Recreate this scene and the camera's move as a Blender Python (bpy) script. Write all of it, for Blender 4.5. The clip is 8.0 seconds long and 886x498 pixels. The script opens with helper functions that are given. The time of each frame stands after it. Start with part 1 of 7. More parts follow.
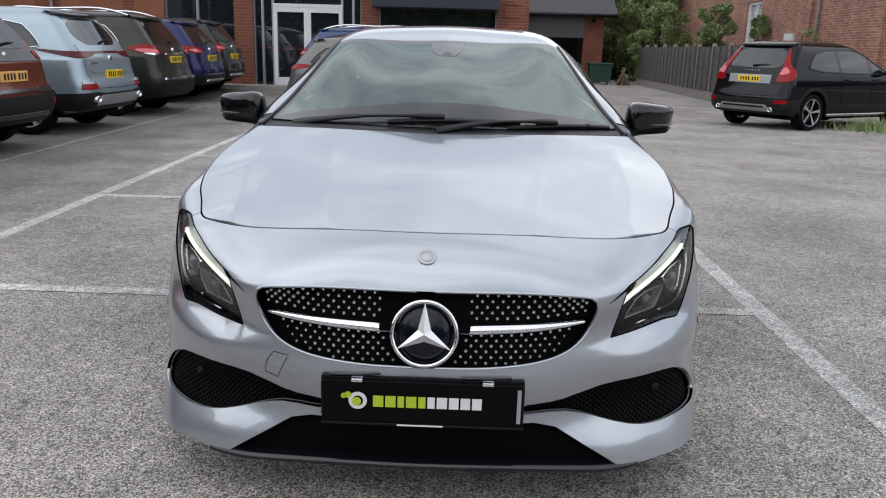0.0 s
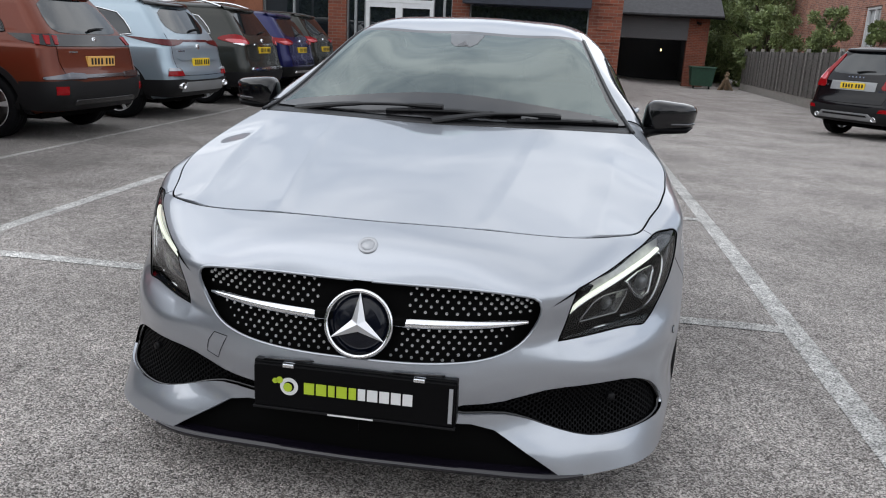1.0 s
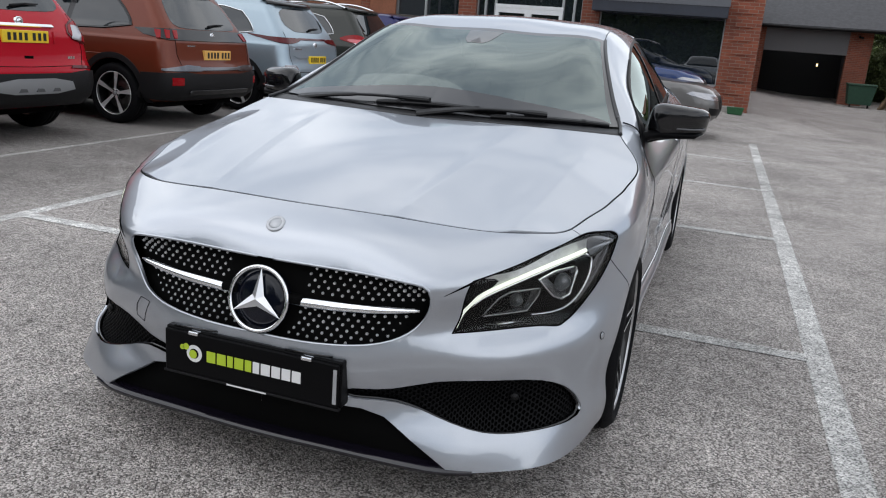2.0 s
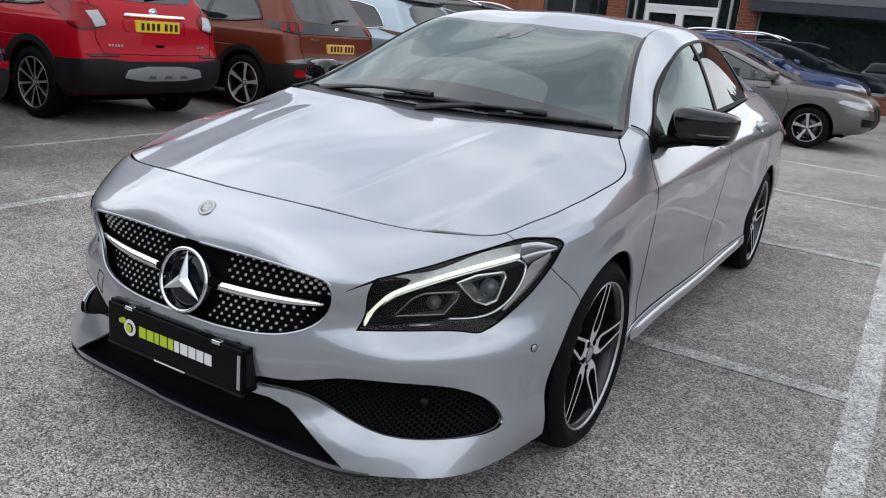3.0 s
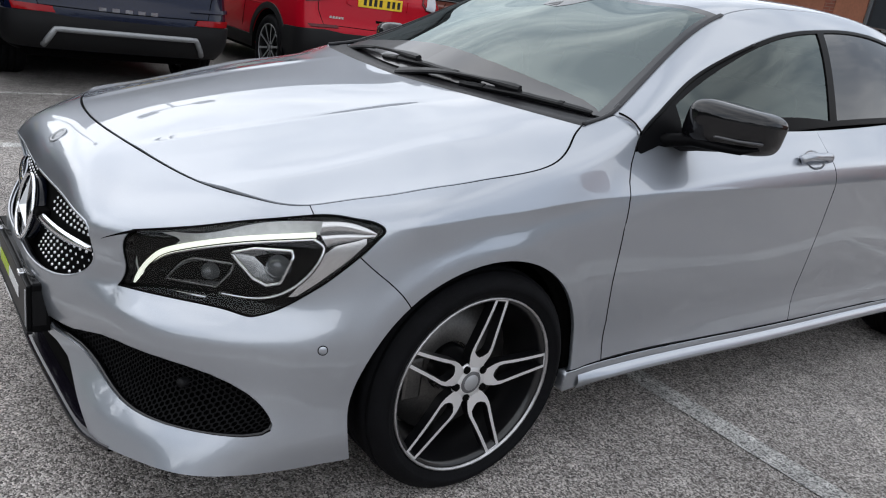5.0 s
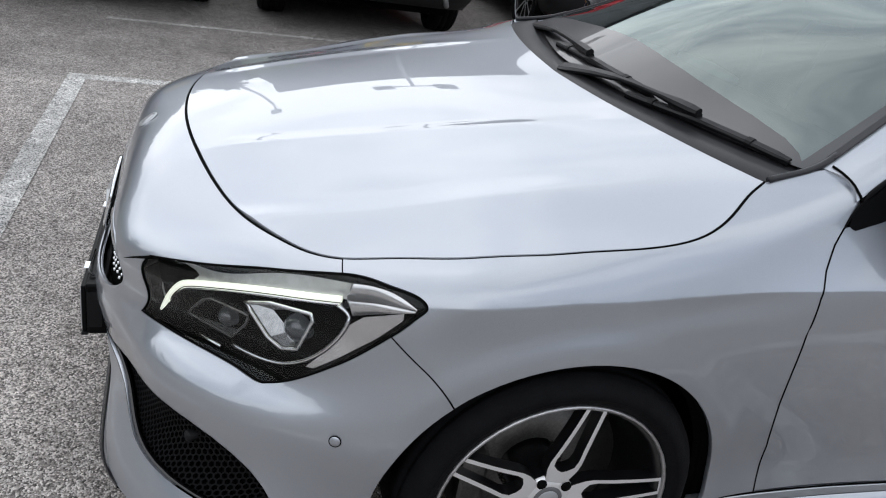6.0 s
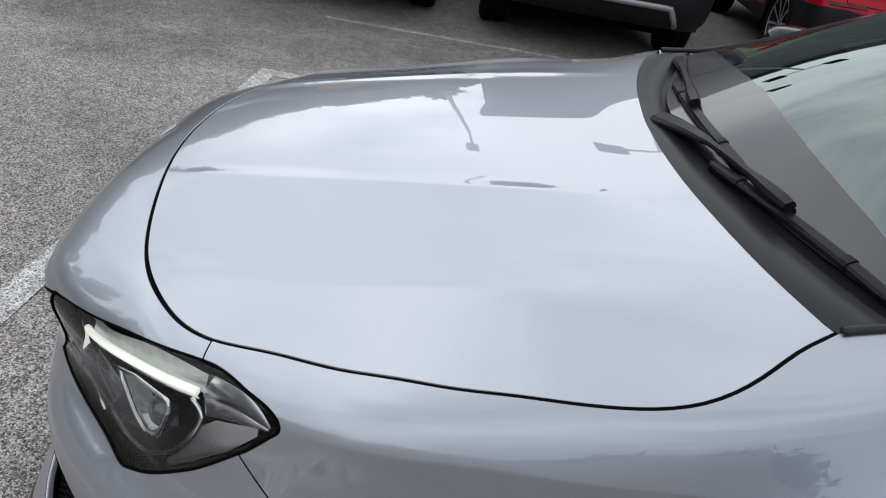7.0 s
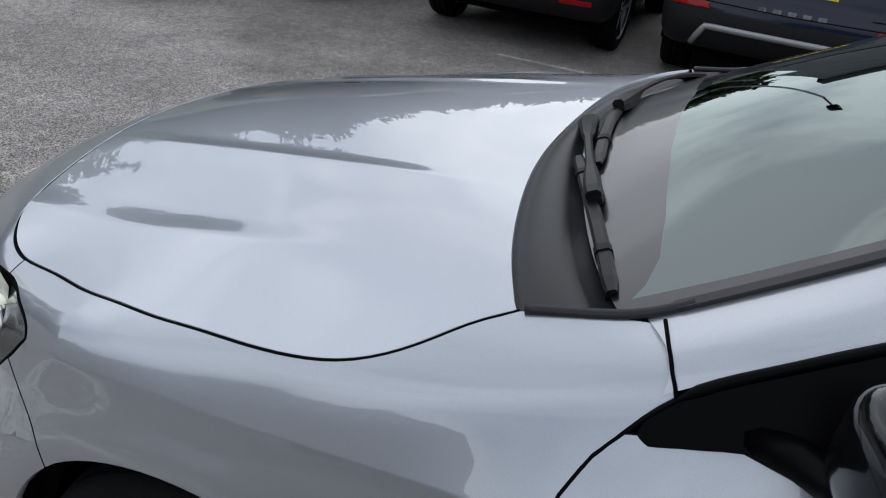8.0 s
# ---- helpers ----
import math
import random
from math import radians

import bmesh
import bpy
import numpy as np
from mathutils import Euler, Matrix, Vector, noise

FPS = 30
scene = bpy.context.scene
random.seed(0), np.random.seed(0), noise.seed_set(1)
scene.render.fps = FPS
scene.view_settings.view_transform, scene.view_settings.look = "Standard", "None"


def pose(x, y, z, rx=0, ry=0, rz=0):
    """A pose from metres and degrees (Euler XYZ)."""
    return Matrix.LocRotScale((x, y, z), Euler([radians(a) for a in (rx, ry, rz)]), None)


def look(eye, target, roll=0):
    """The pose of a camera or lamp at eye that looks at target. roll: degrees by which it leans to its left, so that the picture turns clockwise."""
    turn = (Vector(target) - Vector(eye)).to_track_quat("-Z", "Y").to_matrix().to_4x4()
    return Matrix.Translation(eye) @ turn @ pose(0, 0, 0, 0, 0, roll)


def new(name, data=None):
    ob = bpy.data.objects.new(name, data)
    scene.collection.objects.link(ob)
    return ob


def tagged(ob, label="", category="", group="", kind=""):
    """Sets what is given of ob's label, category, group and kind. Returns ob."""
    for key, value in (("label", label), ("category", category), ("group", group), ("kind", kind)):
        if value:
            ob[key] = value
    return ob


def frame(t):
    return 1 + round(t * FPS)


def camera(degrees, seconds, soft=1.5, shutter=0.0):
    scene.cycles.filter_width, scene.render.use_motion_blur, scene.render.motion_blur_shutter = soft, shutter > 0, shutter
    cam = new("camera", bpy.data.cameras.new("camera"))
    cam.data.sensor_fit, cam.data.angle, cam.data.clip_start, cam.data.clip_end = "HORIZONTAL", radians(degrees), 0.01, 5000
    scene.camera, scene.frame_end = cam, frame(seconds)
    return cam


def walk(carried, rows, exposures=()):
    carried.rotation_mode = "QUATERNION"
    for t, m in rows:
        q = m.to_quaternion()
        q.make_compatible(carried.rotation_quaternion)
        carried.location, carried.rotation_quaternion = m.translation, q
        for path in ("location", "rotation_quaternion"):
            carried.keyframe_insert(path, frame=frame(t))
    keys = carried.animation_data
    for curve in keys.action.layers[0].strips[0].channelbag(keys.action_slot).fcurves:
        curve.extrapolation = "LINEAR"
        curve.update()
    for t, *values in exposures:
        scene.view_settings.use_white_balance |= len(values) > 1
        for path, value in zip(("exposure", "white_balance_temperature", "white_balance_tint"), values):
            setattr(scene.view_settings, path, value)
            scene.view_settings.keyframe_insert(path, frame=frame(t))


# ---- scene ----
cam = camera(58.9, 8.0, soft=1.1)
PATH = [
    (0, (0.083, -1.889, 1.259), (0.042, 0.048, 0.761), 1.6),
    (0.5, (0.25, -1.892, 1.251), (0.114, 0.039, 0.75), 2.2),
    (1, (0.471, -1.793, 1.237), (0.193, 0.121, 0.727), 3.0),
    (1.5, (0.729, -1.715, 1.239), (0.286, 0.165, 0.718), 4.0),
    (1.7, (0.861, -1.698, 1.217), (0.355, 0.167, 0.703), 4.2),
    (2.8, (1.498, -1.423, 1.255), (0.592, 0.275, 0.709), 5.3),
    (3, (1.58, -1.339, 1.254), (0.617, 0.326, 0.705), 5.5),
    (3.5, (1.853, -1.107, 1.257), (0.754, 0.465, 0.69), 6.0),
    (4, (2.034, -0.858, 1.264), (0.808, 0.604, 0.666), 6.7),
    (4.2, (2.08, -0.727, 1.254), (0.794, 0.678, 0.643), 7.0),
    (5.3, (2.188, -0.119, 1.231), (0.609, 0.889, 0.53), 9.6),
    (5.5, (2.162, 0.017, 1.307), (0.533, 0.866, 0.516), 9.5),
    (6, (1.89, 0.246, 1.356), (0.179, 0.827, 0.499), 10.3),
    (6.5, (1.699, 0.498, 1.381), (-0.061, 0.787, 0.477), 10.7),
    (7, (1.566, 0.763, 1.394), (-0.202, 0.743, 0.459), 10.4),
    (7.5, (1.467, 1.041, 1.401), (-0.281, 0.739, 0.478), 10.3),
    (8, (1.464, 1.406, 1.38), (-0.214, 0.801, 0.474), 8.1),
]
walk(cam, [(t, look(eye, target, roll)) for t, eye, target, roll in PATH], exposures=[(0, .04, 6500, 10), (3, .06, 6450, 10), (6, .06, 6450, 10), (7, -.20, 6400, 10), (8, -.42, 6250, 10)])

# ---- world and light ----
world = bpy.data.worlds.new("overcast_sky")
scene.world = world
world.use_nodes = True
wn, wl = world.node_tree.nodes, world.node_tree.links
wn.clear()
w_out = wn.new("ShaderNodeOutputWorld")
w_bg = wn.new("ShaderNodeBackground")
w_sky = wn.new("ShaderNodeTexSky")
w_sky.sky_type = "NISHITA"
w_sky.sun_disc = False
w_sky.sun_elevation, w_sky.sun_rotation = radians(38), radians(238)
w_tc = wn.new("ShaderNodeTexCoord")
w_map = wn.new("ShaderNodeMapping")
w_map.inputs["Scale"].default_value = (1.0, 1.0, 2.6)
w_map.inputs["Location"].default_value = (5.3, 2.1, 0.0)
w_no = wn.new("ShaderNodeTexNoise")
w_no.inputs["Scale"].default_value = 1.7
w_no.inputs["Detail"].default_value = 9.0
w_no.inputs["Roughness"].default_value = 0.62
w_ramp = wn.new("ShaderNodeValToRGB")
w_ramp.color_ramp.elements[0].position = 0.42
w_ramp.color_ramp.elements[0].color = (5.7, 6.25, 7.1, 1)
w_ramp.color_ramp.elements[1].position = 0.60
w_ramp.color_ramp.elements[1].color = (12.4, 12.6, 12.9, 1)
w_mix = wn.new("ShaderNodeMix")
w_mix.data_type = "RGBA"
w_mix.inputs["Factor"].default_value = 0.85
wl.new(w_tc.outputs["Generated"], w_map.inputs["Vector"])
wl.new(w_map.outputs["Vector"], w_no.inputs["Vector"])
wl.new(w_no.outputs["Fac"], w_ramp.inputs["Fac"])
wl.new(w_sky.outputs["Color"], w_mix.inputs["A"])
wl.new(w_ramp.outputs["Color"], w_mix.inputs["B"])
wl.new(w_mix.outputs["Result"], w_bg.inputs["Color"])
w_sep = wn.new("ShaderNodeSeparateXYZ")
w_grad = wn.new("ShaderNodeMapRange")
w_grad.inputs["To Min"].default_value, w_grad.inputs["To Max"].default_value = 0.15, 0.115
wl.new(w_tc.outputs["Generated"], w_sep.inputs["Vector"])
wl.new(w_sep.outputs["Z"], w_grad.inputs["Value"])
# the veiled sun brightens the cloud round it
w_dot = wn.new("ShaderNodeVectorMath")
w_dot.operation = "DOT_PRODUCT"
w_dot.inputs[1].default_value = Vector((-.66, -.42, .62)).normalized()
w_glow = wn.new("ShaderNodeMapRange")
w_glow.interpolation_type = "SMOOTHSTEP"
w_glow.inputs["From Min"].default_value, w_glow.inputs["From Max"].default_value = 0.55, 1.0
w_glow.inputs["To Min"].default_value, w_glow.inputs["To Max"].default_value = 0.98, 1.10
w_mul = wn.new("ShaderNodeMath")
w_mul.operation = "MULTIPLY"
wl.new(w_tc.outputs["Generated"], w_dot.inputs[0])
wl.new(w_dot.outputs["Value"], w_glow.inputs["Value"])
wl.new(w_glow.outputs["Result"], w_mul.inputs[0])
wl.new(w_grad.outputs["Result"], w_mul.inputs[1])
wl.new(w_mul.outputs["Value"], w_bg.inputs["Strength"])
wl.new(w_bg.outputs["Background"], w_out.inputs["Surface"])

sun = new("sun", bpy.data.lights.new("sun", "SUN"))
sun.data.energy, sun.data.angle, sun.data.color = 0.7, radians(120), (1.0, 0.97, 0.93)
sun.matrix_world = look((-6.6, -4.2, 6.2), (0, 0, 0))
scene.view_settings.exposure = 0.0

# ---- materials ----


def material(name, color, rough=0.5, metal=0.0, coat=0.0, noise_scale=0.0, vary=0.0, bump=0.0, bump_scale=60.0, second=None, emit=0.0, spec=0.5, coat_rough=0.03, coat_ior=1.5):
    """A principled material with colour variation at two scales and fine relief."""
    m = bpy.data.materials.new(name)
    m.use_nodes = True
    nt = m.node_tree
    b = nt.nodes["Principled BSDF"]
    b.inputs["Base Color"].default_value = (*color, 1)
    b.inputs["Roughness"].default_value = rough
    b.inputs["Metallic"].default_value = metal
    b.inputs["Coat Weight"].default_value = coat
    b.inputs["Coat Roughness"].default_value = coat_rough
    b.inputs["Coat IOR"].default_value = coat_ior
    b.inputs["Specular IOR Level"].default_value = spec
    if emit:
        b.inputs["Emission Color"].default_value = (*color, 1)
        b.inputs["Emission Strength"].default_value = emit
    if noise_scale:
        tc = nt.nodes.new("ShaderNodeTexCoord")
        n1 = nt.nodes.new("ShaderNodeTexNoise")
        n1.inputs["Scale"].default_value = noise_scale
        n1.inputs["Detail"].default_value = 8
        n2 = nt.nodes.new("ShaderNodeTexNoise")
        n2.inputs["Scale"].default_value = noise_scale * 9
        n2.inputs["Detail"].default_value = 4
        mx = nt.nodes.new("ShaderNodeMix")
        mx.inputs["Factor"].default_value = 0.45
        rp = nt.nodes.new("ShaderNodeValToRGB")
        lo = [max(0, c * (1 - vary)) for c in color]
        hi = list(second) if second else [min(1, c * (1 + vary)) for c in color]
        rp.color_ramp.elements[0].position, rp.color_ramp.elements[0].color = 0.35, (*lo, 1)
        rp.color_ramp.elements[1].position, rp.color_ramp.elements[1].color = 0.65, (*hi, 1)
        nt.links.new(tc.outputs["Object"], n1.inputs["Vector"])
        nt.links.new(tc.outputs["Object"], n2.inputs["Vector"])
        nt.links.new(n1.outputs["Fac"], mx.inputs["A"])
        nt.links.new(n2.outputs["Fac"], mx.inputs["B"])
        nt.links.new(mx.outputs["Result"], rp.inputs["Fac"])
        nt.links.new(rp.outputs["Color"], b.inputs["Base Color"])
    if bump:
        tc2 = nt.nodes.new("ShaderNodeTexCoord")
        n3 = nt.nodes.new("ShaderNodeTexNoise")
        n3.inputs["Scale"].default_value = bump_scale
        n3.inputs["Detail"].default_value = 5
        bp = nt.nodes.new("ShaderNodeBump")
        bp.inputs["Strength"].default_value = bump
        bp.inputs["Distance"].default_value = 0.01
        nt.links.new(tc2.outputs["Object"], n3.inputs["Vector"])
        nt.links.new(n3.outputs["Fac"], bp.inputs["Height"])
        nt.links.new(bp.outputs["Normal"], b.inputs["Normal"])
    return m


SILVER = material("silver_paint", (0.41, 0.438, 0.485), 0.37, 0.88, 1.0, 900, 0.10, coat_ior=1.9, coat_rough=0.012)
BLACK_GLOSS = material("gloss_black", (0.004, 0.004, 0.005), 0.12, 0, 0.4, spec=0.35)
BLACK_PLASTIC = material("black_plastic", (0.006, 0.006, 0.0068), 0.5, bump=0.12, bump_scale=400, spec=0.2)
GAP = material("shadow_gap_rubber", (0.003, 0.003, 0.003), 0.9, spec=0.05)
CHROME = material("chrome", (0.82, 0.83, 0.85), 0.12, 1.0)
RUBBER = material("tyre_rubber", (0.0045, 0.0046, 0.0056), 0.7, noise_scale=30, vary=0.3, bump=0.15, bump_scale=200, spec=0.1)
ALLOY_CUT = material("machined_alloy", (0.86, 0.86, 0.87), 0.38, 0.7, 0.3)
ALLOY_BLACK = material("black_alloy", (0.006, 0.006, 0.007), 0.3, 0.0, 0.3)
ALLOY_LIP = material("brushed_rim_edge", (0.52, 0.52, 0.53), 0.40, 1.0, noise_scale=30, vary=0.2)
DISC = material("brake_steel", (0.16, 0.155, 0.15), 0.45, 1.0, noise_scale=20, vary=0.25)
GREY_PLASTIC = material("grey_plastic", (0.10, 0.10, 0.105), 0.45, bump=0.1, bump_scale=300)
SILVER_PLASTIC = material("silver_plastic", (0.45, 0.46, 0.48), 0.35, 0.6)
RED_LENS = material("red_lens", (0.26, 0.003, 0.006), 0.12, 0, 0.2, spec=0.2)
CLEAR_LENS = material("clear_lens", (0.40, 0.40, 0.42), 0.2, 0.6, 0.4)
YELLOW_PLATE = material("yellow_plate", (0.85, 0.58, 0.03), 0.4, noise_scale=40, vary=0.1)
# black cabin trim; on the garage's inner walls this colour stands for shade
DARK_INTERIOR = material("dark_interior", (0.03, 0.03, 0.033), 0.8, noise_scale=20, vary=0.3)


def speckled(name, dark, mid, light, grain=150.0, rough=0.9, bump=0.5, patch=0.22, mottle=0.25, lane=()):
    """Worn chippings: stones a few millimetres across, with larger patches of wear and dirt."""
    m = bpy.data.materials.new(name)
    m.use_nodes = True
    nt, b = m.node_tree, m.node_tree.nodes["Principled BSDF"]
    b.inputs["Roughness"].default_value = rough
    b.inputs["Specular IOR Level"].default_value = 0.25
    tc = nt.nodes.new("ShaderNodeTexCoord")
    vo = nt.nodes.new("ShaderNodeTexVoronoi")
    vo.inputs["Scale"].default_value = grain
    sep = nt.nodes.new("ShaderNodeSeparateColor")
    rp = nt.nodes.new("ShaderNodeValToRGB")
    els = rp.color_ramp.elements
    els[0].position, els[0].color = 0.08, (*dark, 1)
    els[1].position, els[1].color = 0.97, (*light, 1)
    el = els.new(0.5)
    el.color = (*mid, 1)
    big = nt.nodes.new("ShaderNodeTexNoise")
    big.inputs["Scale"].default_value = 0.9
    big.inputs["Detail"].default_value = 9
    big.inputs["Roughness"].default_value = 0.62
    mr = nt.nodes.new("ShaderNodeMapRange")
    mr.inputs["From Min"].default_value, mr.inputs["From Max"].default_value = 0.3, 0.7
    mr.inputs["To Min"].default_value, mr.inputs["To Max"].default_value = 1 - patch, 1 + patch
    mu = nt.nodes.new("ShaderNodeMix")
    mu.data_type, mu.blend_type = "RGBA", "MULTIPLY"
    mu.inputs["Factor"].default_value = 1.0
    n2 = nt.nodes.new("ShaderNodeTexNoise")
    n2.inputs["Scale"].default_value = grain * 0.35
    n2.inputs["Detail"].default_value = 4
    ad = nt.nodes.new("ShaderNodeMath")
    ad.operation = "SUBTRACT"
    bp = nt.nodes.new("ShaderNodeBump")
    bp.inputs["Strength"].default_value = bump
    bp.inputs["Distance"].default_value = 0.006
    for nd in (vo, big, n2):
        nt.links.new(tc.outputs["Object"], nd.inputs["Vector"])
    nt.links.new(vo.outputs["Color"], sep.inputs["Color"])
    nt.links.new(sep.outputs["Red"], rp.inputs["Fac"])
    nt.links.new(big.outputs["Fac"], mr.inputs["Value"])
    fine = nt.nodes.new("ShaderNodeTexNoise")
    fine.inputs["Scale"].default_value = 13.0
    fine.inputs["Detail"].default_value = 10
    fine.inputs["Roughness"].default_value = 0.78
    mf = nt.nodes.new("ShaderNodeMapRange")
    mf.inputs["From Min"].default_value, mf.inputs["From Max"].default_value = 0.32, 0.68
    mf.inputs["To Min"].default_value, mf.inputs["To Max"].default_value = 1 - mottle, 1 + mottle
    both = nt.nodes.new("ShaderNodeMath")
    both.operation = "MULTIPLY"
    nt.links.new(tc.outputs["Object"], fine.inputs["Vector"])
    nt.links.new(fine.outputs["Fac"], mf.inputs["Value"])
    nt.links.new(mr.outputs["Result"], both.inputs[0])
    nt.links.new(mf.outputs["Result"], both.inputs[1])
    tone = both.outputs["Value"]
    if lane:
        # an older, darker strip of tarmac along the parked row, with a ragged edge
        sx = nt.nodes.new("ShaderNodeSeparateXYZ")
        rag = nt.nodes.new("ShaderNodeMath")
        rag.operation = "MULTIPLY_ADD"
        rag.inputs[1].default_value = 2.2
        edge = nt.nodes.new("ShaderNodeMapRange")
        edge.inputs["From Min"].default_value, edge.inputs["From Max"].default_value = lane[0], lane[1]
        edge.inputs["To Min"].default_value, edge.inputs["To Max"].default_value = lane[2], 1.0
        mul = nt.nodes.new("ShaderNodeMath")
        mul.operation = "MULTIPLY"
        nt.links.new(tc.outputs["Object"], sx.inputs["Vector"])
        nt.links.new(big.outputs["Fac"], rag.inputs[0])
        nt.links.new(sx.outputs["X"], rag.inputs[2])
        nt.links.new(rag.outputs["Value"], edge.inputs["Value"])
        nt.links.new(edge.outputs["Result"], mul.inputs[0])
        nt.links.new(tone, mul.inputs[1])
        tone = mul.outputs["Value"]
    nt.links.new(rp.outputs["Color"], mu.inputs["A"])
    nt.links.new(tone, mu.inputs["B"])
    nt.links.new(mu.outputs["Result"], b.inputs["Base Color"])
    nt.links.new(n2.outputs["Fac"], ad.inputs[0])
    nt.links.new(vo.outputs["Distance"], ad.inputs[1])
    nt.links.new(ad.outputs["Value"], bp.inputs["Height"])
    nt.links.new(bp.outputs["Normal"], b.inputs["Normal"])
    return m


def brickwork(name, tones, mortar=(0.34, 0.31, 0.28)):
    """Stretcher brickwork for upright walls, bricks 215 by 65 mm."""
    m = bpy.data.materials.new(name)
    m.use_nodes = True
    nt, b = m.node_tree, m.node_tree.nodes["Principled BSDF"]
    b.inputs["Roughness"].default_value = 0.88
    tc = nt.nodes.new("ShaderNodeTexCoord")
    sp = nt.nodes.new("ShaderNodeSeparateXYZ")
    ad = nt.nodes.new("ShaderNodeMath")
    cb = nt.nodes.new("ShaderNodeCombineXYZ")
    br = nt.nodes.new("ShaderNodeTexBrick")
    br.inputs["Scale"].default_value = 1.0
    br.inputs["Brick Width"].default_value = 0.225
    br.inputs["Row Height"].default_value = 0.075
    br.inputs["Mortar Size"].default_value = 0.006
    br.inputs["Mortar Smooth"].default_value = 0.2
    br.inputs["Color1"].default_value = (*tones[0], 1)
    br.inputs["Color2"].default_value = (*tones[1], 1)
    br.inputs["Mortar"].default_value = (*mortar, 1)
    no = nt.nodes.new("ShaderNodeTexNoise")
    no.inputs["Scale"].default_value = 1.3
    no.inputs["Detail"].default_value = 8
    mr = nt.nodes.new("ShaderNodeMapRange")
    mr.inputs["To Min"].default_value, mr.inputs["To Max"].default_value = 0.55, 1.45
    mu = nt.nodes.new("ShaderNodeMix")
    mu.data_type, mu.blend_type = "RGBA", "MULTIPLY"
    mu.inputs["Factor"].default_value = 1.0
    bp = nt.nodes.new("ShaderNodeBump")
    bp.inputs["Strength"].default_value = 0.6
    bp.inputs["Distance"].default_value = 0.01
    bp.invert = True
    nt.links.new(tc.outputs["Object"], sp.inputs["Vector"])
    nt.links.new(sp.outputs["X"], ad.inputs[0])
    nt.links.new(sp.outputs["Y"], ad.inputs[1])
    nt.links.new(ad.outputs["Value"], cb.inputs["X"])
    nt.links.new(sp.outputs["Z"], cb.inputs["Y"])
    nt.links.new(cb.outputs["Vector"], br.inputs["Vector"])
    nt.links.new(tc.outputs["Object"], no.inputs["Vector"])
    nt.links.new(no.outputs["Fac"], mr.inputs["Value"])
    nt.links.new(br.outputs["Color"], mu.inputs["A"])
    nt.links.new(mr.outputs["Result"], mu.inputs["B"])
    nt.links.new(mu.outputs["Result"], b.inputs["Base Color"])
    nt.links.new(br.outputs["Fac"], bp.inputs["Height"])
    nt.links.new(bp.outputs["Normal"], b.inputs["Normal"])
    return m


def glass(name, tint, rough=0.0, see=0.75, ior=1.8, sheen=(0.88, 1.0, 0.975)):
    """Tinted glass: part clear, part mirror by Fresnel gloss."""
    m = bpy.data.materials.new(name)
    m.use_nodes = True
    nt = m.node_tree
    nt.nodes.clear()
    o = nt.nodes.new("ShaderNodeOutputMaterial")
    tr = nt.nodes.new("ShaderNodeBsdfTransparent")
    tr.inputs["Color"].default_value = (*[c * see for c in tint], 1)
    gl = nt.nodes.new("ShaderNodeBsdfGlossy")
    gl.inputs["Roughness"].default_value = rough
    gl.inputs["Color"].default_value = (*sheen, 1)
    fr = nt.nodes.new("ShaderNodeFresnel")
    fr.inputs["IOR"].default_value = ior
    mx = nt.nodes.new("ShaderNodeMixShader")
    nt.links.new(fr.outputs["Fac"], mx.inputs["Fac"])
    nt.links.new(tr.outputs["BSDF"], mx.inputs[1])
    nt.links.new(gl.outputs["BSDF"], mx.inputs[2])
    nt.links.new(mx.outputs["Shader"], o.inputs["Surface"])
    return m


WINDSCREEN_GLASS = glass("windscreen_glass", (0.60, 0.80, 0.76), see=0.45, ior=2.5)
SIDE_GLASS = glass("side_glass", (0.26, 0.36, 0.35), see=0.7, ior=1.6)
LAMP_GLASS = glass("lamp_glass", (0.98, 0.98, 0.98), see=0.97, ior=1.35, sheen=(1, 1, 1))
DARK_GLASS = material("privacy_glass", (0.008, 0.011, 0.013), 0.02, spec=0.6)

# ---- mesh helpers ----


def part(name, verts, faces, mat, parent=None, label="", smooth=True, normals=None):
    me = bpy.data.meshes.new(name)
    me.from_pydata([tuple(v) for v in verts], [], [tuple(int(i) for i in f) for f in faces])
    me.materials.append(mat)
    if smooth:
        me.polygons.foreach_set("use_smooth", [True] * len(me.polygons))
    if normals is not None:
        me.normals_split_custom_set_from_vertices([tuple(n) for n in normals])
    ob = new(name, me)
    if parent:
        ob.parent = parent
    if label:
        ob["label"] = label
    return ob


def part_bm(name, bm, mat, parent=None, label="", smooth=False):
    me = bpy.data.meshes.new(name)
    bm.to_mesh(me)
    bm.free()
    me.materials.append(mat)
    if smooth:
        me.polygons.foreach_set("use_smooth", [True] * len(me.polygons))
    ob = new(name, me)
    if parent:
        ob.parent = parent
    if label:
        ob["label"] = label
    return ob


def thing(name, label, category, group="", kind="", m=None):
    ob = new(name)
    if m is not None:
        ob.matrix_world = m
    return tagged(ob, label, category, group, kind)


def box(bm, x0, x1, y0, y1, z0, z1, bevel=0.0):
    r = bmesh.ops.create_cube(bm, size=1.0)
    for v in r["verts"]:
        v.co = ((x0 + x1) / 2 + v.co.x * (x1 - x0), (y0 + y1) / 2 + v.co.y * (y1 - y0), (z0 + z1) / 2 + v.co.z * (z1 - z0))
    if bevel:
        es = list({e for v in r["verts"] for e in v.link_edges})
        bmesh.ops.bevel(bm, geom=es, offset=bevel, segments=2, affect="EDGES", profile=0.5)


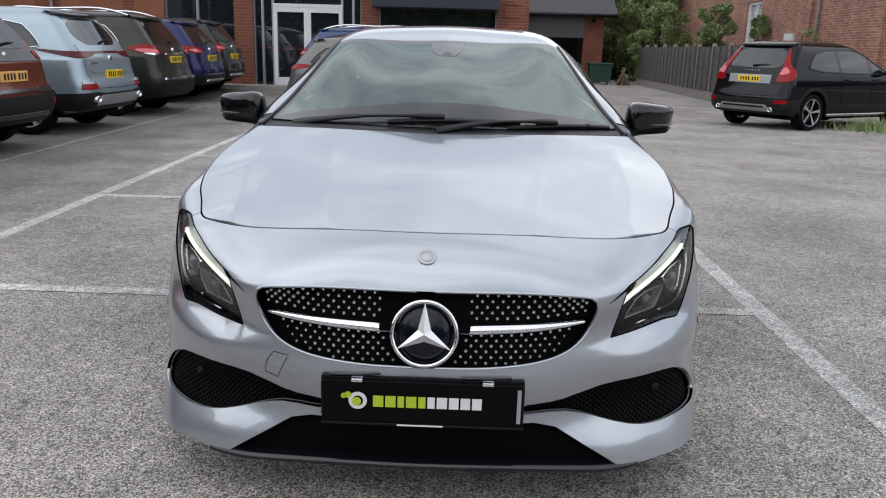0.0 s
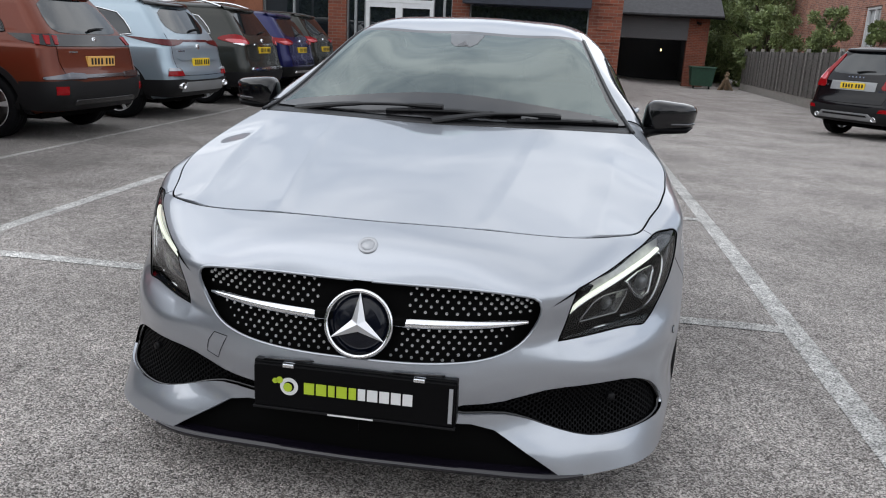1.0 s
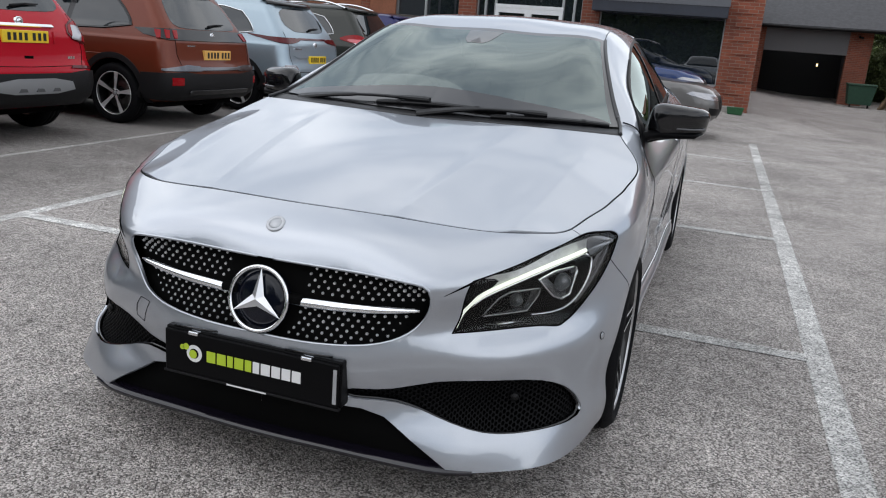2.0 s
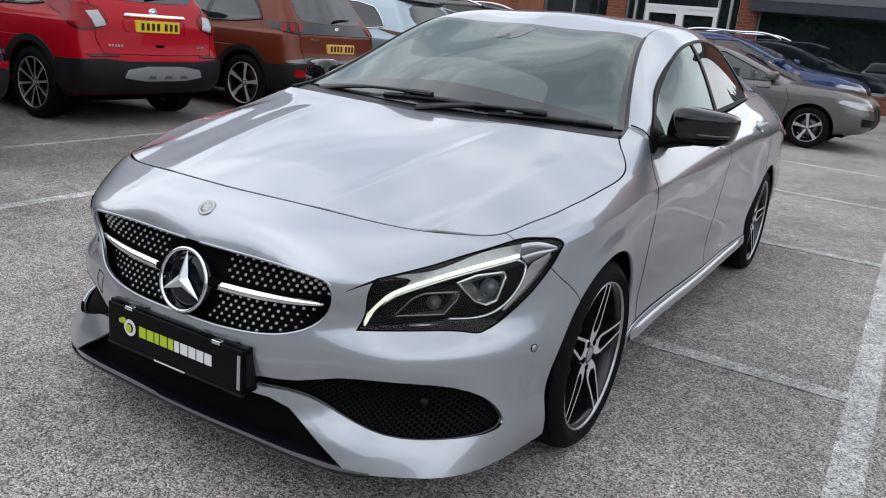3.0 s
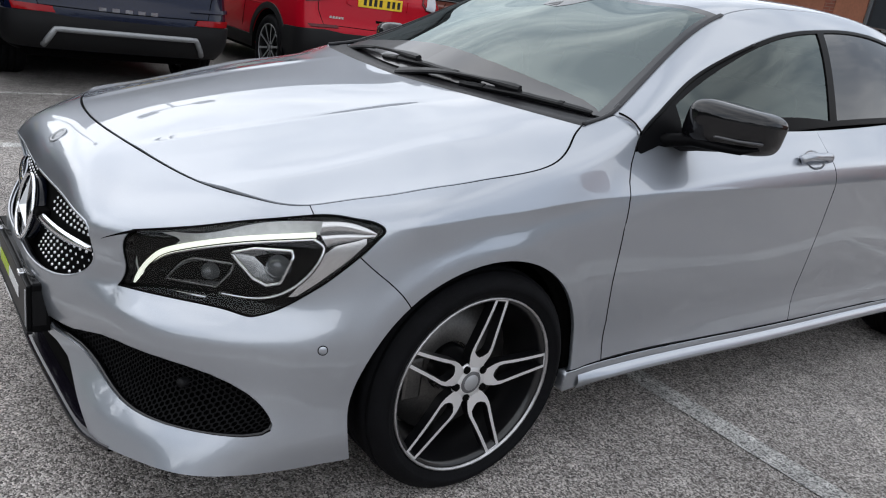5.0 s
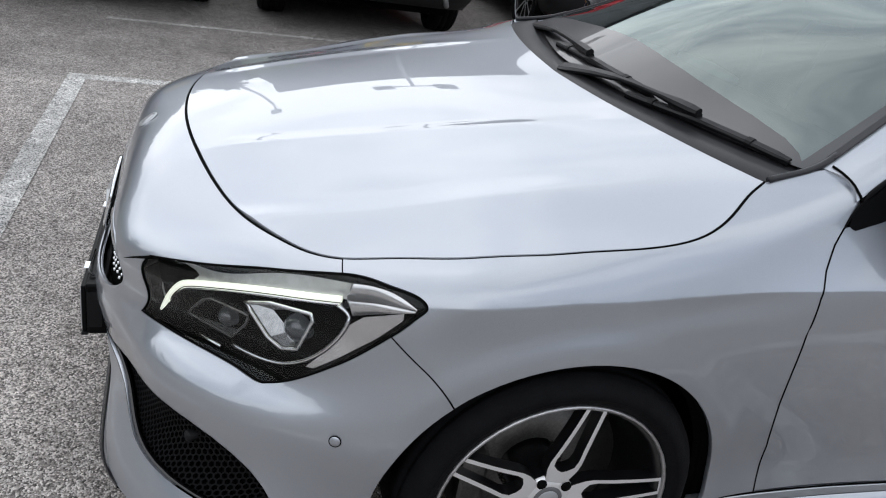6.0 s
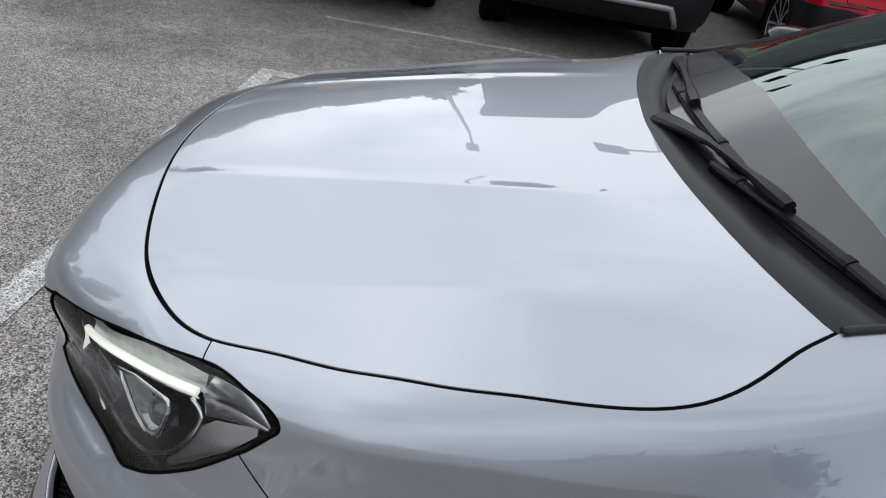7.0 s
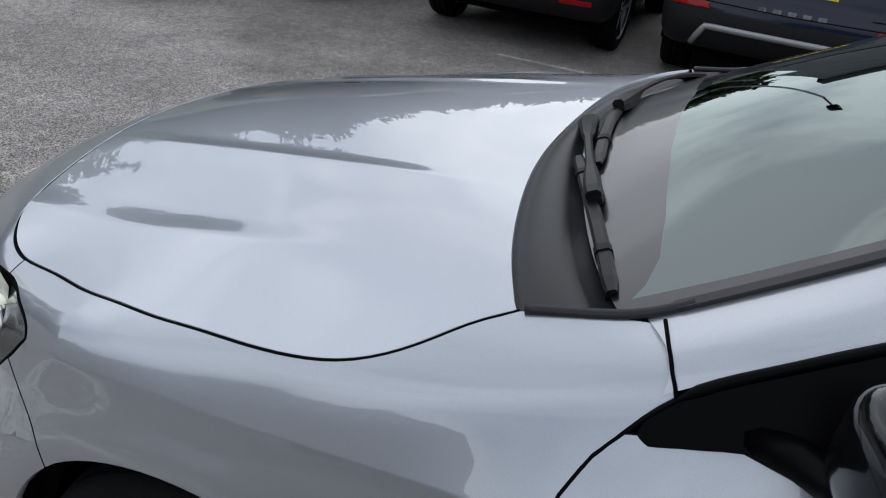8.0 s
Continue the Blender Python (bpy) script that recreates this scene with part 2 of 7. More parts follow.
def boxed(name, dims, mat, parent=None, label="", bevel=0.0):
    bm = bmesh.new()
    box(bm, *dims, bevel)
    return part_bm(name, bm, mat, parent, label)


def tube(path, r, n=8, closed=False):
    """Verts and faces of a round tube along a list of points."""
    P = [Vector(p) for p in path]
    V, F = [], []
    k = len(P)
    up = Vector((0, 0, 1))
    for i, p in enumerate(P):
        a = P[(i - 1) % k] if (closed or i > 0) else p
        b = P[(i + 1) % k] if (closed or i < k - 1) else p
        d = (b - a).normalized()
        s = d.cross(up)
        if s.length < 1e-3:
            s = d.cross(Vector((1, 0, 0)))
        s.normalize()
        u = s.cross(d)
        rr = r[i] if isinstance(r, (list, tuple)) else r
        for j in range(n):
            g = 2 * math.pi * j / n
            V.append(p + rr * (math.cos(g) * s + math.sin(g) * u))
    for i in range(k if closed else k - 1):
        for j in range(n):
            F.append((i * n + j, i * n + (j + 1) % n, ((i + 1) % k) * n + (j + 1) % n, ((i + 1) % k) * n + j))
    if not closed:
        F.append(tuple(range(n))[::-1])
        F.append(tuple((k - 1) * n + j for j in range(n)))
    return V, F


def spline_matrix(t):
    """Second derivatives of a natural cubic spline as a linear map of its values."""
    n = len(t)
    A, B = np.eye(n), np.zeros((n, n))
    for i in range(1, n - 1):
        h0, h1 = t[i] - t[i - 1], t[i + 1] - t[i]
        A[i, i - 1], A[i, i], A[i, i + 1] = h0, 2 * (h0 + h1), h1
        B[i, i - 1], B[i, i], B[i, i + 1] = 6 / h0, -6 / h0 - 6 / h1, 6 / h1
    return np.linalg.solve(A, B)


def spline_rows(t, x):
    """Weights that turn values at knots t into the spline's values at x."""
    t, x = np.asarray(t, float), np.clip(np.asarray(x, float), t[0], t[-1])
    M = spline_matrix(t)
    i = np.clip(np.searchsorted(t, x) - 1, 0, len(t) - 2)
    h = t[i + 1] - t[i]
    a, b = (t[i + 1] - x) / h, (x - t[i]) / h
    W = np.zeros((len(x), len(t)))
    k = np.arange(len(x))
    W[k, i] += a
    W[k, i + 1] += b
    W += ((a**3 - a) * h * h / 6)[:, None] * M[i] + ((b**3 - b) * h * h / 6)[:, None] * M[i + 1]
    return W


def curve_at(t, pts, x):
    return spline_rows(t, np.atleast_1d(x)) @ np.asarray(pts, float)


def smooth_path(points, n=40):
    P = np.array([tuple(p) for p in points], float)
    t = np.r_[0, np.cumsum(np.linalg.norm(np.diff(P, axis=0), axis=1))]
    return curve_at(t, P, np.linspace(0, t[-1], n))


class Loft:
    """A surface through level curves; s runs along them, w across. With mirror the first knot lies on the plane x = 0."""

    def __init__(self, levels, w, mirror=True):
        L = np.array(levels, float)
        mid = L[len(L) // 2]
        s = np.r_[0, np.cumsum(np.linalg.norm(np.diff(mid, axis=0), axis=1))]
        self.n, self.send = len(s), s[-1]
        if mirror:
            flip = L[:, 3:0:-1] * np.array([-1, 1, 1])
            L = np.concatenate([flip, L], axis=1)
            s = np.r_[-s[3:0:-1], s]
        self.L, self.s, self.w = L, s, np.array(w, float)
        S, W = np.meshgrid(np.linspace(0, self.send, 420), np.linspace(0, self.w[-1], 90), indexing="ij")
        self.grid = np.stack([S.ravel(), W.ravel()], 1)
        self.cloud = self.at(self.grid)

    crease = None
    flare = ()
    ring = None

    def extra(self):
        """Points that follow the crease, so that it stays crisp."""
        if not self.crease:
            return None
        s = np.arange(self.crease[2], self.crease[3], .012)
        w = np.interp(s, self.crease[0], self.crease[1])
        lines = [] if self.ring is None else [self.ring]
        return np.concatenate(lines + [np.stack([s, w + d], 1) for d in (-.045, -.03, -.018, -.009, -.003, .003, .009, .018, .03, .045)])

    def at(self, sw):
        P = self.base(sw)
        if self.crease:
            ks, kw, s0, s1, amp, reach = self.crease
            sw = np.asarray(sw, float)
            d = sw[:, 1] - np.interp(sw[:, 0], ks, kw)
            ramp = np.clip((sw[:, 0] - s0) / .10, 0, 1) * np.clip((s1 - sw[:, 0]) / .5, 0, 1)
            u = np.clip(np.abs(d) / np.where(d > 0, 2.2 * reach, reach), 0, 1)
            e = .05
            P = P + (ramp * amp * (1 - np.sqrt(u * u + e * e)) * (1 - u) ** 1.5)[:, None] * self.flat_normal(sw)
        for hy, hz in self.flare:
            r = np.hypot(P[:, 1] - hy, P[:, 2] - hz)
            k = np.clip((.425 - r) / .045, 0, 1)
            P = P + np.stack([.0035 * k * k * (3 - 2 * k) * (P[:, 0] > .6), 0 * k, 0 * k], 1)
        return P

    def flat_normal(self, sw):
        e = 2e-3
        a = self.base(np.stack([np.minimum(sw[:, 0] + e, self.send), sw[:, 1]], 1)) - self.base(np.stack([sw[:, 0] - e, sw[:, 1]], 1))
        b = self.base(np.stack([sw[:, 0], np.minimum(sw[:, 1] + e, self.w[-1])], 1)) - self.base(np.stack([sw[:, 0], np.maximum(sw[:, 1] - e, 0)], 1))
        n = np.cross(a, b)
        return n / np.maximum(np.linalg.norm(n, axis=1), 1e-12)[:, None]

    def base(self, sw):
        sw = np.asarray(sw, float)
        R = np.einsum("nk,lkc->nlc", spline_rows(self.s, sw[:, 0]), self.L)
        return np.einsum("nl,nlc->nc", spline_rows(self.w, sw[:, 1]), R)

    def normal(self, sw):
        e = 1e-3
        sw = np.asarray(sw, float)
        a = self.at(np.stack([np.minimum(sw[:, 0] + e, self.send), sw[:, 1]], 1)) - self.at(np.stack([sw[:, 0] - e, sw[:, 1]], 1))
        b = self.at(np.stack([sw[:, 0], np.minimum(sw[:, 1] + e, self.w[-1])], 1)) - self.at(np.stack([sw[:, 0], np.maximum(sw[:, 1] - e, 0)], 1))
        n = np.cross(a, b)
        return n / np.maximum(np.linalg.norm(n, axis=1), 1e-12)[:, None]

    def find(self, targets, weight=(1, 1, 1)):
        """The places (s, w) nearest to points, by the axes that carry weight."""
        k = np.array(weight, float)
        out = []
        for T in np.atleast_2d(np.array(targets, float)):
            d = ((self.cloud - T) * k) ** 2
            q = self.grid[np.argmin(d.sum(1))].copy()
            for _ in range(4):
                e = 1e-3
                p0, ps, pw = self.at([q, q + (e, 0), q + (0, e)])
                J = np.stack([(ps - p0) / e, (pw - p0) / e], 1) * k[:, None]
                step = np.linalg.lstsq(J, (T - p0) * k, rcond=None)[0]
                q = np.clip(q + np.clip(step, -0.03, 0.03), (0, 0), (self.send, self.w[-1]))
            out.append(q)
        return np.array(out)


def inside(pts, poly):
    x, y = pts[:, 0], pts[:, 1]
    hit = np.zeros(len(pts), bool)
    q = np.roll(poly, 1, axis=0)
    for (x0, y0), (x1, y1) in zip(poly, q):
        cross = ((y0 > y) != (y1 > y)) & (x < (x1 - x0) * (y - y0) / (y1 - y0 + 1e-15) + x0)
        hit ^= cross
    return hit


def densify(poly, step, closed=True):
    P = np.asarray(poly, float)
    Q = np.roll(P, -1, axis=0) if closed else P[1:]
    out = []
    for a, b in zip(P if closed else P[:-1], Q):
        n = max(1, int(np.ceil(np.linalg.norm(b - a) / step)))
        out += [a + (b - a) * i / n for i in range(n)]
    if not closed:
        out.append(P[-1])
    return np.array(out)


def smooth_loop(poly, rounds=2):
    """Corner cutting of a closed outline."""
    P = np.asarray(poly, float)
    for _ in range(rounds):
        Q = np.roll(P, -1, axis=0)
        P = np.stack([0.75 * P + 0.25 * Q, 0.25 * P + 0.75 * Q], 1).reshape(-1, 2)
    return P


from mathutils import geometry


def cut_panel(outline, holes=(), step=0.03, edge=0.015, extra=None):
    """Flat triangulation of an outline with holes: points (k, 2), triangles, and boundary edges."""
    loops = [densify(outline, edge)] + [densify(h, edge) for h in holes]
    pts, edges = [], []
    for loop in loops:
        a = len(pts)
        pts += list(loop)
        edges += [(a + i, a + (i + 1) % len(loop)) for i in range(len(loop))]
    lo, hi = loops[0].min(0), loops[0].max(0)
    G = np.stack(np.meshgrid(np.arange(lo[0] + step / 2, hi[0], step), np.arange(lo[1] + step / 2, hi[1], step), indexing="ij"), -1).reshape(-1, 2)
    if len(G):
        ok = inside(G, loops[0])
        for h in loops[1:]:
            ok &= ~inside(G, h)
        B = np.array(pts)
        G = G[ok]
        if len(G):
            near = np.array([np.min(np.abs(B - g).sum(1)) for g in G])
            pts += list(G[near > 0.6 * step])
    if extra is not None and len(extra):
        E = np.asarray(extra, float)
        ok = inside(E, loops[0])
        for h in loops[1:]:
            ok &= ~inside(E, h)
        E = E[ok]
        B = np.array(pts[: sum(len(q) for q in loops)])
        pts += [e for e in E if np.min(np.abs(B - e).sum(1)) > 0.004]
    r = geometry.delaunay_2d_cdt([Vector(p) for p in pts], edges, [], 0, 1e-7)
    V = np.array([tuple(v) for v in r[0]])
    T = np.array([tuple(f) for f in r[2]])
    c = V[T].mean(1)
    ok = inside(c, loops[0])
    for h in loops[1:]:
        ok &= ~inside(c, h)
    T = T[ok]
    a, b = V[T[:, 1]] - V[T[:, 0]], V[T[:, 2]] - V[T[:, 0]]
    area = a[:, 0] * b[:, 1] - a[:, 1] * b[:, 0]
    T[area < 0] = T[area < 0][:, ::-1]
    T = T[np.abs(area) > 1e-9]
    count = {}
    for f in T:
        for i in range(3):
            e = (int(f[i]), int(f[(i + 1) % 3]))
            count[e] = 1
    rim = [e for e in count if (e[1], e[0]) not in count]
    return V, T, rim


def panel(name, surf, outline, mat, parent, holes=(), label="", depth=0.012, step=0.03, lift=0.0, both=False, flip=1, edge=0.015):
    """A body panel cut from a surface, with edges that turn inwards. both: mirrored and joined at x = 0. flip = -1: the mirrored twin."""
    V, T, rim = cut_panel(outline, holes, step, edge, surf.extra())
    P, N = surf.at(V), surf.normal(V)
    P = P + N * lift
    if both:
        rim = [e for e in rim if not (abs(P[e[0]][0]) < 1e-4 and abs(P[e[1]][0]) < 1e-4)]
    k = len(P)
    ids = sorted({i for e in rim for i in e})
    at = {i: k + j for j, i in enumerate(ids)}
    inner = {i: k + len(ids) + j for j, i in enumerate(ids)}
    verts = np.concatenate([P, P[ids], P[ids] - N[ids] * depth]) if depth else P
    norm = np.concatenate([N, N[ids], N[ids]]) if depth else N
    faces = [tuple(f) for f in T]
    if depth:
        side = {}
        for a, b in rim:
            faces.append((at[b], at[a], inner[a], inner[b]))
            d = P[b] - P[a]
            for i in (a, b):
                side[i] = side.get(i, 0) + np.cross(d, N[i])
        for i, v in side.items():
            v = v / max(np.linalg.norm(v), 1e-9)
            soft = v + N[i] * 0.6
            norm[at[i]] = soft / np.linalg.norm(soft)
            norm[inner[i]] = v
    verts, norm = np.array(verts), np.array(norm)
    if flip < 0 or both:
        mv, mn = verts * (-1, 1, 1), norm * (-1, 1, 1)
        mf = [tuple(f)[::-1] for f in faces]
        if flip < 0:
            verts, norm, faces = mv, mn, mf
        else:
            faces = faces + [tuple(i + len(verts) for i in f) for f in mf]
            verts, norm = np.concatenate([verts, mv]), np.concatenate([norm, mn])
    return part(name, verts, faces, mat, parent, label, normals=norm)


def pair(name, surf, outline, mat, parent, **k):
    return panel(name, surf, outline, mat, parent, **k), panel(name, surf, outline, mat, parent, flip=-1, **k)


# ---- the silver saloon: level curves of its skin, from the front's middle round the flank to the tail ----
LEVELS = [
    [(0, .035, .15), (.285, .045, .15), (.50, .060, .152), (.66, .130, .155), (.787, .246, .16), (.842, .425, .165), (.862, .90, .19), (.860, 1.08, .195), (.854, 1.24, .20), (.850, 1.37, .205), (.858, 2.2, .205), (.862, 3.1, .205), (.872, 3.6, .21), (.84, 4.15, .23), (.74, 4.46, .25), (.42, 4.59, .25), (0, 4.61, .25)],
    [(0, .022, .215), (.285, .034, .215), (.49, .069, .215), (.655, .151, .215), (.785, .280, .218), (.846, .440, .225), (.872, .90, .25), (.866, 1.08, .26), (.858, 1.24, .265), (.848, 1.37, .27), (.854, 2.2, .27), (.858, 3.1, .27), (.874, 3.6, .28), (.85, 4.15, .29), (.75, 4.48, .30), (.425, 4.61, .30), (0, 4.63, .30)],
    [(0, .022, .30), (.285, .044, .30), (.48, .108, .30), (.648, .198, .30), (.788, .342, .30), (.840, .468, .30), (.878, .90, .33), (.866, 1.08, .335), (.852, 1.24, .342), (.842, 1.37, .35), (.846, 2.2, .36), (.85, 3.1, .36), (.876, 3.6, .36), (.86, 4.15, .36), (.76, 4.5, .37), (.43, 4.62, .37), (0, 4.64, .37)],
    [(0, .010, .42), (.285, .024, .42), (.487, .100, .42), (.657, .198, .42), (.783, .352, .42), (.844, .478, .42), (.888, .90, .46), (.874, 1.08, .485), (.862, 1.24, .50), (.856, 1.37, .51), (.862, 2.2, .52), (.868, 3.1, .53), (.888, 3.6, .50), (.868, 4.15, .50), (.77, 4.5, .50), (.44, 4.63, .50), (0, 4.65, .50)],
    [(0, .022, .505), (.285, .040, .505), (.470, .112, .505), (.656, .260, .505), (.772, .390, .505), (.838, .508, .52), (.888, .90, .60), (.880, 1.08, .635), (.872, 1.24, .655), (.868, 1.37, .67), (.880, 2.2, .71), (.885, 3.1, .73), (.886, 3.6, .70), (.855, 4.15, .68), (.75, 4.49, .66), (.43, 4.62, .66), (0, 4.64, .66)],
    [(0, .058, .645), (.285, .067, .642), (.472, .094, .632), (.668, .285, .635), (.775, .43, .645), (.832, .557, .655), (.876, .90, .705), (.868, 1.08, .742), (.858, 1.24, .768), (.852, 1.37, .79), (.861, 2.2, .868), (.856, 3.1, .902), (.838, 3.6, .90), (.805, 4.15, .87), (.70, 4.48, .84), (.41, 4.60, .84), (0, 4.62, .84)],
    [(0, .112, .726), (.285, .126, .722), (.492, .192, .706), (.675, .335, .706), (.757, .455, .717), (.812, .585, .742), (.850, .88, .785), (.851, 1.07, .808), (.829, 1.23, .849), (.803, 1.378, .884), (.788, 2.2, .955), (.760, 3.1, 1.006), (.725, 3.6, 1.022), (.67, 4.15, 1.0), (.58, 4.46, .95), (.36, 4.56, .95), (0, 4.58, .95)],
    [(0, .192, .768), (.285, .223, .762), (.505, .285, .746), (.655, .375, .742), (.720, .470, .744), (.762, .60, .771), (.817, .865, .821), (.826, 1.052, .852), (.800, 1.235, .893), (.770, 1.385, .937), (.755, 2.2, 1.01), (.715, 3.1, 1.06), (.68, 3.6, 1.05), (.62, 4.15, 1.01), (.52, 4.40, .97), (.32, 4.50, .97), (0, 4.52, .97)],
    [(0, .262, .789), (.28, .292, .785), (.49, .352, .772), (.612, .428, .763), (.668, .50, .765), (.705, .605, .793), (.762, .86, .845), (.778, 1.052, .884), (.730, 1.240, .939), (.714, 1.378, .966), (.715, 2.2, 1.045), (.685, 3.1, 1.08), (.65, 3.6, 1.07), (.59, 4.15, 1.03), (.49, 4.36, .98), (.30, 4.45, .98), (0, 4.47, .98)],
]
SHELF = [tuple((a + b) / 2 for a, b in zip(p, q)) for p, q in zip(LEVELS[3], LEVELS[4])]
SHELF[:6] = [(0, .015, .462), (.285, .031, .462), (.478, .098, .466), (.657, .212, .466), (.780, .360, .466), (.843, .484, .468)]
LEVELS.insert(4, SHELF)
SKIN = Loft(LEVELS, [0, .065, .15, .27, .315, .36, .51, .62, .70, .78])
HUB_F, HUB_R, HUB_Z, HUB_X = 0.902, 3.60, 0.298, 0.765


ARCH_Z = 0.283


def on_front(points):
    """Places on the skin from (x, z) as seen from the front."""
    return SKIN.find([(x, 0.1, z) for x, z in points], (1, 0.02, 1))


def on_side(points):
    return SKIN.find([(0.87, y, z) for y, z in points], (0.15, 1, 1))


def near(points):
    return SKIN.find(points)


def arch(y0, r, a0, a1, n=28):
    return [(y0 + r * math.cos(radians(a0 + (a1 - a0) * i / n)), ARCH_Z + r * math.sin(radians(a0 + (a1 - a0) * i / n))) for i in range(n + 1)]


line_pts = on_side([(.62, .722), (.84, .748), (1.05, .765), (1.35, .779), (1.65, .787), (2.0, .791), (2.6, .80), (3.05, .815), (3.6, .83), (4.2, .83)])
SKIN.crease = (line_pts[:, 0], line_pts[:, 1], line_pts[0, 0] - .04, line_pts[-1, 0], .008, .10)
SKIN.flare = [(HUB_F - .004, ARCH_Z), (HUB_R, ARCH_Z)]

SKIN.ring = np.concatenate([on_side([(h[0] + r * math.cos(radians(a)), ARCH_Z + r * math.sin(radians(a))) for a in range(-4, 186, 3)]) for h in SKIN.flare for r in (.385, .40, .415)])
car = thing("saloon_car", "silver four-door saloon with black mirrors, parked across white bay lines", "car")
W_TOP = 0.70
grille_hole = np.concatenate([on_front([(0.001, .643), (.15, .643), (.30, .643), (.41, .638), (.447, .628), (.458, .60), (.448, .555), (.41, .505), (.345, .474), (.24, .457), (.12, .449), (0.001, .447)])])
grille_hole = smooth_path([(*p, 0) for p in grille_hole], 46)[:, :2]
grille_hole[[0, -1], 0] = 0.0
lamp_outline = near([(.491, .149, .496), (.505, .16, .565), (.521, .174, .633), (.60, .257, .660), (.68, .359, .699), (.745, .468, .731), (.797, .547, .735), (.825, .583, .732), (.835, .597, .716), (.835, .580, .695), (.828, .546, .657), (.812, .494, .606), (.798, .457, .574), (.770, .398, .529), (.748, .360, .509), (.735, .338, .5045), (.69, .294, .510), (.60, .215, .505)])
vent_hole = near([(.250, .04, .312), (.250, .04, .343), (.36, .075, .350), (.42, .08, .362), (.50, .11, .382), (.614, .178, .389), (.70, .255, .378), (.765, .32, .35), (.80, .37, .305), (.806, .39, .262), (.79, .36, .240), (.72, .27, .225), (.64, .20, .222), (.575, .16, .232), (.50, .12, .268), (.43, .085, .303), (.37, .07, .315)])
vent_hole = smooth_loop(vent_hole, 1)


def rounded(loop, n=6, sharp=(0, 2)):
    """A closed outline through its points, n places to a stretch, with sharp corners."""
    P = np.asarray(loop, float)
    out = []
    for i in range(len(P)):
        a, b, c, d = (P[(i + j) % len(P)] for j in (-1, 0, 1, 2))
        a = 2 * b - c if i in sharp else a
        d = 2 * c - b if (i + 1) % len(P) in sharp else d
        for t in np.arange(n) / n:
            out.append(b + .5 * t * (c - a + t * (2 * a - 5 * b + 4 * c - d + t * (3 * (b - c) + d - a))))
    return np.array(out)


lamp_loop = rounded(lamp_outline)
fr_arch = on_side(arch(HUB_F - .004, 0.357, 198, 132, 18))
bumper_low = on_front([(.545, .152), (.44, .222), (.36, .272), (.30, .287), (.15, .290), (0.001, .290)])
bumper_low[-1, 0] = 0.0
split = np.concatenate([fr_arch[-1:], near([(.856, .609, .604)]), lamp_outline[10:11]])
hood_end = near([(.720, .470, .744)])[0]
bot = [(s, 0.0) for s in np.linspace(on_front([(.545, .152)])[0, 0], fr_arch[0, 0], 12)]
s_fend = hood_end[0]
RIM = [(.720, .470, .743), (.734, .520, .750), (.745, .555, .759), (.762, .60, .771), (.783, .66, .785), (.797, .72, .799), (.812, .80, .812), (.818, .87, .822), (.825, .93, .832), (.829, .985, .841), (.828, 1.03, .849), (.818, 1.08, .859), (.802, 1.12, .872), (.777, 1.16, .890), (.749, 1.20, .914), (.731, 1.241, .939)]
rim_t = np.r_[0, np.cumsum(np.linalg.norm(np.diff(np.array(RIM), axis=0), axis=1))]
rim_back = near(curve_at(rim_t, RIM, np.linspace(0, rim_t[-1], 44)))
rim_back[0] = (s_fend, W_TOP)
rim_sw = np.concatenate([np.array([(s, W_TOP) for s in np.linspace(0, s_fend, 40)])[:-1], rim_back])
bumper = np.concatenate([
    bumper_low[::-1][:-1], np.array(bot), fr_arch, split[1:],
    lamp_loop[61:], lamp_loop[:31],
    np.array([(s, W_TOP - .002) for s in np.linspace(s_fend, 0, 26)]), grille_hole,
])
panel("front_bumper", SKIN, bumper, SILVER, car, holes=[vent_hole], both=True)


def inset(poly, d):
    """A closed outline moved inwards by d."""
    P = np.asarray(poly, float)
    t = np.roll(P, -1, axis=0) - np.roll(P, 1, axis=0)
    t /= np.maximum(np.linalg.norm(t, axis=1), 1e-9)[:, None]
    area = np.sum(P[:, 0] * np.roll(P[:, 1], -1) - P[:, 1] * np.roll(P[:, 0], -1))
    n = np.stack([-t[:, 1], t[:, 0]], 1) * (1 if area > 0 else -1)
    return P + n * d


door_cut = near([(.833, 1.392, .275), (.845, 1.378, .40), (.854, 1.35, .526), (.858, 1.332, .690), (.852, 1.335, .765), (.840, 1.343, .812), (.820, 1.363, .857), (.802, 1.385, .884)])
seam_cut = near([(.783, 1.424, .930), (.765, 1.414, .944), (.742, 1.404, .957), (.715, 1.393, .968)])
fr_arch_back = on_side(arch(HUB_F - .004, 0.357, 132, -6, 30))
fender_low = on_side([(1.30, .272)])
fender = np.concatenate([
    fr_arch_back, fender_low, door_cut, seam_cut, near([(.722, 1.31, .954)]),
    rim_back[::-1], lamp_loop[30:61], split[::-1][1:-1],
])
pair("front_wing", SKIN, inset(fender, 0.0015), SILVER, car)
belt_s = lambda y: on_side([(y, .5)])[0, 0]
W_BELT = 0.62
MIDCUT = [(2.37, .275), (2.365, .45), (2.355, .65), (2.33, .80), (2.31, .90)]
mid = on_side(MIDCUT)
s_mid_top = near([(.785, 2.30, .962)])[0, 0]
front_door = np.concatenate([door_cut, np.array([(s, W_BELT) for s in np.linspace(door_cut[-1, 0] + .02, s_mid_top, 12)]), mid[::-1], on_side([(1.8, .275)])])
pair("front_door", SKIN, inset(front_door, 0.002), SILVER, car)
rear_arch = on_side(arch(HUB_R, 0.352, 188, 115, 16))
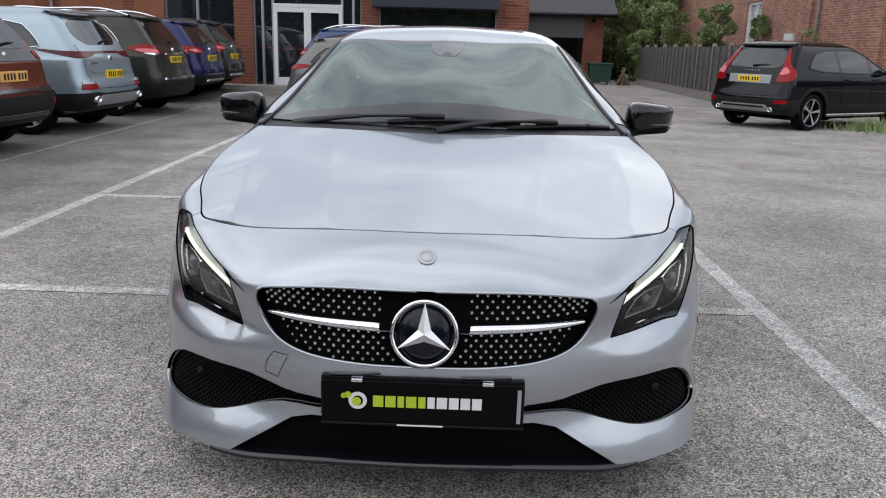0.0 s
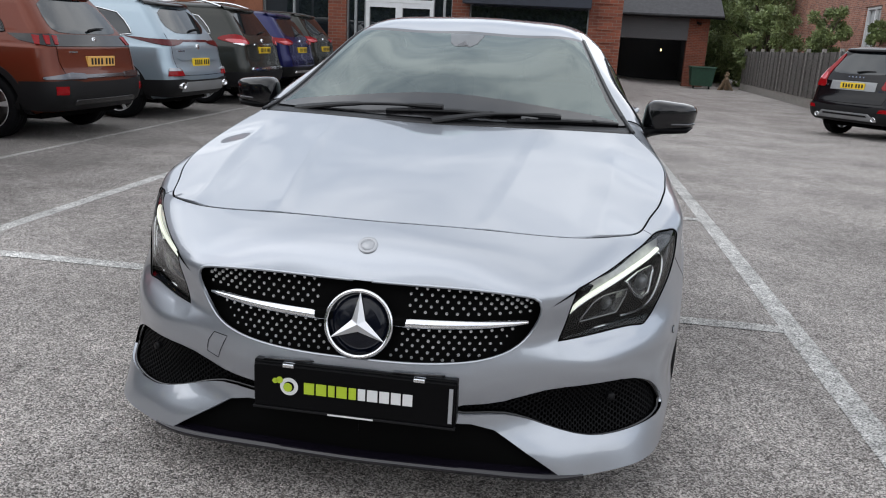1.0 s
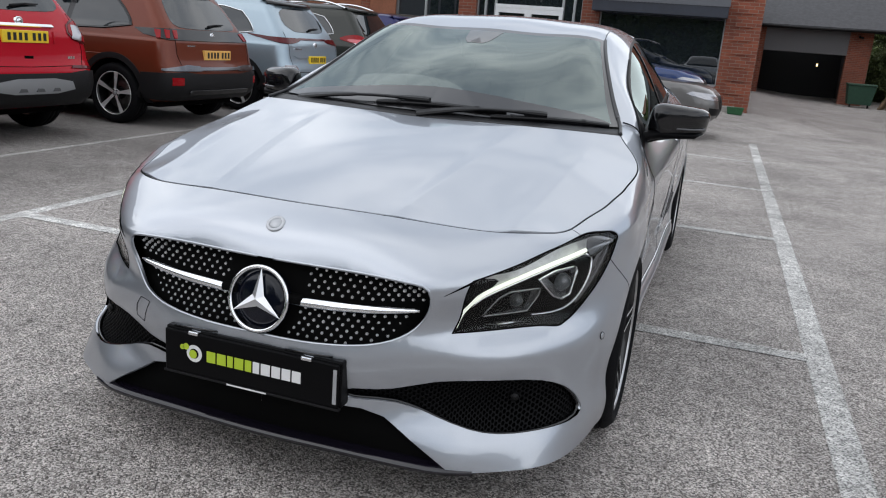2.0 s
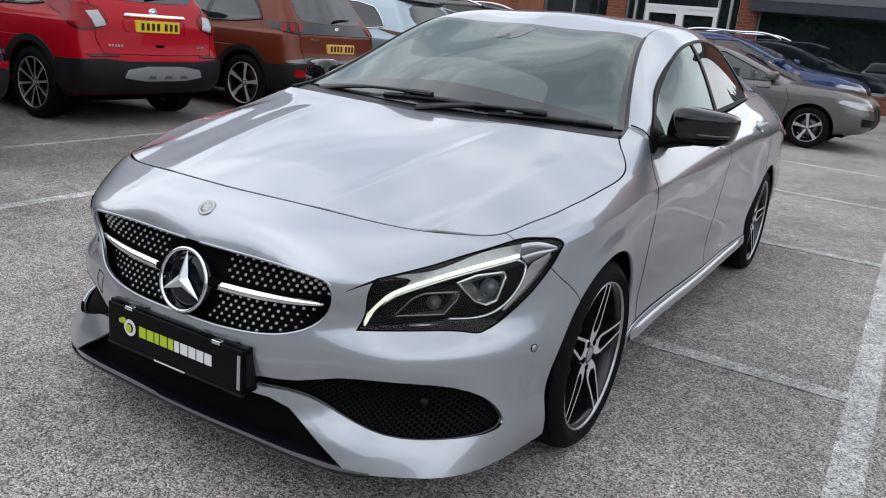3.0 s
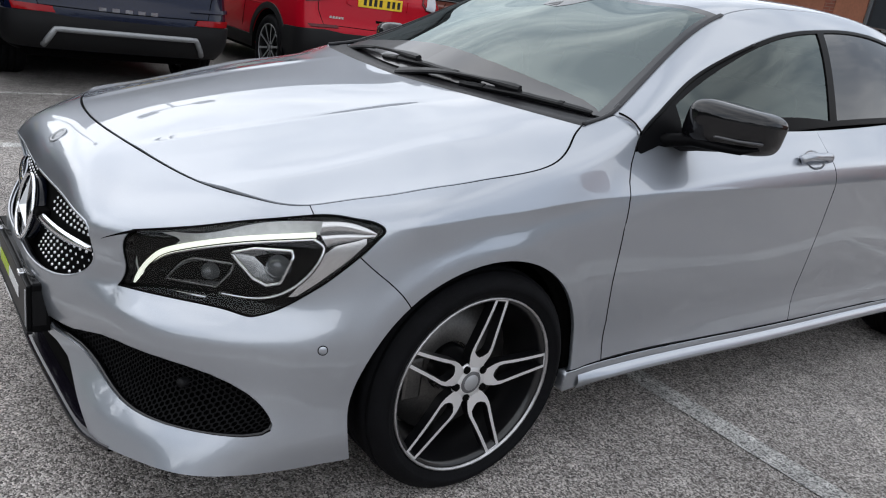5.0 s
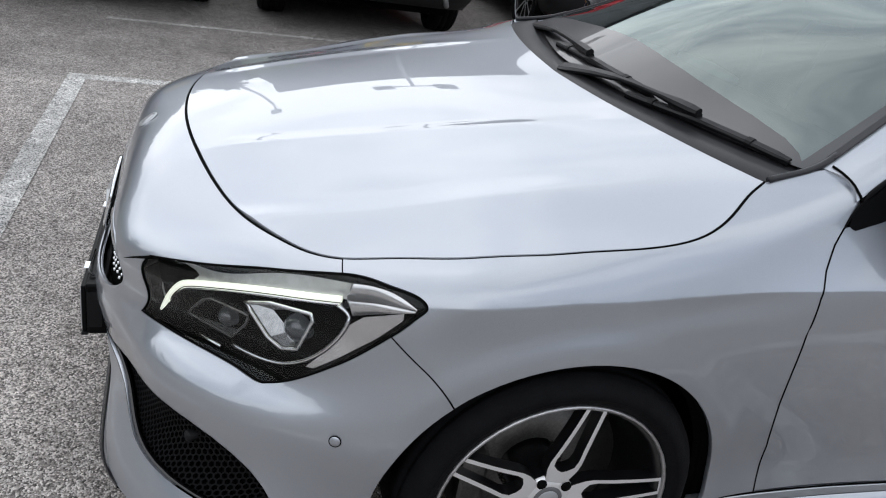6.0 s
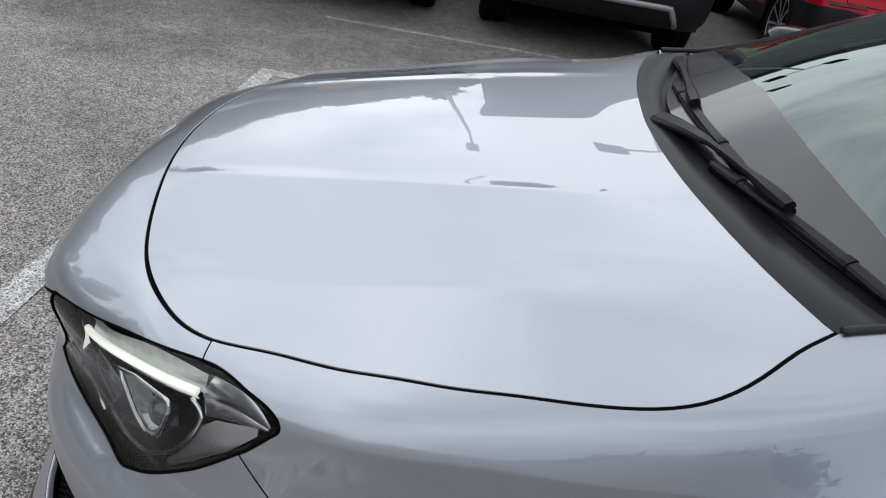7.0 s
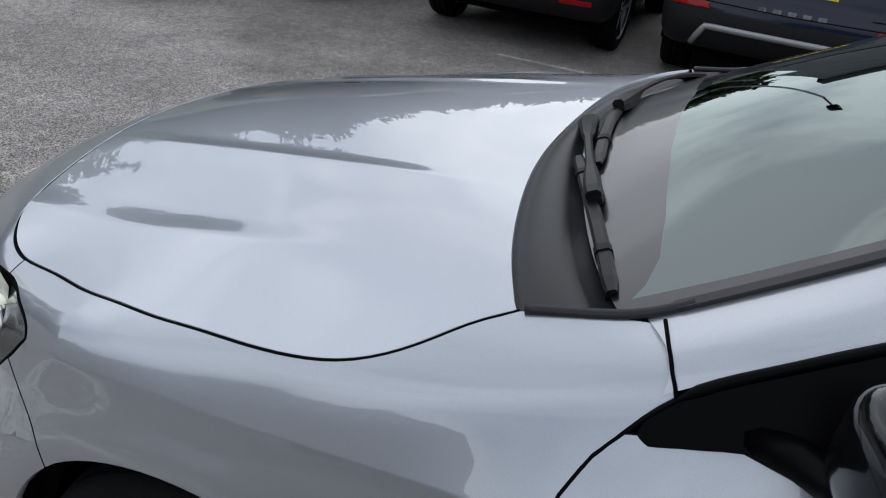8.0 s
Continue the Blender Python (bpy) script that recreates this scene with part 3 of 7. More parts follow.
s_q = near([(.75, 3.30, 1.012)])[0, 0]
rear_door = np.concatenate([mid, np.array([(s, W_BELT) for s in np.linspace(s_mid_top, s_q, 12)]), on_side([(3.38, .86), (3.40, .75)]), rear_arch[::-1], on_side([(3.0, .275)])])
pair("rear_door", SKIN, inset(rear_door, 0.002), SILVER, car)
rear_arch2 = on_side(arch(HUB_R, 0.352, 115, -12, 26))
quarter = np.concatenate([on_side([(3.40, .75), (3.38, .86)]), np.array([(s, W_BELT) for s in np.linspace(s_q, SKIN.send, 30)]), np.array([(s, 0.0) for s in np.linspace(SKIN.send, rear_arch2[-1, 0] + .03, 24)]), rear_arch2[::-1]])
panel("rear_quarter", SKIN, inset(quarter, 0.002), SILVER, car, both=True, step=0.05)
boot = np.array([(s, W_BELT) for s in np.linspace(s_q, SKIN.send, 20)] + [(s, W_TOP) for s in np.linspace(SKIN.send, s_q, 20)])
panel("boot_edge", SKIN, boot, SILVER, car, both=True, step=0.05)
skirt = np.concatenate([on_side([(y, .270) for y in np.linspace(1.235, 3.255, 10)]), np.array([(s, 0.012) for s in np.linspace(belt_s(3.27), belt_s(1.235), 24)])])
pair("side_skirt", SKIN, skirt, SILVER, car, depth=0.03, lift=0.004)


class HoodSurface:
    """A crowned bonnet over the plan, tied to the wings at its rim, with raised creases."""

    def __init__(self):
        R = SKIN.at(rim_sw)
        self.rim = R
        back = np.array([(.731, 1.241), (.62, 1.197), (.50, 1.163), (.34, 1.131), (.17, 1.113), (0, 1.107)])
        self.outline = np.concatenate([R[:, :2], smooth_path([(*p, 0) for p in back], 40)[1:, :2]])
        rear = np.array([(.62, 1.197, .943), (.50, 1.163, .945), (.34, 1.131, .945), (.17, 1.113, .943), (0, 1.107, .940)])
        mid = np.array([(x, y) for y in (.35, .55, .75, .95) for x in (0,)])
        mid = np.concatenate([np.column_stack([mid, self.base(mid)]), [(.62, 1.05, .904), (.64, .85, .860), (.60, .65, .817)]])
        C = np.concatenate([R[::3], R[-1:], rear, mid])
        C = np.concatenate([C, C[C[:, 0] > 1e-4] * (-1, 1, 1)])
        n = len(C)
        self.knots = C[:, :2]
        A = np.zeros((n + 3, n + 3))
        A[:n, :n] = self.kernel(self.knots)
        A[:n, n], A[:n, n + 1 :], A[n, :n], A[n + 1 :, :n] = 1, self.knots, 1, self.knots.T
        self.coef = np.linalg.solve(A, np.r_[C[:, 2], 0, 0, 0])

    def kernel(self, q):
        r = np.linalg.norm(q[:, None] - self.knots[None], axis=2)
        return r * r * np.log(r + 1e-9)

    def base(self, q):
        y = np.clip(q[:, 1], .15, 1.3)
        zc = curve_at([.15, .192, .30, .50, .80, 1.10, 1.30], [.752, .768, .800, .847, .899, .935, .953], y)
        return zc - .115 * np.abs(q[:, 0]) ** 2.4

    @staticmethod
    def ridge(d, amp, inner, outer, soft):
        """A crest with a steeper inner and a longer outer fall."""
        u = np.clip((np.sqrt(d * d + soft * soft) - soft) / np.where(d < 0, inner, outer), 0, 1)
        return amp * (1 - u) ** 2 * (1 + .6 * u)

    def height(self, q):
        z = self.kernel(q) @ self.coef[:-3] + self.coef[-3] + q @ self.coef[-2:]
        ax, y = np.abs(q[:, 0]), q[:, 1]
        t = np.clip((y - .22) / .85, 0, 1)
        fade = np.clip((y - .2) / .1, 0, 1) * np.clip((1.12 - y) / .25, 0, 1)
        c1 = .285 + .15 * t - .05 * t * t
        c2 = .562 + .17 * t - .08 * t * t
        z += fade * self.ridge(ax - c1, .0048, .048, .10, .005)
        z += fade * self.ridge(ax - c2, .0060, .065, .12, .008)
        return z

    def extra(self):
        y = np.arange(.22, 1.12, .012)
        t = np.clip((y - .22) / .85, 0, 1)
        out = []
        for c in (.285 + .15 * t - .05 * t * t, .562 + .17 * t - .08 * t * t):
            for d in (-.05, -.03, -.018, -.010, -.005, 0, .005, .010, .018, .03, .05):
                out += [np.stack([c + d, y], 1), np.stack([-c - d, y], 1)]
        out = np.concatenate(out)
        far = np.array([np.min(np.linalg.norm(self.outline * (np.sign(p[0]), 1) - p, axis=1)) for p in out])
        return out[far > .03]

    def at(self, q):
        q = np.asarray(q, float)
        return np.stack([q[:, 0], q[:, 1], self.height(q)], 1)

    def normal(self, q):
        q = np.asarray(q, float)
        e = 2e-3
        dx = (self.height(q + (e, 0)) - self.height(q - (e, 0))) / (2 * e)
        dy = (self.height(q + (0, e)) - self.height(q - (0, e))) / (2 * e)
        n = np.stack([-dx, -dy, np.ones(len(q))], 1)
        return n / np.linalg.norm(n, axis=1)[:, None]


HOOD = HoodSurface()
hood_full = np.concatenate([HOOD.outline, (HOOD.outline * (-1, 1))[::-1][1:-1]])
panel("bonnet", HOOD, inset(hood_full, 0.0045), SILVER, car, step=0.022, depth=0.02, edge=0.012)

# greenhouse
TRIM_BLACK = material("window_trim_black", (0.0015, 0.0015, 0.002), 0.4, spec=0.06)
ROOF_LEVELS = [
    [(.803, 1.385, .882), (.80, 1.50, .897), (.797, 1.70, .915), (.79, 2.06, .943), (.78, 2.50, .975), (.772, 2.77, .988), (.748, 3.20, 1.01), (.725, 3.60, 1.022), (.68, 4.10, 1.0)],
    [(.801, 1.388, .889), (.768, 1.50, .962), (.70, 1.71, 1.060), (.635, 2.06, 1.194), (.585, 2.51, 1.275), (.568, 2.77, 1.290), (.585, 3.22, 1.230), (.655, 3.56, 1.065), (.67, 4.08, 1.01)],
    [(.768, 1.392, .945), (.735, 1.49, 1.002), (.655, 1.70, 1.105), (.578, 2.04, 1.240), (.538, 2.51, 1.312), (.520, 2.77, 1.326), (.530, 3.20, 1.285), (.60, 3.60, 1.14), (.65, 4.07, 1.015)],
    [(.715, 1.352, .958), (.675, 1.458, 1.010), (.605, 1.665, 1.122), (.525, 1.985, 1.268), (.49, 2.50, 1.336), (.475, 2.77, 1.346), (.485, 3.20, 1.308), (.545, 3.60, 1.18), (.61, 4.05, 1.02)],
    [(.365, 1.215, .958), (.35, 1.33, 1.018), (.32, 1.56, 1.137), (.285, 1.945, 1.282), (.28, 2.43, 1.360), (.27, 2.76, 1.368), (.27, 3.20, 1.335), (.30, 3.60, 1.22), (.33, 4.02, 1.045)],
    [(0, 1.155, .958), (0, 1.275, 1.023), (0, 1.52, 1.144), (0, 1.93, 1.287), (0, 2.40, 1.368), (0, 2.75, 1.376), (0, 3.20, 1.345), (0, 3.60, 1.235), (0, 4.0, 1.055)],
    [(-.365, 1.215, .958), (-.35, 1.33, 1.018), (-.32, 1.56, 1.137), (-.285, 1.945, 1.282), (-.28, 2.43, 1.360), (-.27, 2.76, 1.368), (-.27, 3.20, 1.335), (-.30, 3.60, 1.22), (-.33, 4.02, 1.045)],
]
TOP = Loft(ROOF_LEVELS, [0, .26, .32, .38, .60, .88, 1.16], mirror=False)
Q = np.delete(TOP.s, 1)
strip = lambda s0, s1, w0, w1: np.array([(s0, w0), (s1, w0), (s1, w1), (s0, w1)])
pair("roof_rail", TOP, np.array([(Q[0] + .020, .289), (Q[1], .284), (Q[2], .268), (Q[7], .268), (Q[7], .379), (Q[0] + .022, .379)]), SILVER, car, depth=0.02)
panel("roof_panel", TOP, strip(Q[2] + .012, Q[5], .383, .88), SILVER, car, both=True)
GLASS_EDGE = np.array([(Q[0] + .02, .405), (Q[2] - .03, .40), (Q[2] - .03, .88), (Q[0] + .165, .88), (Q[0] + .158, .78), (Q[0] + .142, .68), (Q[0] + .120, .59), (Q[0] + .095, .51), (Q[0] + .068, .45), (Q[0] + .04, .418)])
panel("windscreen", TOP, GLASS_EDGE, WINDSCREEN_GLASS, car, both=True, depth=0, lift=.0004)
panel("rear_window", TOP, strip(Q[5] + .01, Q[7], .385, .88), DARK_GLASS, car, both=True, depth=0, lift=-.003)
pair("front_side_window", TOP, np.array([(Q[0] + .24, .080), (Q[3] - .105, .012), (Q[3] - .03, .258), (Q[0] + .24, .258)]), SIDE_GLASS, car, depth=0, lift=-.004)
pair("rear_side_window", TOP, np.array([(Q[3] - .06, .012), (Q[6] - .30, .012), (Q[6] - .38, .258), (Q[3] + .01, .258)]), DARK_GLASS, car, depth=0, lift=-.004)
pair("quarter_window", TOP, np.array([(Q[6] - .28, .012), (Q[6] - .06, .012), (Q[6] - .06, .258), (Q[6] - .36, .258)]), DARK_GLASS, car, depth=0, lift=-.004)
pair("window_trim", TOP, np.array([(Q[0] + .012, .250), (Q[0] + .03, .222), (Q[0] + .06, .198), (Q[0] + .10, .158), (Q[0] + .15, .098), (Q[0] + .24, .052), (Q[1], .022), (Q[2], .002), (Q[6] + .02, .002), (Q[6] + .02, .270), (Q[2], .270), (Q[1], .282), (Q[0] + .045, .285), (Q[0] + .014, .268)]), TRIM_BLACK, car, depth=0.006, lift=0, holes=[np.array([(Q[0] + .235, .085), (Q[3] - .11, .015), (Q[3] - .035, .255), (Q[0] + .235, .255)]), np.array([(Q[3] - .055, .015), (Q[6] - .305, .015), (Q[6] - .385, .255), (Q[3] + .015, .255)]), np.array([(Q[6] - .275, .015), (Q[6] - .065, .015), (Q[6] - .065, .255), (Q[6] - .355, .255)])])



def seam(name, sw, r=.0022, sink=.0012, sides=(1, -1), surf=SKIN):
    """A black tube along places on the skin, standing in for a shut gap's shade."""
    q = densify(sw, .02, closed=False)
    for sx in sides:
        P = (surf.at(q) - surf.normal(q) * sink) * (sx, 1, 1)
        part(name, *tube(P, r, 6), GAP, car)


hood_q = rim_sw
# the dark of the panel gaps is drawn as black tubes, not left to light
seam("bonnet_gap_shade", hood_q, .0045, .0052)
brow = SKIN.at(densify(near([(.526, .176, .633), (.462, .138, .616)]), .008, closed=False))
for sx in (1, -1):
    part("lamp_brow", *tube(brow * (sx, 1, 1), [float(v) for v in np.linspace(.0036, .0004, len(brow))], 6), GAP, car)
seam("door_gap_shade", door_cut, .0024, .001)
seam("door_gap_shade", mid, .0020, .001)
seam("door_gap_shade", np.concatenate([rear_arch[-1:], on_side([(3.40, .75), (3.38, .86), (3.33, .99)])]), .0018, .001)
seam("sill_gap_shade", on_side([(y, .272) for y in np.linspace(1.24, 3.25, 14)]), .002, .001)
seam("wing_gap_shade", split, .0018, .001)
seam("wing_gap_shade", np.array([hood_end, lamp_outline[5]]), .0014, .0006)
seam("pillar_gap_shade", TOP.find(SKIN.at(densify(seam_cut, .02, closed=False))), .0024, -.0010, surf=TOP)
liner_low = np.concatenate([np.array([(0, 0)]), np.array(bot), fr_arch, fr_arch_back[1:], np.array([(s, 0.0) for s in np.linspace(belt_s(1.30), belt_s(3.2), 20)]), rear_arch, rear_arch2[1:], np.array([(s, 0.0) for s in np.linspace(rear_arch2[-1, 0] + .03, SKIN.send, 10)]), np.array([(s, .68) for s in np.linspace(SKIN.send, 0, 60)])])
# near-black liner added behind the skin so gaps and openings look dark
panel("inner_shell", SKIN, liner_low, GAP, car, lift=-.034, depth=0, both=True, step=0.06)

def revolve(profile, n=48):
    """Verts and faces of (radius, x) turned about the x axis."""
    V, F = [], []
    k = len(profile)
    for i in range(n):
        a = 2 * math.pi * i / n
        for r, x in profile:
            V.append((x, r * math.cos(a), r * math.sin(a)))
    for i in range(n):
        for j in range(k - 1):
            F.append((i * k + j, i * k + j + 1, ((i + 1) % n) * k + j + 1, ((i + 1) % n) * k + j))
    return V, F


def moved(vf, m):
    return [m @ Vector(v) for v in vf[0]], vf[1]


def spoke_face(outer, hole, back, xs):
    """A spoke's face from its outlines in (radius, side), with sides that run back."""
    V, T, rim = cut_panel(outer, [hole] if len(hole) else [], .02, .012)
    face = [(xs(v[0]), v[0], v[1]) for v in V]
    ids = sorted({i for e in rim for i in e})
    at = {i: j for j, i in enumerate(ids)}
    sv = [face[i] for i in ids] + [(face[i][0] - back, face[i][1] * .995, face[i][2]) for i in ids]
    sf = [(at[b], at[a], at[a] + len(ids), at[b] + len(ids)) for a, b in rim]
    return (face, [tuple(f) for f in T]), (sv, sf)


def car_wheel(parent, m, R, rim, width, n=48, style="twin", face=ALLOY_CUT, back=ALLOY_BLACK, count=5, turn=80):
    """A wheel whose outer face looks along +x of its own frame."""
    h = width / 2
    w = new("wheel")
    w.parent = parent
    w.matrix_local = m
    prof = [(rim - .006, h - .016), (rim + .004, h - .006), (rim + .012, h + .002), (rim + .022, h + .005), (R - .045, h + .007), (R - .030, h + .002), (R - .016, h - .010), (R - .006, h - .022), (R - .004, h - .030), (R - .009, h - .032), (R - .009, h - .038), (R - .002, h - .040), (R, h - .055), (R, .030), (R - .007, .029), (R - .007, .021), (R, .020), (R, -.020), (R - .007, -.021), (R - .007, -.029), (R, -.030), (R, -h + .05), (R - .016, -h + .006), (rim, -h)]
    part("tyre", *revolve(prof, n), RUBBER, w)
    part("rim", *revolve([(rim - .001, h - .012), (rim - .012, h - .012), (rim - .018, h - .03), (rim - .030, -h + .02)], n), back, w)
    part("rim_lip", *revolve([(rim + .001, h - .010), (rim, h - .003), (rim - .0045, h - .003), (rim - .006, h - .010)], n), ALLOY_LIP if style == "twin" else face, w)
    part("brake_disc", *revolve([(.07, -.012), (rim - .055, -.012), (rim - .055, -.035)], 32), DISC, w)
    dish = lambda r: h - .010 - .022 * max(0, 1 - r / (rim - .01)) ** 1.3
    k = rim / .232
    if style == "twin":
        up = [(.040, .021), (.055, .027), (.072, .0325), (.09, .0340), (.12, .0305), (.16, .0265), (.20, .0235), (.229, .0215)]
        inn = [(.068, .0), (.072, .011), (.082, .0225), (.098, .0245), (.13, .0205), (.17, .0172), (.222, .0135)]
        outer = np.array([(r * k, c) for r, c in up] + [(r * k, -c) for r, c in up[::-1]])
        hole = np.array([(r * k, c) for r, c in inn] + [(r * k, -c) for r, c in inn[:0:-1]])
    else:
        up = [(.04, .018), (.09, .016), (.15, .022), (rim - .006, .030)] if style == "star" else [(.04, .012), (.10, .009), (.16, .010), (rim - .006, .014)]
        outer = np.array([(r, c) for r, c in up] + [(r, -c) for r, c in up[::-1]])
        hole = []
    (fv, ff), (sv, sf) = spoke_face(outer, hole, .028, dish)
    for i in range(count):
        t = pose(0, 0, 0, turn + 360 * i / count, 0, 0)
        part("spoke", *moved((fv, ff), t), face, w, smooth=False)
        part("spoke_side", *moved((sv, sf), t), back, w)
    part("hub", *revolve([(.052, dish(.05) - .004), (.056, dish(.05) - .012), (.06, -.03)], 24), back, w)
    part("hub_face", *revolve([(.0305, dish(.04) + .001), (.054, dish(.05) - .002), (.056, dish(.05) - .008)], 30), face, w)
    part("centre_cap", *revolve([(.0, dish(.04) + .004), (.021, dish(.04) + .004), (.022, dish(.04) + .003)], 24), SILVER_PLASTIC, w)
    part("cap_ring", *revolve([(.022, dish(.04) + .0032), (.0275, dish(.04) + .0036), (.030, dish(.04) + .001), (.031, dish(.04) - .01)], 24), GREY_PLASTIC, w)
    for i in range(5):
        a = radians(turn + 36 + 72 * i)
        part("lug_hole", *moved(revolve([(.0, .002), (.0105, .002), (.0105, -.01)], 10), pose(dish(.045) + .001, .046 * math.cos(a), .043 * math.sin(a))), GAP, w)
    return w


for y in (HUB_F, HUB_R):
    for sx in (1, -1):
        car_wheel(car, pose(sx * HUB_X, y, HUB_Z, 0, 0, 0 if sx > 0 else 180), 0.309, 0.241, 0.225)
# wheel wells and calipers
for y in (HUB_F, HUB_R):
    for sx in (1, -1):
        V, F = moved(revolve([(.345, .80), (.362, .83), (.362, .50), (.0, .50)], 40), pose(0, y, ARCH_Z + .004, 0, 0, 0 if sx > 0 else 180))
        keep = [f for f in F if min(V[i][2] for i in f) > .215]
        part("wheel_well", V, keep, GAP, car)
        boxed("brake_caliper", (sx * (HUB_X + .005) - .02, sx * (HUB_X + .005) + .02, y - .165, y - .105, HUB_Z - .06, HUB_Z + .06), DISC, car, bevel=.01)


def lamp_pt(p, lift, sx=1):
    q = near([p])
    v = (SKIN.at(q) + SKIN.normal(q) * lift)[0]
    return Vector((v[0] * sx, v[1], v[2]))


def ribbon(path, width, up):
    """A flat band along a path; up gives its facing."""
    P = [Vector(p) for p in path]
    V, F = [], []
    for i, p in enumerate(P):
        d = (P[min(i + 1, len(P) - 1)] - P[max(i - 1, 0)]).normalized()
        s = d.cross(Vector(up)).normalized() * width / 2
        V += [p - s, p + s]
    for i in range(len(P) - 1):
        F.append((2 * i, 2 * i + 2, 2 * i + 3, 2 * i + 1))
    return V, F


DRL = material("daylight_strip", (0.95, 1.0, 0.86), 0.3, emit=0.78)
LIGHT_GUIDE = material("frosted_light_guide", (0.50, 0.51, 0.51), 0.32, 0.5, noise_scale=60, vary=0.18)
MODULE_GREY = material("lamp_module_grey", (0.40, 0.41, 0.42), 0.18, 0.8, noise_scale=90, vary=0.2)
REFLECTOR = material("lamp_reflector", (0.72, 0.72, 0.73), 0.2, 0.9)
LENS_GLASS = material("projector_lens", (0.10, 0.11, 0.12), 0.03, 0.3, 1.0)
SMOKED = material("lamp_housing_black", (0.026, 0.0255, 0.0265), 0.25, 0.0, 0.5)
for sx in (1, -1):
    lamp = new("headlight")
    lamp.parent = car
    lamp["label"] = "headlight with lit white daylight strip"
    k = dict(flip=sx)
    panel("housing", SKIN, inset(lamp_loop, .003), SMOKED, lamp, lift=-.055, depth=-.05, **k)
    panel("lens", SKIN, inset(lamp_loop, .003), LAMP_GLASS, lamp, lift=-.002, depth=0, **k)
    rim_path = [lamp_pt(p, -.001, sx) for p in SKIN.at(densify(inset(lamp_loop, .003), .012))]
    part("seal", *tube(rim_path, .0022, 6, True), GAP, lamp)
    raw = lambda pts, l=0.0: [Vector((p[0] * sx, p[1] + l, p[2])) for p in pts]
    drl = raw([(.499, .172, .507), (.504, .180, .532), (.524, .193, .566), (.554, .208, .596), (.593, .234, .62), (.645, .280, .646), (.705, .355, .672), (.744, .422, .685), (.765, .468, .692)])
    dp = smooth_path(drl, 44)
    part("daylight_strip", *tube(dp, .0058, 8), DRL, lamp)
    dl = [Vector(p) + Vector((0, .004, -.011)) for p in dp]
    part("light_guide_edge", *tube(dl, .0032, 6), CHROME, lamp)
    tp = smooth_path(raw([(.502, .170, .558), (.521, .183, .624), (.604, .258, .653), (.694, .365, .700), (.762, .482, .721)]), 40)
    V, F = [], []
    for i in range(40):
        a, c = Vector(tp[i]), Vector(dp[round(i * 43 / 39)])
        for t in (0, .33, .66, 1):
            p = a.lerp(c, t)
            V.append(p + Vector((0, .010 * t, 0)))
    for i in range(39):
        for j in range(3):
            F.append((4 * i + j, 4 * i + 4 + j, 4 * i + 5 + j, 4 * i + 1 + j)[::sx])
    part("upper_bezel", V, F, LIGHT_GUIDE, lamp, "frosted light guide strip")
    for upper, lower in (
        ([(.752, .476, .716), (.779, .527, .722), (.800, .560, .717), (.823, .583, .708)], [(.769, .477, .690), (.791, .523, .699), (.809, .554, .7035), (.825, .582, .7055)]),
        ([(.766, .478, .692), (.788, .525, .700), (.806, .557, .702), (.822, .582, .7045)], [(.784, .486, .671), (.802, .528, .686), (.815, .556, .695), (.825, .580, .7025)]),
    ):
        U, L = smooth_path(raw(upper), 16), smooth_path(raw(lower), 16)
        V = [Vector(p) for p in U] + [Vector(p) for p in L] + [Vector(p) + Vector((-.006 * sx, .004, -.004)) for p in L]
        F = [(k0 + i, k0 + i + 1, k0 + i + 17, k0 + i + 16)[::sx] for k0 in (0, 16) for i in range(15)]
        part("chrome_tail", V, F, REFLECTOR, lamp)
    part("chrome_swoosh", *tube(smooth_path(raw([(.666, .300, .536), (.703, .338, .537), (.738, .382, .545), (.761, .419, .567), (.777, .451, .602), (.784, .474, .642), (.781, .481, .667), (.768, .462, .682)]), 34), .0042, 6), CHROME, lamp)
    for name, pts, lens_at, rad in (
        ("inner_module", [(.552, .220, .533), (.587, .244, .538), (.654, .298, .545), (.675, .320, .584), (.680, .324, .606), (.613, .260, .600), (.589, .245, .584)], (.625, .275, .572), .021),
        ("outer_module", [(.674, .317, .630), (.706, .358, .648), (.749, .422, .653), (.754, .426, .640), (.745, .405, .579), (.728, .381, .569), (.708, .357, .580)], (.722, .385, .610), .027),
    ):
        R = raw(pts)
        loop = densify(np.array([tuple(p) for p in R]), .01)
        part(name + "_frame", *tube(loop, .0028 if name == "inner_module" else .0046, 6, True), MODULE_GREY if name == "inner_module" else CHROME, lamp)
        cen = sum(R, Vector()) / len(R) + Vector((-sx * .012, .045, -.004))
        k = len(R)
        V = [p + Vector((0, .004, 0)) for p in R] + [cen + (p - cen) * .45 + Vector((0, .01, 0)) for p in R]
        F = [(i, (i + 1) % k, k + (i + 1) % k, k + i)[::sx] for i in range(k)] + [tuple(range(k, 2 * k))[::sx]]
        part(name, V, F, MODULE_GREY, lamp, smooth=False)
        c0 = Vector((lens_at[0] * sx, lens_at[1] + .012, lens_at[2]))
        m = Matrix.Translation(c0) @ Vector((sx * .35, -.9, .1)).to_track_quat("X", "Z").to_matrix().to_4x4()
        part("projector_lens", *moved(revolve([(.0, .014), (rad * .4, .012), (rad * .75, .006), (rad, -.006), (rad, -.03)], 24), m), LENS_GLASS, lamp)
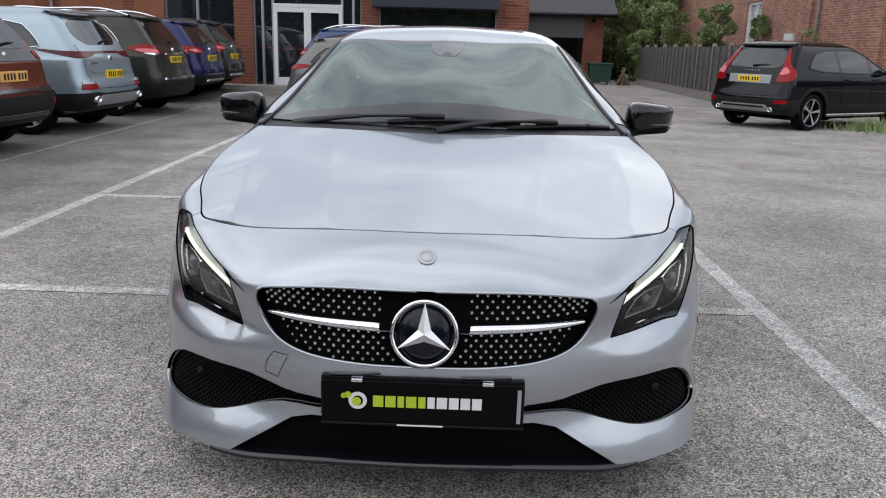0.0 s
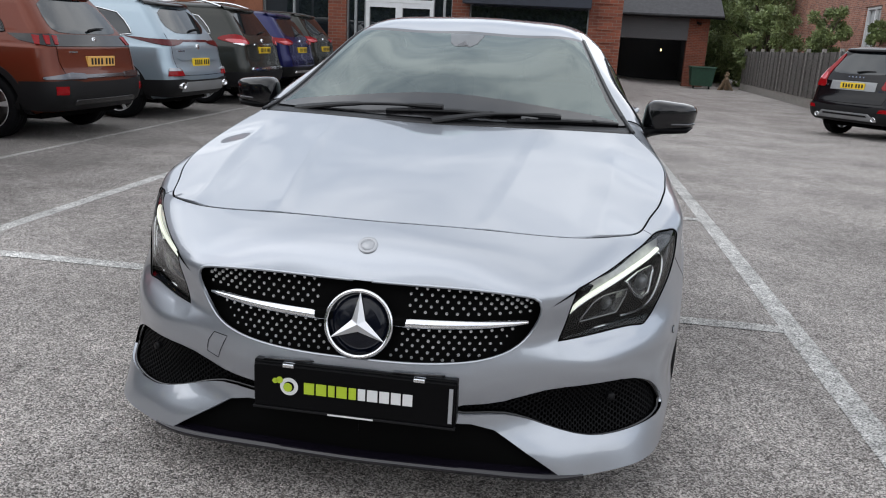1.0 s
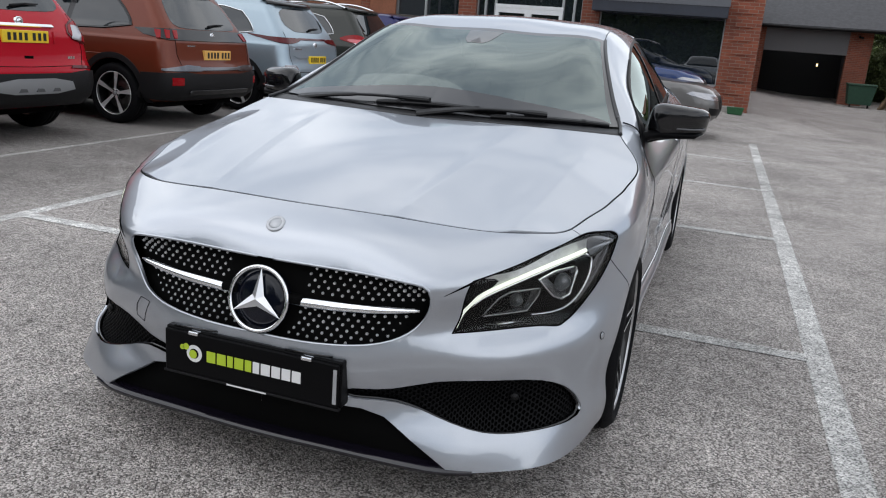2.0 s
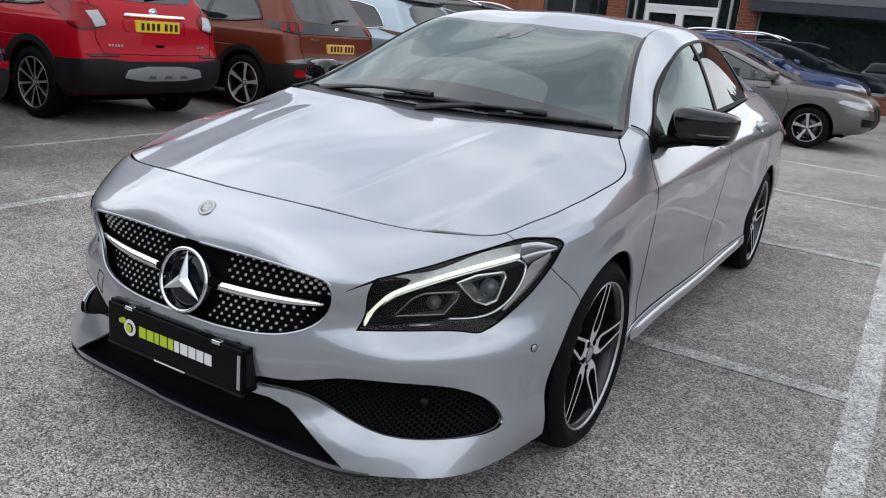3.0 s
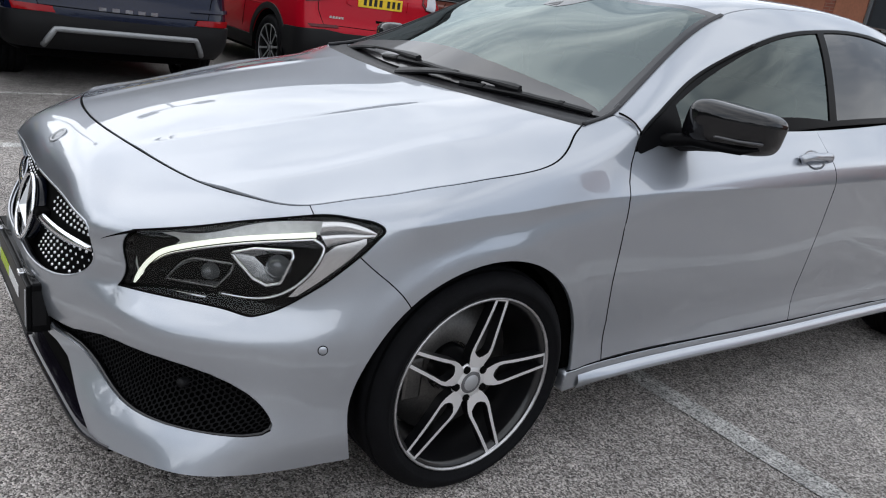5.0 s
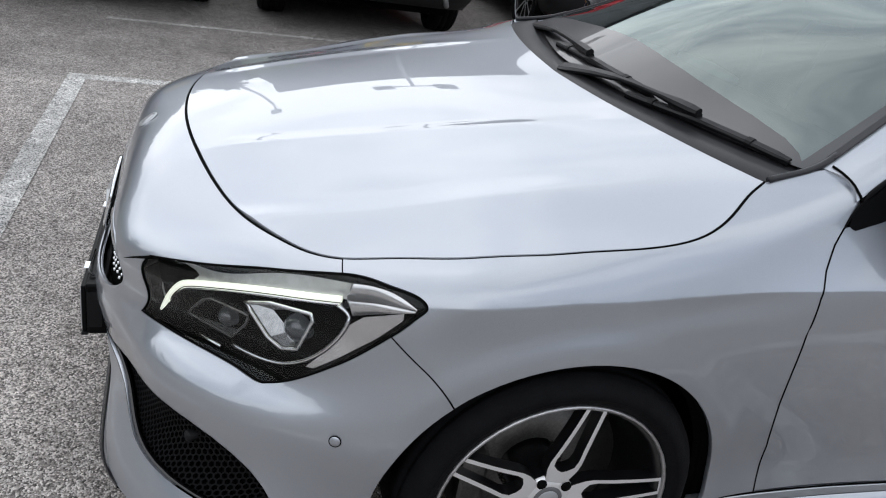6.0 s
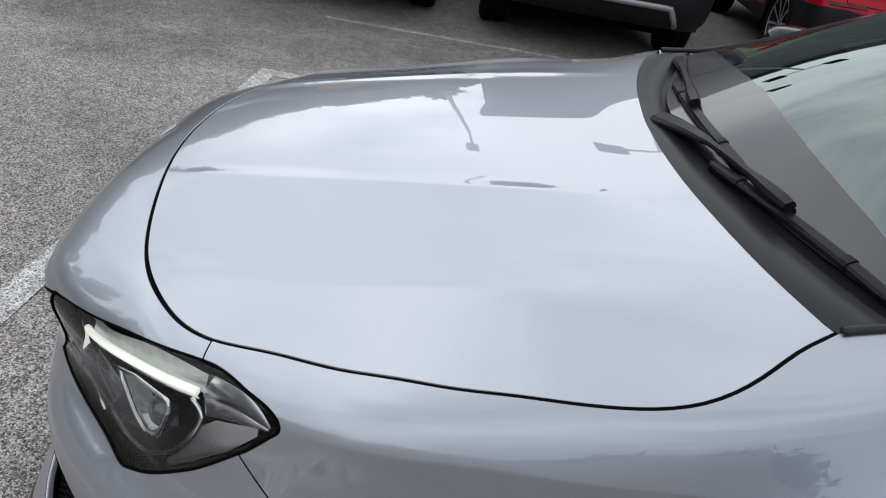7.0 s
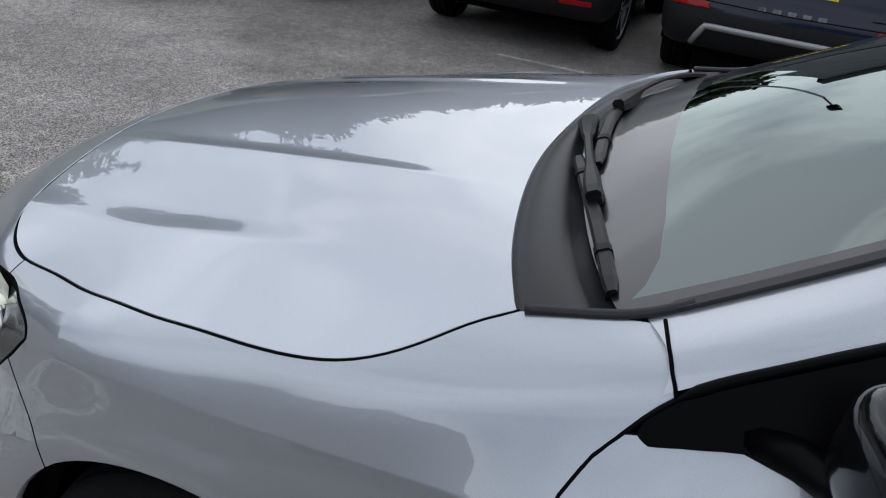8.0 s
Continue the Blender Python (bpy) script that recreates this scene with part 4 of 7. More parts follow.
    panel("outer_reflector", SKIN, near([(.790, .474, .650), (.800, .500, .676), (.826, .560, .698), (.829, .560, .685), (.818, .520, .640), (.800, .462, .588), (.780, .425, .556), (.768, .412, .552), (.786, .448, .600)]), REFLECTOR, lamp, lift=-.014, depth=0, flip=sx)
    part("reflector_bar", *tube(raw([(.592, .235, .514), (.648, .281, .520)]), .0042, 6), CHROME, lamp)

# grille
grille = new("grille")
grille.parent = car
grille["label"] = "black grille with chrome studs, two chrome bars and a round emblem"
panel("backing", SKIN, grille_hole, GAP, grille, lift=-.060, depth=0, both=True)
MESH_BLACK = material("gloss_black_lattice", (0.010, 0.010, 0.011), 0.2, 0, 0.5)


def face_pt(x, z, lift):
    q = on_front([(abs(x), z)])
    v = (SKIN.at(q) + SKIN.normal(q) * lift)[0]
    return Vector((v[0] if x >= 0 else -v[0], v[1], v[2]))


slat_z = [.460 + .0147 * i for i in range(13)]
hole_xz = SKIN.at(smooth_loop(grille_hole[1:-1], 0))[:, [0, 2]]
hole_xz = np.concatenate([hole_xz, (hole_xz * (-1, 1))[::-1]])
studs_v, studs_f = [], []
for r, z in enumerate(slat_z):
    xsl = [x for x in np.linspace(-.455, .455, 61) if inside(np.array([[x, z]]), hole_xz)[0]]
    if len(xsl) > 2:
        part("slat", *ribbon([face_pt(x, z, -.046) for x in xsl[::3] + xsl[-1:]], .009, (0, -.5, 1)), MESH_BLACK, grille)
    if abs(z - .551) < .010:
        continue
    cols_n = 17
    for i in range(-cols_n, cols_n + 1):
        x = (i + .5 * (r % 2)) * .0275
        if x * x + (z - .535) ** 2 < .108**2 or not inside(np.array([[x * 1.03, z]]), hole_xz)[0]:
            continue
        if abs(z - .551) < .017 or (z > .56 and abs(x) < .115):
            continue
        c = face_pt(x, z, -.036)
        kk = len(studs_v)
        rr, dd = .0056, .009
        for j in range(8):
            g = math.pi / 4 * j
            studs_v.append((c.x + rr * math.cos(g), c.y + .002, c.z + rr * math.sin(g)))
        for j in range(8):
            g = math.pi / 4 * j
            studs_v.append((c.x + rr * .55 * math.cos(g), c.y - dd * .5, c.z + rr * .55 * math.sin(g)))
        for j in range(8):
            studs_f.append((kk + j, kk + (j + 1) % 8, kk + 8 + (j + 1) % 8, kk + 8 + j))
        studs_f.append(tuple(kk + 8 + j for j in range(8)))
        studs_v += [(c.x - .002, c.y, c.z - .002), (c.x + .002, c.y, c.z - .002), (c.x + .002, c.y + .012, c.z), (c.x - .002, c.y + .012, c.z)]
        studs_f.append(tuple(kk + 16 + j for j in range(4)))
tagged(part("studs", studs_v, studs_f, material("stud_chrome", (0.80, 0.80, 0.82), 0.38, 0.8), grille, smooth=False), kind="stuff")
for sx in (1, -1):
    V, F = [], []
    n = 16
    for i in range(n + 1):
        t = i / n
        x = .088 + (.432 - .088) * t
        hh = .0125 * (1 - .65 * t**3) * min(1, .5 + 6 * t)
        c = face_pt(x, .545 + .012 * t, -.014 - .004 * t)
        for dz, dy in ((1.0, .004), (.55, -.006), (-.7, -.007), (-1.0, .004)):
            V.append((c.x * sx, c.y + dy, c.z + hh * dz))
    for i in range(n):
        for j in range(3):
            F.append((4 * i + j, 4 * i + j + 1, 4 * i + 5 + j, 4 * i + 4 + j)[::-sx])
    F.append(tuple(4 * n + j for j in range(4)))
    part("chrome_bar", V, F, CHROME, grille)
    boxed("bar_mount", ((.07 if sx > 0 else -.12), (.12 if sx > 0 else -.07), .036, .07, .536, .558), GAP, grille, bevel=.006)
em = pose(0, .030, .536, -12, 0, 0) @ pose(0, 0, 0, 0, 0, -90)
STAR_SILVER = material("satin_emblem", (0.78, 0.79, 0.81), 0.38, 1.0)
emblem = new("emblem")
emblem.parent = grille
emblem["label"] = "chrome ring emblem on a dark disc"
part("disc", *moved(revolve([(.0, -.002), (.05, -.004), (.082, -.010), (.082, -.03)], 40), em), material("emblem_navy", (.003, .004, .009), .12, 0, .15, spec=.3), emblem)
ringp = [em @ Vector((.0, .0845 * math.cos(2 * math.pi * i / 48), .0845 * math.sin(2 * math.pi * i / 48))) for i in range(48)]
part("ring", *tube(ringp, .0062, 8, True), CHROME, emblem)
for i in range(3):
    a = math.pi / 2 + 2 * math.pi * i / 3
    V = [em @ Vector((.016, 0, 0))]
    for r, off in ((.082, 0), (.020, radians(60)), (.020, radians(-60))):
        V.append(em @ Vector((.003, r * math.cos(a + off), r * math.sin(a + off))))
    part("arm", V, [(0, 2, 1), (0, 1, 3)], STAR_SILVER, emblem, smooth=False)
badge = new("bonnet_badge")
badge.parent = car
bq = SKIN.find([(0, .105, .727)])
bn = SKIN.normal(bq)[0]
bmx = Matrix.Translation(SKIN.at(bq)[0]) @ Vector((0, bn[1], bn[2])).to_track_quat("X", "Z").to_matrix().to_4x4()
part("badge_disc", *moved(revolve([(.0, .0035), (.017, .003), (.0175, .0015)], 28), bmx), SILVER_PLASTIC, badge)
part("badge_ring", *moved(revolve([(.0175, .002), (.0185, .0028), (.0245, .0028), (.026, .0)], 32), bmx), SILVER_PLASTIC, badge)

rim_g = densify(grille_hole[1:-1], .02, closed=False)
for sx in (1, -1):
    part("grille_edge", *tube([tuple(v) for v in (SKIN.at(rim_g) - SKIN.normal(rim_g) * .003) * (sx, 1, 1)], .0042, 6), SILVER, grille)

# side intakes with honeycomb
HONEY = material("honeycomb_plastic", (0.003, 0.003, 0.0035), 0.6, spec=0.12)
for sx in (1, -1):
    intake = new("side_intake")
    intake.parent = car
    panel("backing", SKIN, vent_hole, GAP, intake, lift=-.055, depth=-.056, flip=sx)
    hf = []
    a = .0072
    lo, hi = vent_hole.min(0), vent_hole.max(0)
    cells = []
    for i in range(int((hi[0] - lo[0]) / (a * 1.5)) + 1):
        for j in range(int((hi[1] - lo[1]) / (a * .8660 * 2)) + 2):
            cells.append((lo[0] + i * a * 1.5, lo[1] + (j + .5 * (i % 2)) * a * 1.732))
    cells = np.array(cells)
    cells = cells[inside(cells, vent_hole)]
    pts = []
    for c in cells:
        for rad in (a, a * .74):
            for g in range(6):
                pts.append((c[0] + rad * math.cos(math.pi / 3 * g), c[1] + rad * math.sin(math.pi / 3 * g)))
    pts = np.array(pts)
    P, N = SKIN.at(pts), SKIN.normal(pts)
    V = P - N * .020
    B = P - N * .028
    for ci in range(len(cells)):
        o = ci * 12
        for g in range(6):
            h2 = (g + 1) % 6
            hf.append((o + g, o + h2, o + 6 + h2, o + 6 + g)[::sx])
            hf.append((o + 6 + g, o + 6 + h2, len(V) + o + 6 + h2, len(V) + o + 6 + g)[::sx])
    V = np.concatenate([V, B]) * (sx, 1, 1)
    part("honeycomb", V, hf, HONEY, intake, smooth=False)
    sp = lamp_pt((.655, .235, .325), -.012, sx)
    part("parking_sensor", *moved(revolve([(.0, .006), (.010, .005), (.012, .0), (.012, -.02)], 20), Matrix.Translation(sp) @ Vector((.35 * sx, -.9, 0)).to_track_quat("X", "Z").to_matrix().to_4x4()), BLACK_PLASTIC, intake)
    frame_p = [Vector(v) * 1 for v in (SKIN.at(densify(vent_hole, .02)) - SKIN.normal(densify(vent_hole, .02)) * .012) * (sx, 1, 1)]
    part("intake_frame", *tube(frame_p, .006, 6, True), BLACK_GLOSS, intake)
    q = near([(.834, .474, .452)])
    m = Matrix.Translation(SKIN.at(q)[0] * (sx, 1, 1)) @ Vector(SKIN.normal(q)[0] * (sx, 1, 1)).to_track_quat("X", "Z").to_matrix().to_4x4()
    part("flank_sensor", *moved(revolve([(.0, .002), (.0085, .002), (.0095, .001)], 20), m), SILVER, car)
    part("sensor_ring", *moved(revolve([(.0095, .0006), (.0112, .0012), (.0115, .0)], 20), m), GAP, car)

# lower lip and centre intake
LIP = material("gloss_dark_lip", (0.006, 0.005, 0.009), 0.14, 0, 0.35)
V, F = [], []
n = 44
for i in range(n + 1):
    x = -.60 + 1.2 * i / n
    q = SKIN.find([(abs(x), .1, .152)], (1, .02, 1))
    y = SKIN.at(q)[0][1]
    fade = min(1, (0.62 - abs(x)) / .12)
    lift = .0
    for dy, z in ((.10, .166), (.02 - .014 * fade, .163), (-.010 * fade, .157), (-.008 * fade, .146), (.05, .140), (.16, .145)):
        V.append((x * (1 if dy < .1 else .95), y + dy, z + lift))
k = 6
for i in range(n):
    for j in range(k - 1):
        F.append((k * i + j, k * i + j + 1, k * i + k + j + 1, k * i + k + j))
part("front_lip", V, F, LIP, car, "gloss dark front splitter lip")

# dealer plate
plate = thing("show_plate", "black dealer show plate with green and white print on the bumper", "number plate", m=pose(0, .012, 0))
PLATE_BLACK = material("plate_black", (0.003, 0.003, 0.0035), 0.3, 0, 0, spec=0.08)
LIME = material("lime_print", (0.42, 0.55, 0.03), 0.4)
WHITE_PRINT = material("white_print", (0.72, 0.72, 0.72), 0.4)
boxed("board", (-.262, .262, -.024, -.012, .300, .418), PLATE_BLACK, plate, bevel=.003)
boxed("holder", (-.266, .266, -.014, .030, .296, .424), PLATE_BLACK, plate, bevel=.005)
boxed("holder_lip", (-.266, .266, -.026, -.012, .293, .300), BLACK_PLASTIC, plate, bevel=.002)
for xc in (-.17, .17):
    boxed("clip", (xc - .015, xc + .015, -.028, -.012, .414, .424), CHROME, plate, bevel=.002)
    part("retainer", *tube([(xc - .07, -.012, .426), (xc + .05, -.012, .432), (xc + .06, .0, .428)], .003, 6), BLACK_GLOSS, plate)
boxed("maker_line", (-.065, .055, -.0275, -.0262, .2945, .2985), WHITE_PRINT, plate)
for sx in (1, -1):
    boxed("end_strip", ((.2625 if sx > 0 else -.2665), (.2665 if sx > 0 else -.2625), -.012, .018, .315, .405), BLACK_PLASTIC, plate)
boxed("face_strip", (.247, .257, -.0262, -.0242, .312, .406), SILVER_PLASTIC, plate)
cz = .362
for xx, zz, rad, mt in ((-.168, cz, .024, WHITE_PRINT), (-.168, cz, .014, PLATE_BLACK), (-.171, cz - .002, .012, LIME), (-.193, cz + .016, .009, LIME), (-.205, cz + .013, .007, LIME)):
    part("logo_disc", *moved(revolve([(.0, .0), (rad, .0), (rad, -.002)], 24), pose(xx, -.0245 - .0008 * (1 + (rad < .02) + (rad < .013)), zz, 0, 0, -90)), mt, plate, smooth=False)
x = -.128
for i in range(10):
    wdt = (.032, .032, .022, .032, .024, .024, .032, .030, .030, .030)[i]
    boxed("letter_bar", (x, x + wdt - .005, -.0262, -.0245, cz - .0155, cz + .0155), LIME if i < 5 else WHITE_PRINT, plate)
    x += wdt

# cowl, wipers, screen border
COWL = material("cowl_plastic", (0.013, 0.013, 0.0145), 0.40, bump=0.05, bump_scale=500, spec=0.3)
WIPER = material("wiper_satin_black", (0.005, 0.005, 0.006), 0.36, bump=0.04, bump_scale=600, spec=0.24)
FRIT = material("glass_border_grey", (0.007, 0.0065, 0.0075), 0.3, 0, 0.6, coat_ior=1.6, coat_rough=0.005)
SENSOR_GREY = material("sensor_cover_dark", (0.030, 0.033, 0.034), 0.25, 0, 0.6)
MOULD = material("screen_moulding", (0.022, 0.022, 0.025), 0.35, spec=0.3)
hb = np.array([(.728, 1.240), (.62, 1.197), (.50, 1.163), (.34, 1.131), (.17, 1.113), (0, 1.107)])
hb = np.concatenate([hb, (hb * (-1, 1))[::-1][1:]])
hb = smooth_path([(*p, 0) for p in hb], 48)[:, :2]
wsw = np.concatenate([np.stack([np.full(24, Q[0] + .015), np.linspace(.372, .88, 24)], 1)])
we = TOP.at(wsw)
we = np.concatenate([we, (we * (-1, 1, 1))[::-1]])
V, F = [], []
for i in range(48):
    z0 = HOOD.height(np.array([hb[i]]))[0]
    a, c = Vector((hb[i][0], hb[i][1] - .03, z0 - .022)), Vector(we[i])
    for t, dz in ((0, -.006), (.16, -.004), (.20, .003), (.45, .004), (.70, .002), (.74, -.006), (1.02, -.008)):
        p = a.lerp(c, t)
        V.append((p.x, p.y, p.z + dz))
for i in range(47):
    for j in range(6):
        F.append((7 * i + j, 7 * i + j + 1, 7 * i + 8 + j, 7 * i + 7 + j))
part("cowl_panel", V, F, COWL, car)
panel("glass_border", TOP, strip(Q[0], Q[2] + .01, .384, .88), FRIT, car, both=True, depth=0, lift=.0004, holes=[np.minimum(GLASS_EDGE, (9, .8799))])
pair("screen_moulding", TOP, strip(Q[0] + .055, Q[2] + .02, .376, .386), MOULD, car, depth=.01, lift=.006)
for sx in (1, -1):
    part("moulding_end", *tube(smooth_path([(sx * .690, 1.414, .990), (sx * .7035, 1.3785, .9735), (sx * .7140, 1.338, .9605), (sx * .7220, 1.288, .950), (sx * .729, 1.246, .942)], 16), .0068, 8), MOULD, car)
# thick rubber seal that runs up from the shut line and along the pillar
for sx in (1, -1):
    q_low, q_up = door_cut[-2:], np.array([(Q[0] + .045, .281), (Q[0] + .12, .281), (Q[1], .279), (Q[1] * .5 + Q[2] * .5, .271), (Q[2], .264)])
    run = np.concatenate([SKIN.at(q_low) - SKIN.normal(q_low) * .002, TOP.at(q_up) + TOP.normal(q_up) * .001]) * (sx, 1, 1)
    part("window_seal", *tube(smooth_path([tuple(p) for p in run], 40), [.003] * 6 + [.0062] * 34, 8), TRIM_BLACK, car)
panel("sensor_housing", TOP, np.array([(Q[2] - .185, .846), (Q[2] - .15, .822), (Q[2] - .07, .806), (Q[2] - .035, .800), (Q[2] - .035, .88), (Q[2] - .185, .88)]), SENSOR_GREY, car, both=True, depth=0, lift=.0014)
panel("camera_window", TOP, np.array([(Q[2] - .175, .856), (Q[2] - .128, .879), (Q[2] - .175, .879)]), GREY_PLASTIC, car, both=True, depth=0, lift=.0022)


def bar(path, widths, heights, up):
    """A bar of chamfered section along a path, with its own width and height at each place."""
    P, k = [Vector(p) for p in path], len(path)
    V = []
    for i, p in enumerate(P):
        d = (P[min(i + 1, k - 1)] - P[max(i - 1, 0)]).normalized()
        s = d.cross(up).normalized()
        u = s.cross(d)
        w, h = widths[i] / 2, heights[i] / 2
        V += [p + s * a * w + u * b * h for a, b in ((-1, -1), (1, -1), (1, .2), (.6, 1), (-.6, 1), (-1, .2))]
    F = [(6 * i + j, 6 * i + (j + 1) % 6, 6 * i + 6 + (j + 1) % 6, 6 * i + 6 + j) for i in range(k - 1) for j in range(6)]
    return V, F + [tuple(range(6))[::-1], tuple(range(6 * k - 6, 6 * k))]


def screen_pt(x, y, lift):
    q = TOP.find([(abs(x), y, 1.0)], (1, 1, 0))
    v = (TOP.at(q) + TOP.normal(q) * lift)[0]
    return Vector((v[0] if x >= 0 else -v[0], v[1], v[2]))


for path, arm in (
    (((.672, 1.352, .008), (.53, 1.302, .008), (.39, 1.252, .008), (.255, 1.206, .008)), ((-.02, 1.150, .004), (.16, 1.199, .018), (.45, 1.279, .022))),
    (((.305, 1.246, .008), (.15, 1.222, .008), (-.04, 1.211, .008), (-.21, 1.216, .008)), ((-.60, 1.297, .004), (-.38, 1.262, .018), (.01, 1.217, .022))),
):
    path, arm = [screen_pt(*p) for p in path], [screen_pt(*p) for p in arm]
    wip = new("wiper")
    wip.parent = car
    wip.location = (0, -.023, -.011)
    P = smooth_path(path, 16)
    up = Vector((0, -.42, .91))
    part("blade", *bar(P, [.013] + [.020] * 14 + [.014], [.006] + [.009] * 6 + [.012, .012] + [.009] * 6 + [.006], up), WIPER, wip, smooth=False)
    part("blade_rubber", *bar([Vector(p) - up * .008 + Vector((0, -.005, 0)) for p in P], [.009] * 16, [.009] * 16, up), RUBBER, wip, smooth=False)
    for i in (3, 12):
        part("blade_clip", *bar([Vector(p) + up * .001 for p in smooth_path(P[i:i + 2], 3)[:2]], [.023, .023], [.011, .011], up), BLACK_PLASTIC, wip, smooth=False)
    A = smooth_path(arm, 24)
    part("arm", *bar(A, [.036, .040, .039, .037, .035, .032, .030, .028, .026, .024, .022, .0135, .013, .013, .013, .013, .0135, .014, .016, .020, .024, .026, .026, .022], [.012] * 4 + [.011] * 4 + [.010] * 3 + [.008] * 7 + [.010, .012, .014, .015, .015, .012], up), WIPER, wip, "satin black tapered wiper arm", smooth=False)
    part("joint", *bar([Vector(p) - up * .010 for p in A[-5:]], [.018, .024, .026, .026, .020], [.012, .016, .018, .018, .014], up), BLACK_PLASTIC, wip, smooth=False)

# mirrors, handles, skirts
INDICATOR = material("smoked_indicator_lens", (0.045, 0.045, 0.05), 0.15, 0, 0.5)
for sx in (1, -1):
    mir = new("door_mirror")
    mir.parent = car
    mir["label"] = "gloss black door mirror with slim indicator"
    bm = bmesh.new()
    bmesh.ops.create_uvsphere(bm, u_segments=40, v_segments=24, radius=1)
    for v in bm.verts:
        x, y, z = v.co
        x, y, z = (math.copysign(abs(c) ** e, c) for c, e in ((x, .46), (y, .62), (z, .50)))
        top = 1 - (.09 * (x + 1) if z > 0 else .04 * (x + 1))
        yy = y * .095 if y < 0 else y * .045
        v.co = (sx * (.905 + x * .112 + .01 * z), 1.665 + yy * (1 - .25 * x * x) + .05 * x, .981 + z * .069 * top - .005 * x)
    if sx < 0:
        bmesh.ops.reverse_faces(bm, faces=bm.faces)
    part_bm("housing", bm, BLACK_GLOSS, mir, smooth=True)
    part("indicator", *tube([(sx * .845, 1.572, .955), (sx * .905, 1.576, .955), (sx * .965, 1.600, .955), (sx * 1.006, 1.648, .957)], .0045, 8), INDICATOR, mir)
    part("lower_trim", *tube([(sx * .775, 1.500, .912), (sx * .80, 1.545, .920), (sx * .84, 1.575, .927), (sx * .905, 1.582, .927), (sx * .97, 1.610, .929), (sx * 1.000, 1.648, .940)], [.020, .020, .016, .012, .010, .003], 10), TRIM_BLACK, mir)
    part("arm", *tube([(sx * .770, 1.57, .908), (sx * .82, 1.62, .916), (sx * .87, 1.645, .93)], [.030, .022, .026], 12), BLACK_PLASTIC, mir)
    for yh in (2.215, 3.085):
        q = near([(.86, yh, .876 if yh < 3 else .886)])
        c, nn = SKIN.at(q)[0], SKIN.normal(q)[0]
        hnd = new("door_handle")
        hnd.parent = car
        part("cup", *moved(revolve([(.0, -.004), (.030, -.002), (.036, .0015)], 24), Matrix.Translation(c * (sx, 1, 1)) @ Vector(nn * (sx, 1, 1)).to_track_quat("X", "Z").to_matrix().to_4x4() @ Matrix.Diagonal((1, 1.45, .95, 1))), material("handle_cup_silver", (.40, .41, .43), .3, .75, 1.0), hnd)
        o = Vector(nn * (sx, 1, 1))
        cc = Vector(c * (sx, 1, 1))
        pth = [cc + Vector((0, dy, 0)) + o * l for dy, l in ((-.088, .002), (-.072, .016), (0, .022), (.072, .016), (.088, .002))]
        part("pull", *tube(smooth_path(pth, 20), .0135, 10), SILVER, hnd)
    V, F = [], []
    ysk = np.linspace(1.29, 3.22, 30)
    for i, yv in enumerate(ysk):
        q = on_side([(yv, .24)])
        xk = SKIN.at(q)[0][0]
        tp = min(1, (i + .5) / 2, (29.5 - i) / 2)
        for dx, z in ((.004, .252), (.006 + .018 * tp, .238), (.006 + .020 * tp, .226), (.002, .206)):
            V.append((sx * (xk + dx), yv, z + .004 * (yv - 1.3)))
    for i in range(29):
        for j in range(3):
            F.append((4 * i + j, 4 * i + j + 1, 4 * i + 5 + j, 4 * i + 4 + j)[::sx])
    part("skirt_blade", V, F, SILVER, car)
    tl = on_side([(4.28, .88), (4.42, .90), (4.45, .74), (4.25, .76)])
    panel("tail_lamp", SKIN, tl, RED_LENS, car, lift=.004, flip=sx)
tow = on_front([(.362, .455), (.405, .458), (.425, .43), (.432, .395), (.395, .385)])
tw = [Vector(v * (-1, 1, 1)) for v in SKIN.at(densify(tow, .012)) + SKIN.normal(densify(tow, .012)) * .0003]
part("tow_cover_seam", *tube(tw, .0009, 4, True), GAP, car)

# cabin
CLOTH = material("seat_cloth_black", (0.03, 0.03, 0.032), 0.8, noise_scale=40, vary=0.3)
boxed("cabin_floor", (-.70, .70, 1.35, 3.6, .30, .34), DARK_INTERIOR, car)
V, F = [], []
for i in range(25):
    x = -.66 + 1.32 * i / 24
    bend = .10 * (x / .66) ** 2
    for y, z in ((1.17, .915), (1.36, .935), (1.60, .945), (1.72, .925), (1.74, .80), (1.70, .55)):
        V.append((x, y + bend, z + .01 * math.cos(x * 5)))
for i in range(24):
    for j in range(5):
        F.append((6 * i + j, 6 * i + j + 1, 6 * i + 7 + j, 6 * i + 6 + j))
part("dashboard", V, F, GREY_PLASTIC, car)
for xs_ in (-.36, .36):
    for y0 in (2.15, 2.95):
        seat = new("seat")
        seat.parent = car
        boxed("cushion", (xs_ - .25, xs_ + .25, y0 - .35, y0 + .15, .38, .55), CLOTH, seat, bevel=.05)
        bm = bmesh.new()
        box(bm, -.24, .24, -.06, .06, 0, .58, .05)
        bmesh.ops.transform(bm, matrix=pose(xs_, y0 + .16, .5, -16, 0, 0), verts=bm.verts)
        part_bm("backrest", bm, CLOTH, seat, smooth=True)
        boxed("headrest", (xs_ - .13, xs_ + .13, y0 + .29, y0 + .38, 1.05, 1.20), CLOTH, seat, bevel=.04)
boxed("rear_bulkhead", (-.62, .62, 3.52, 3.56, .4, 1.17), DARK_INTERIOR, car)
wheel_m = pose(-.36, 1.80, .92, 65, 0, 0)
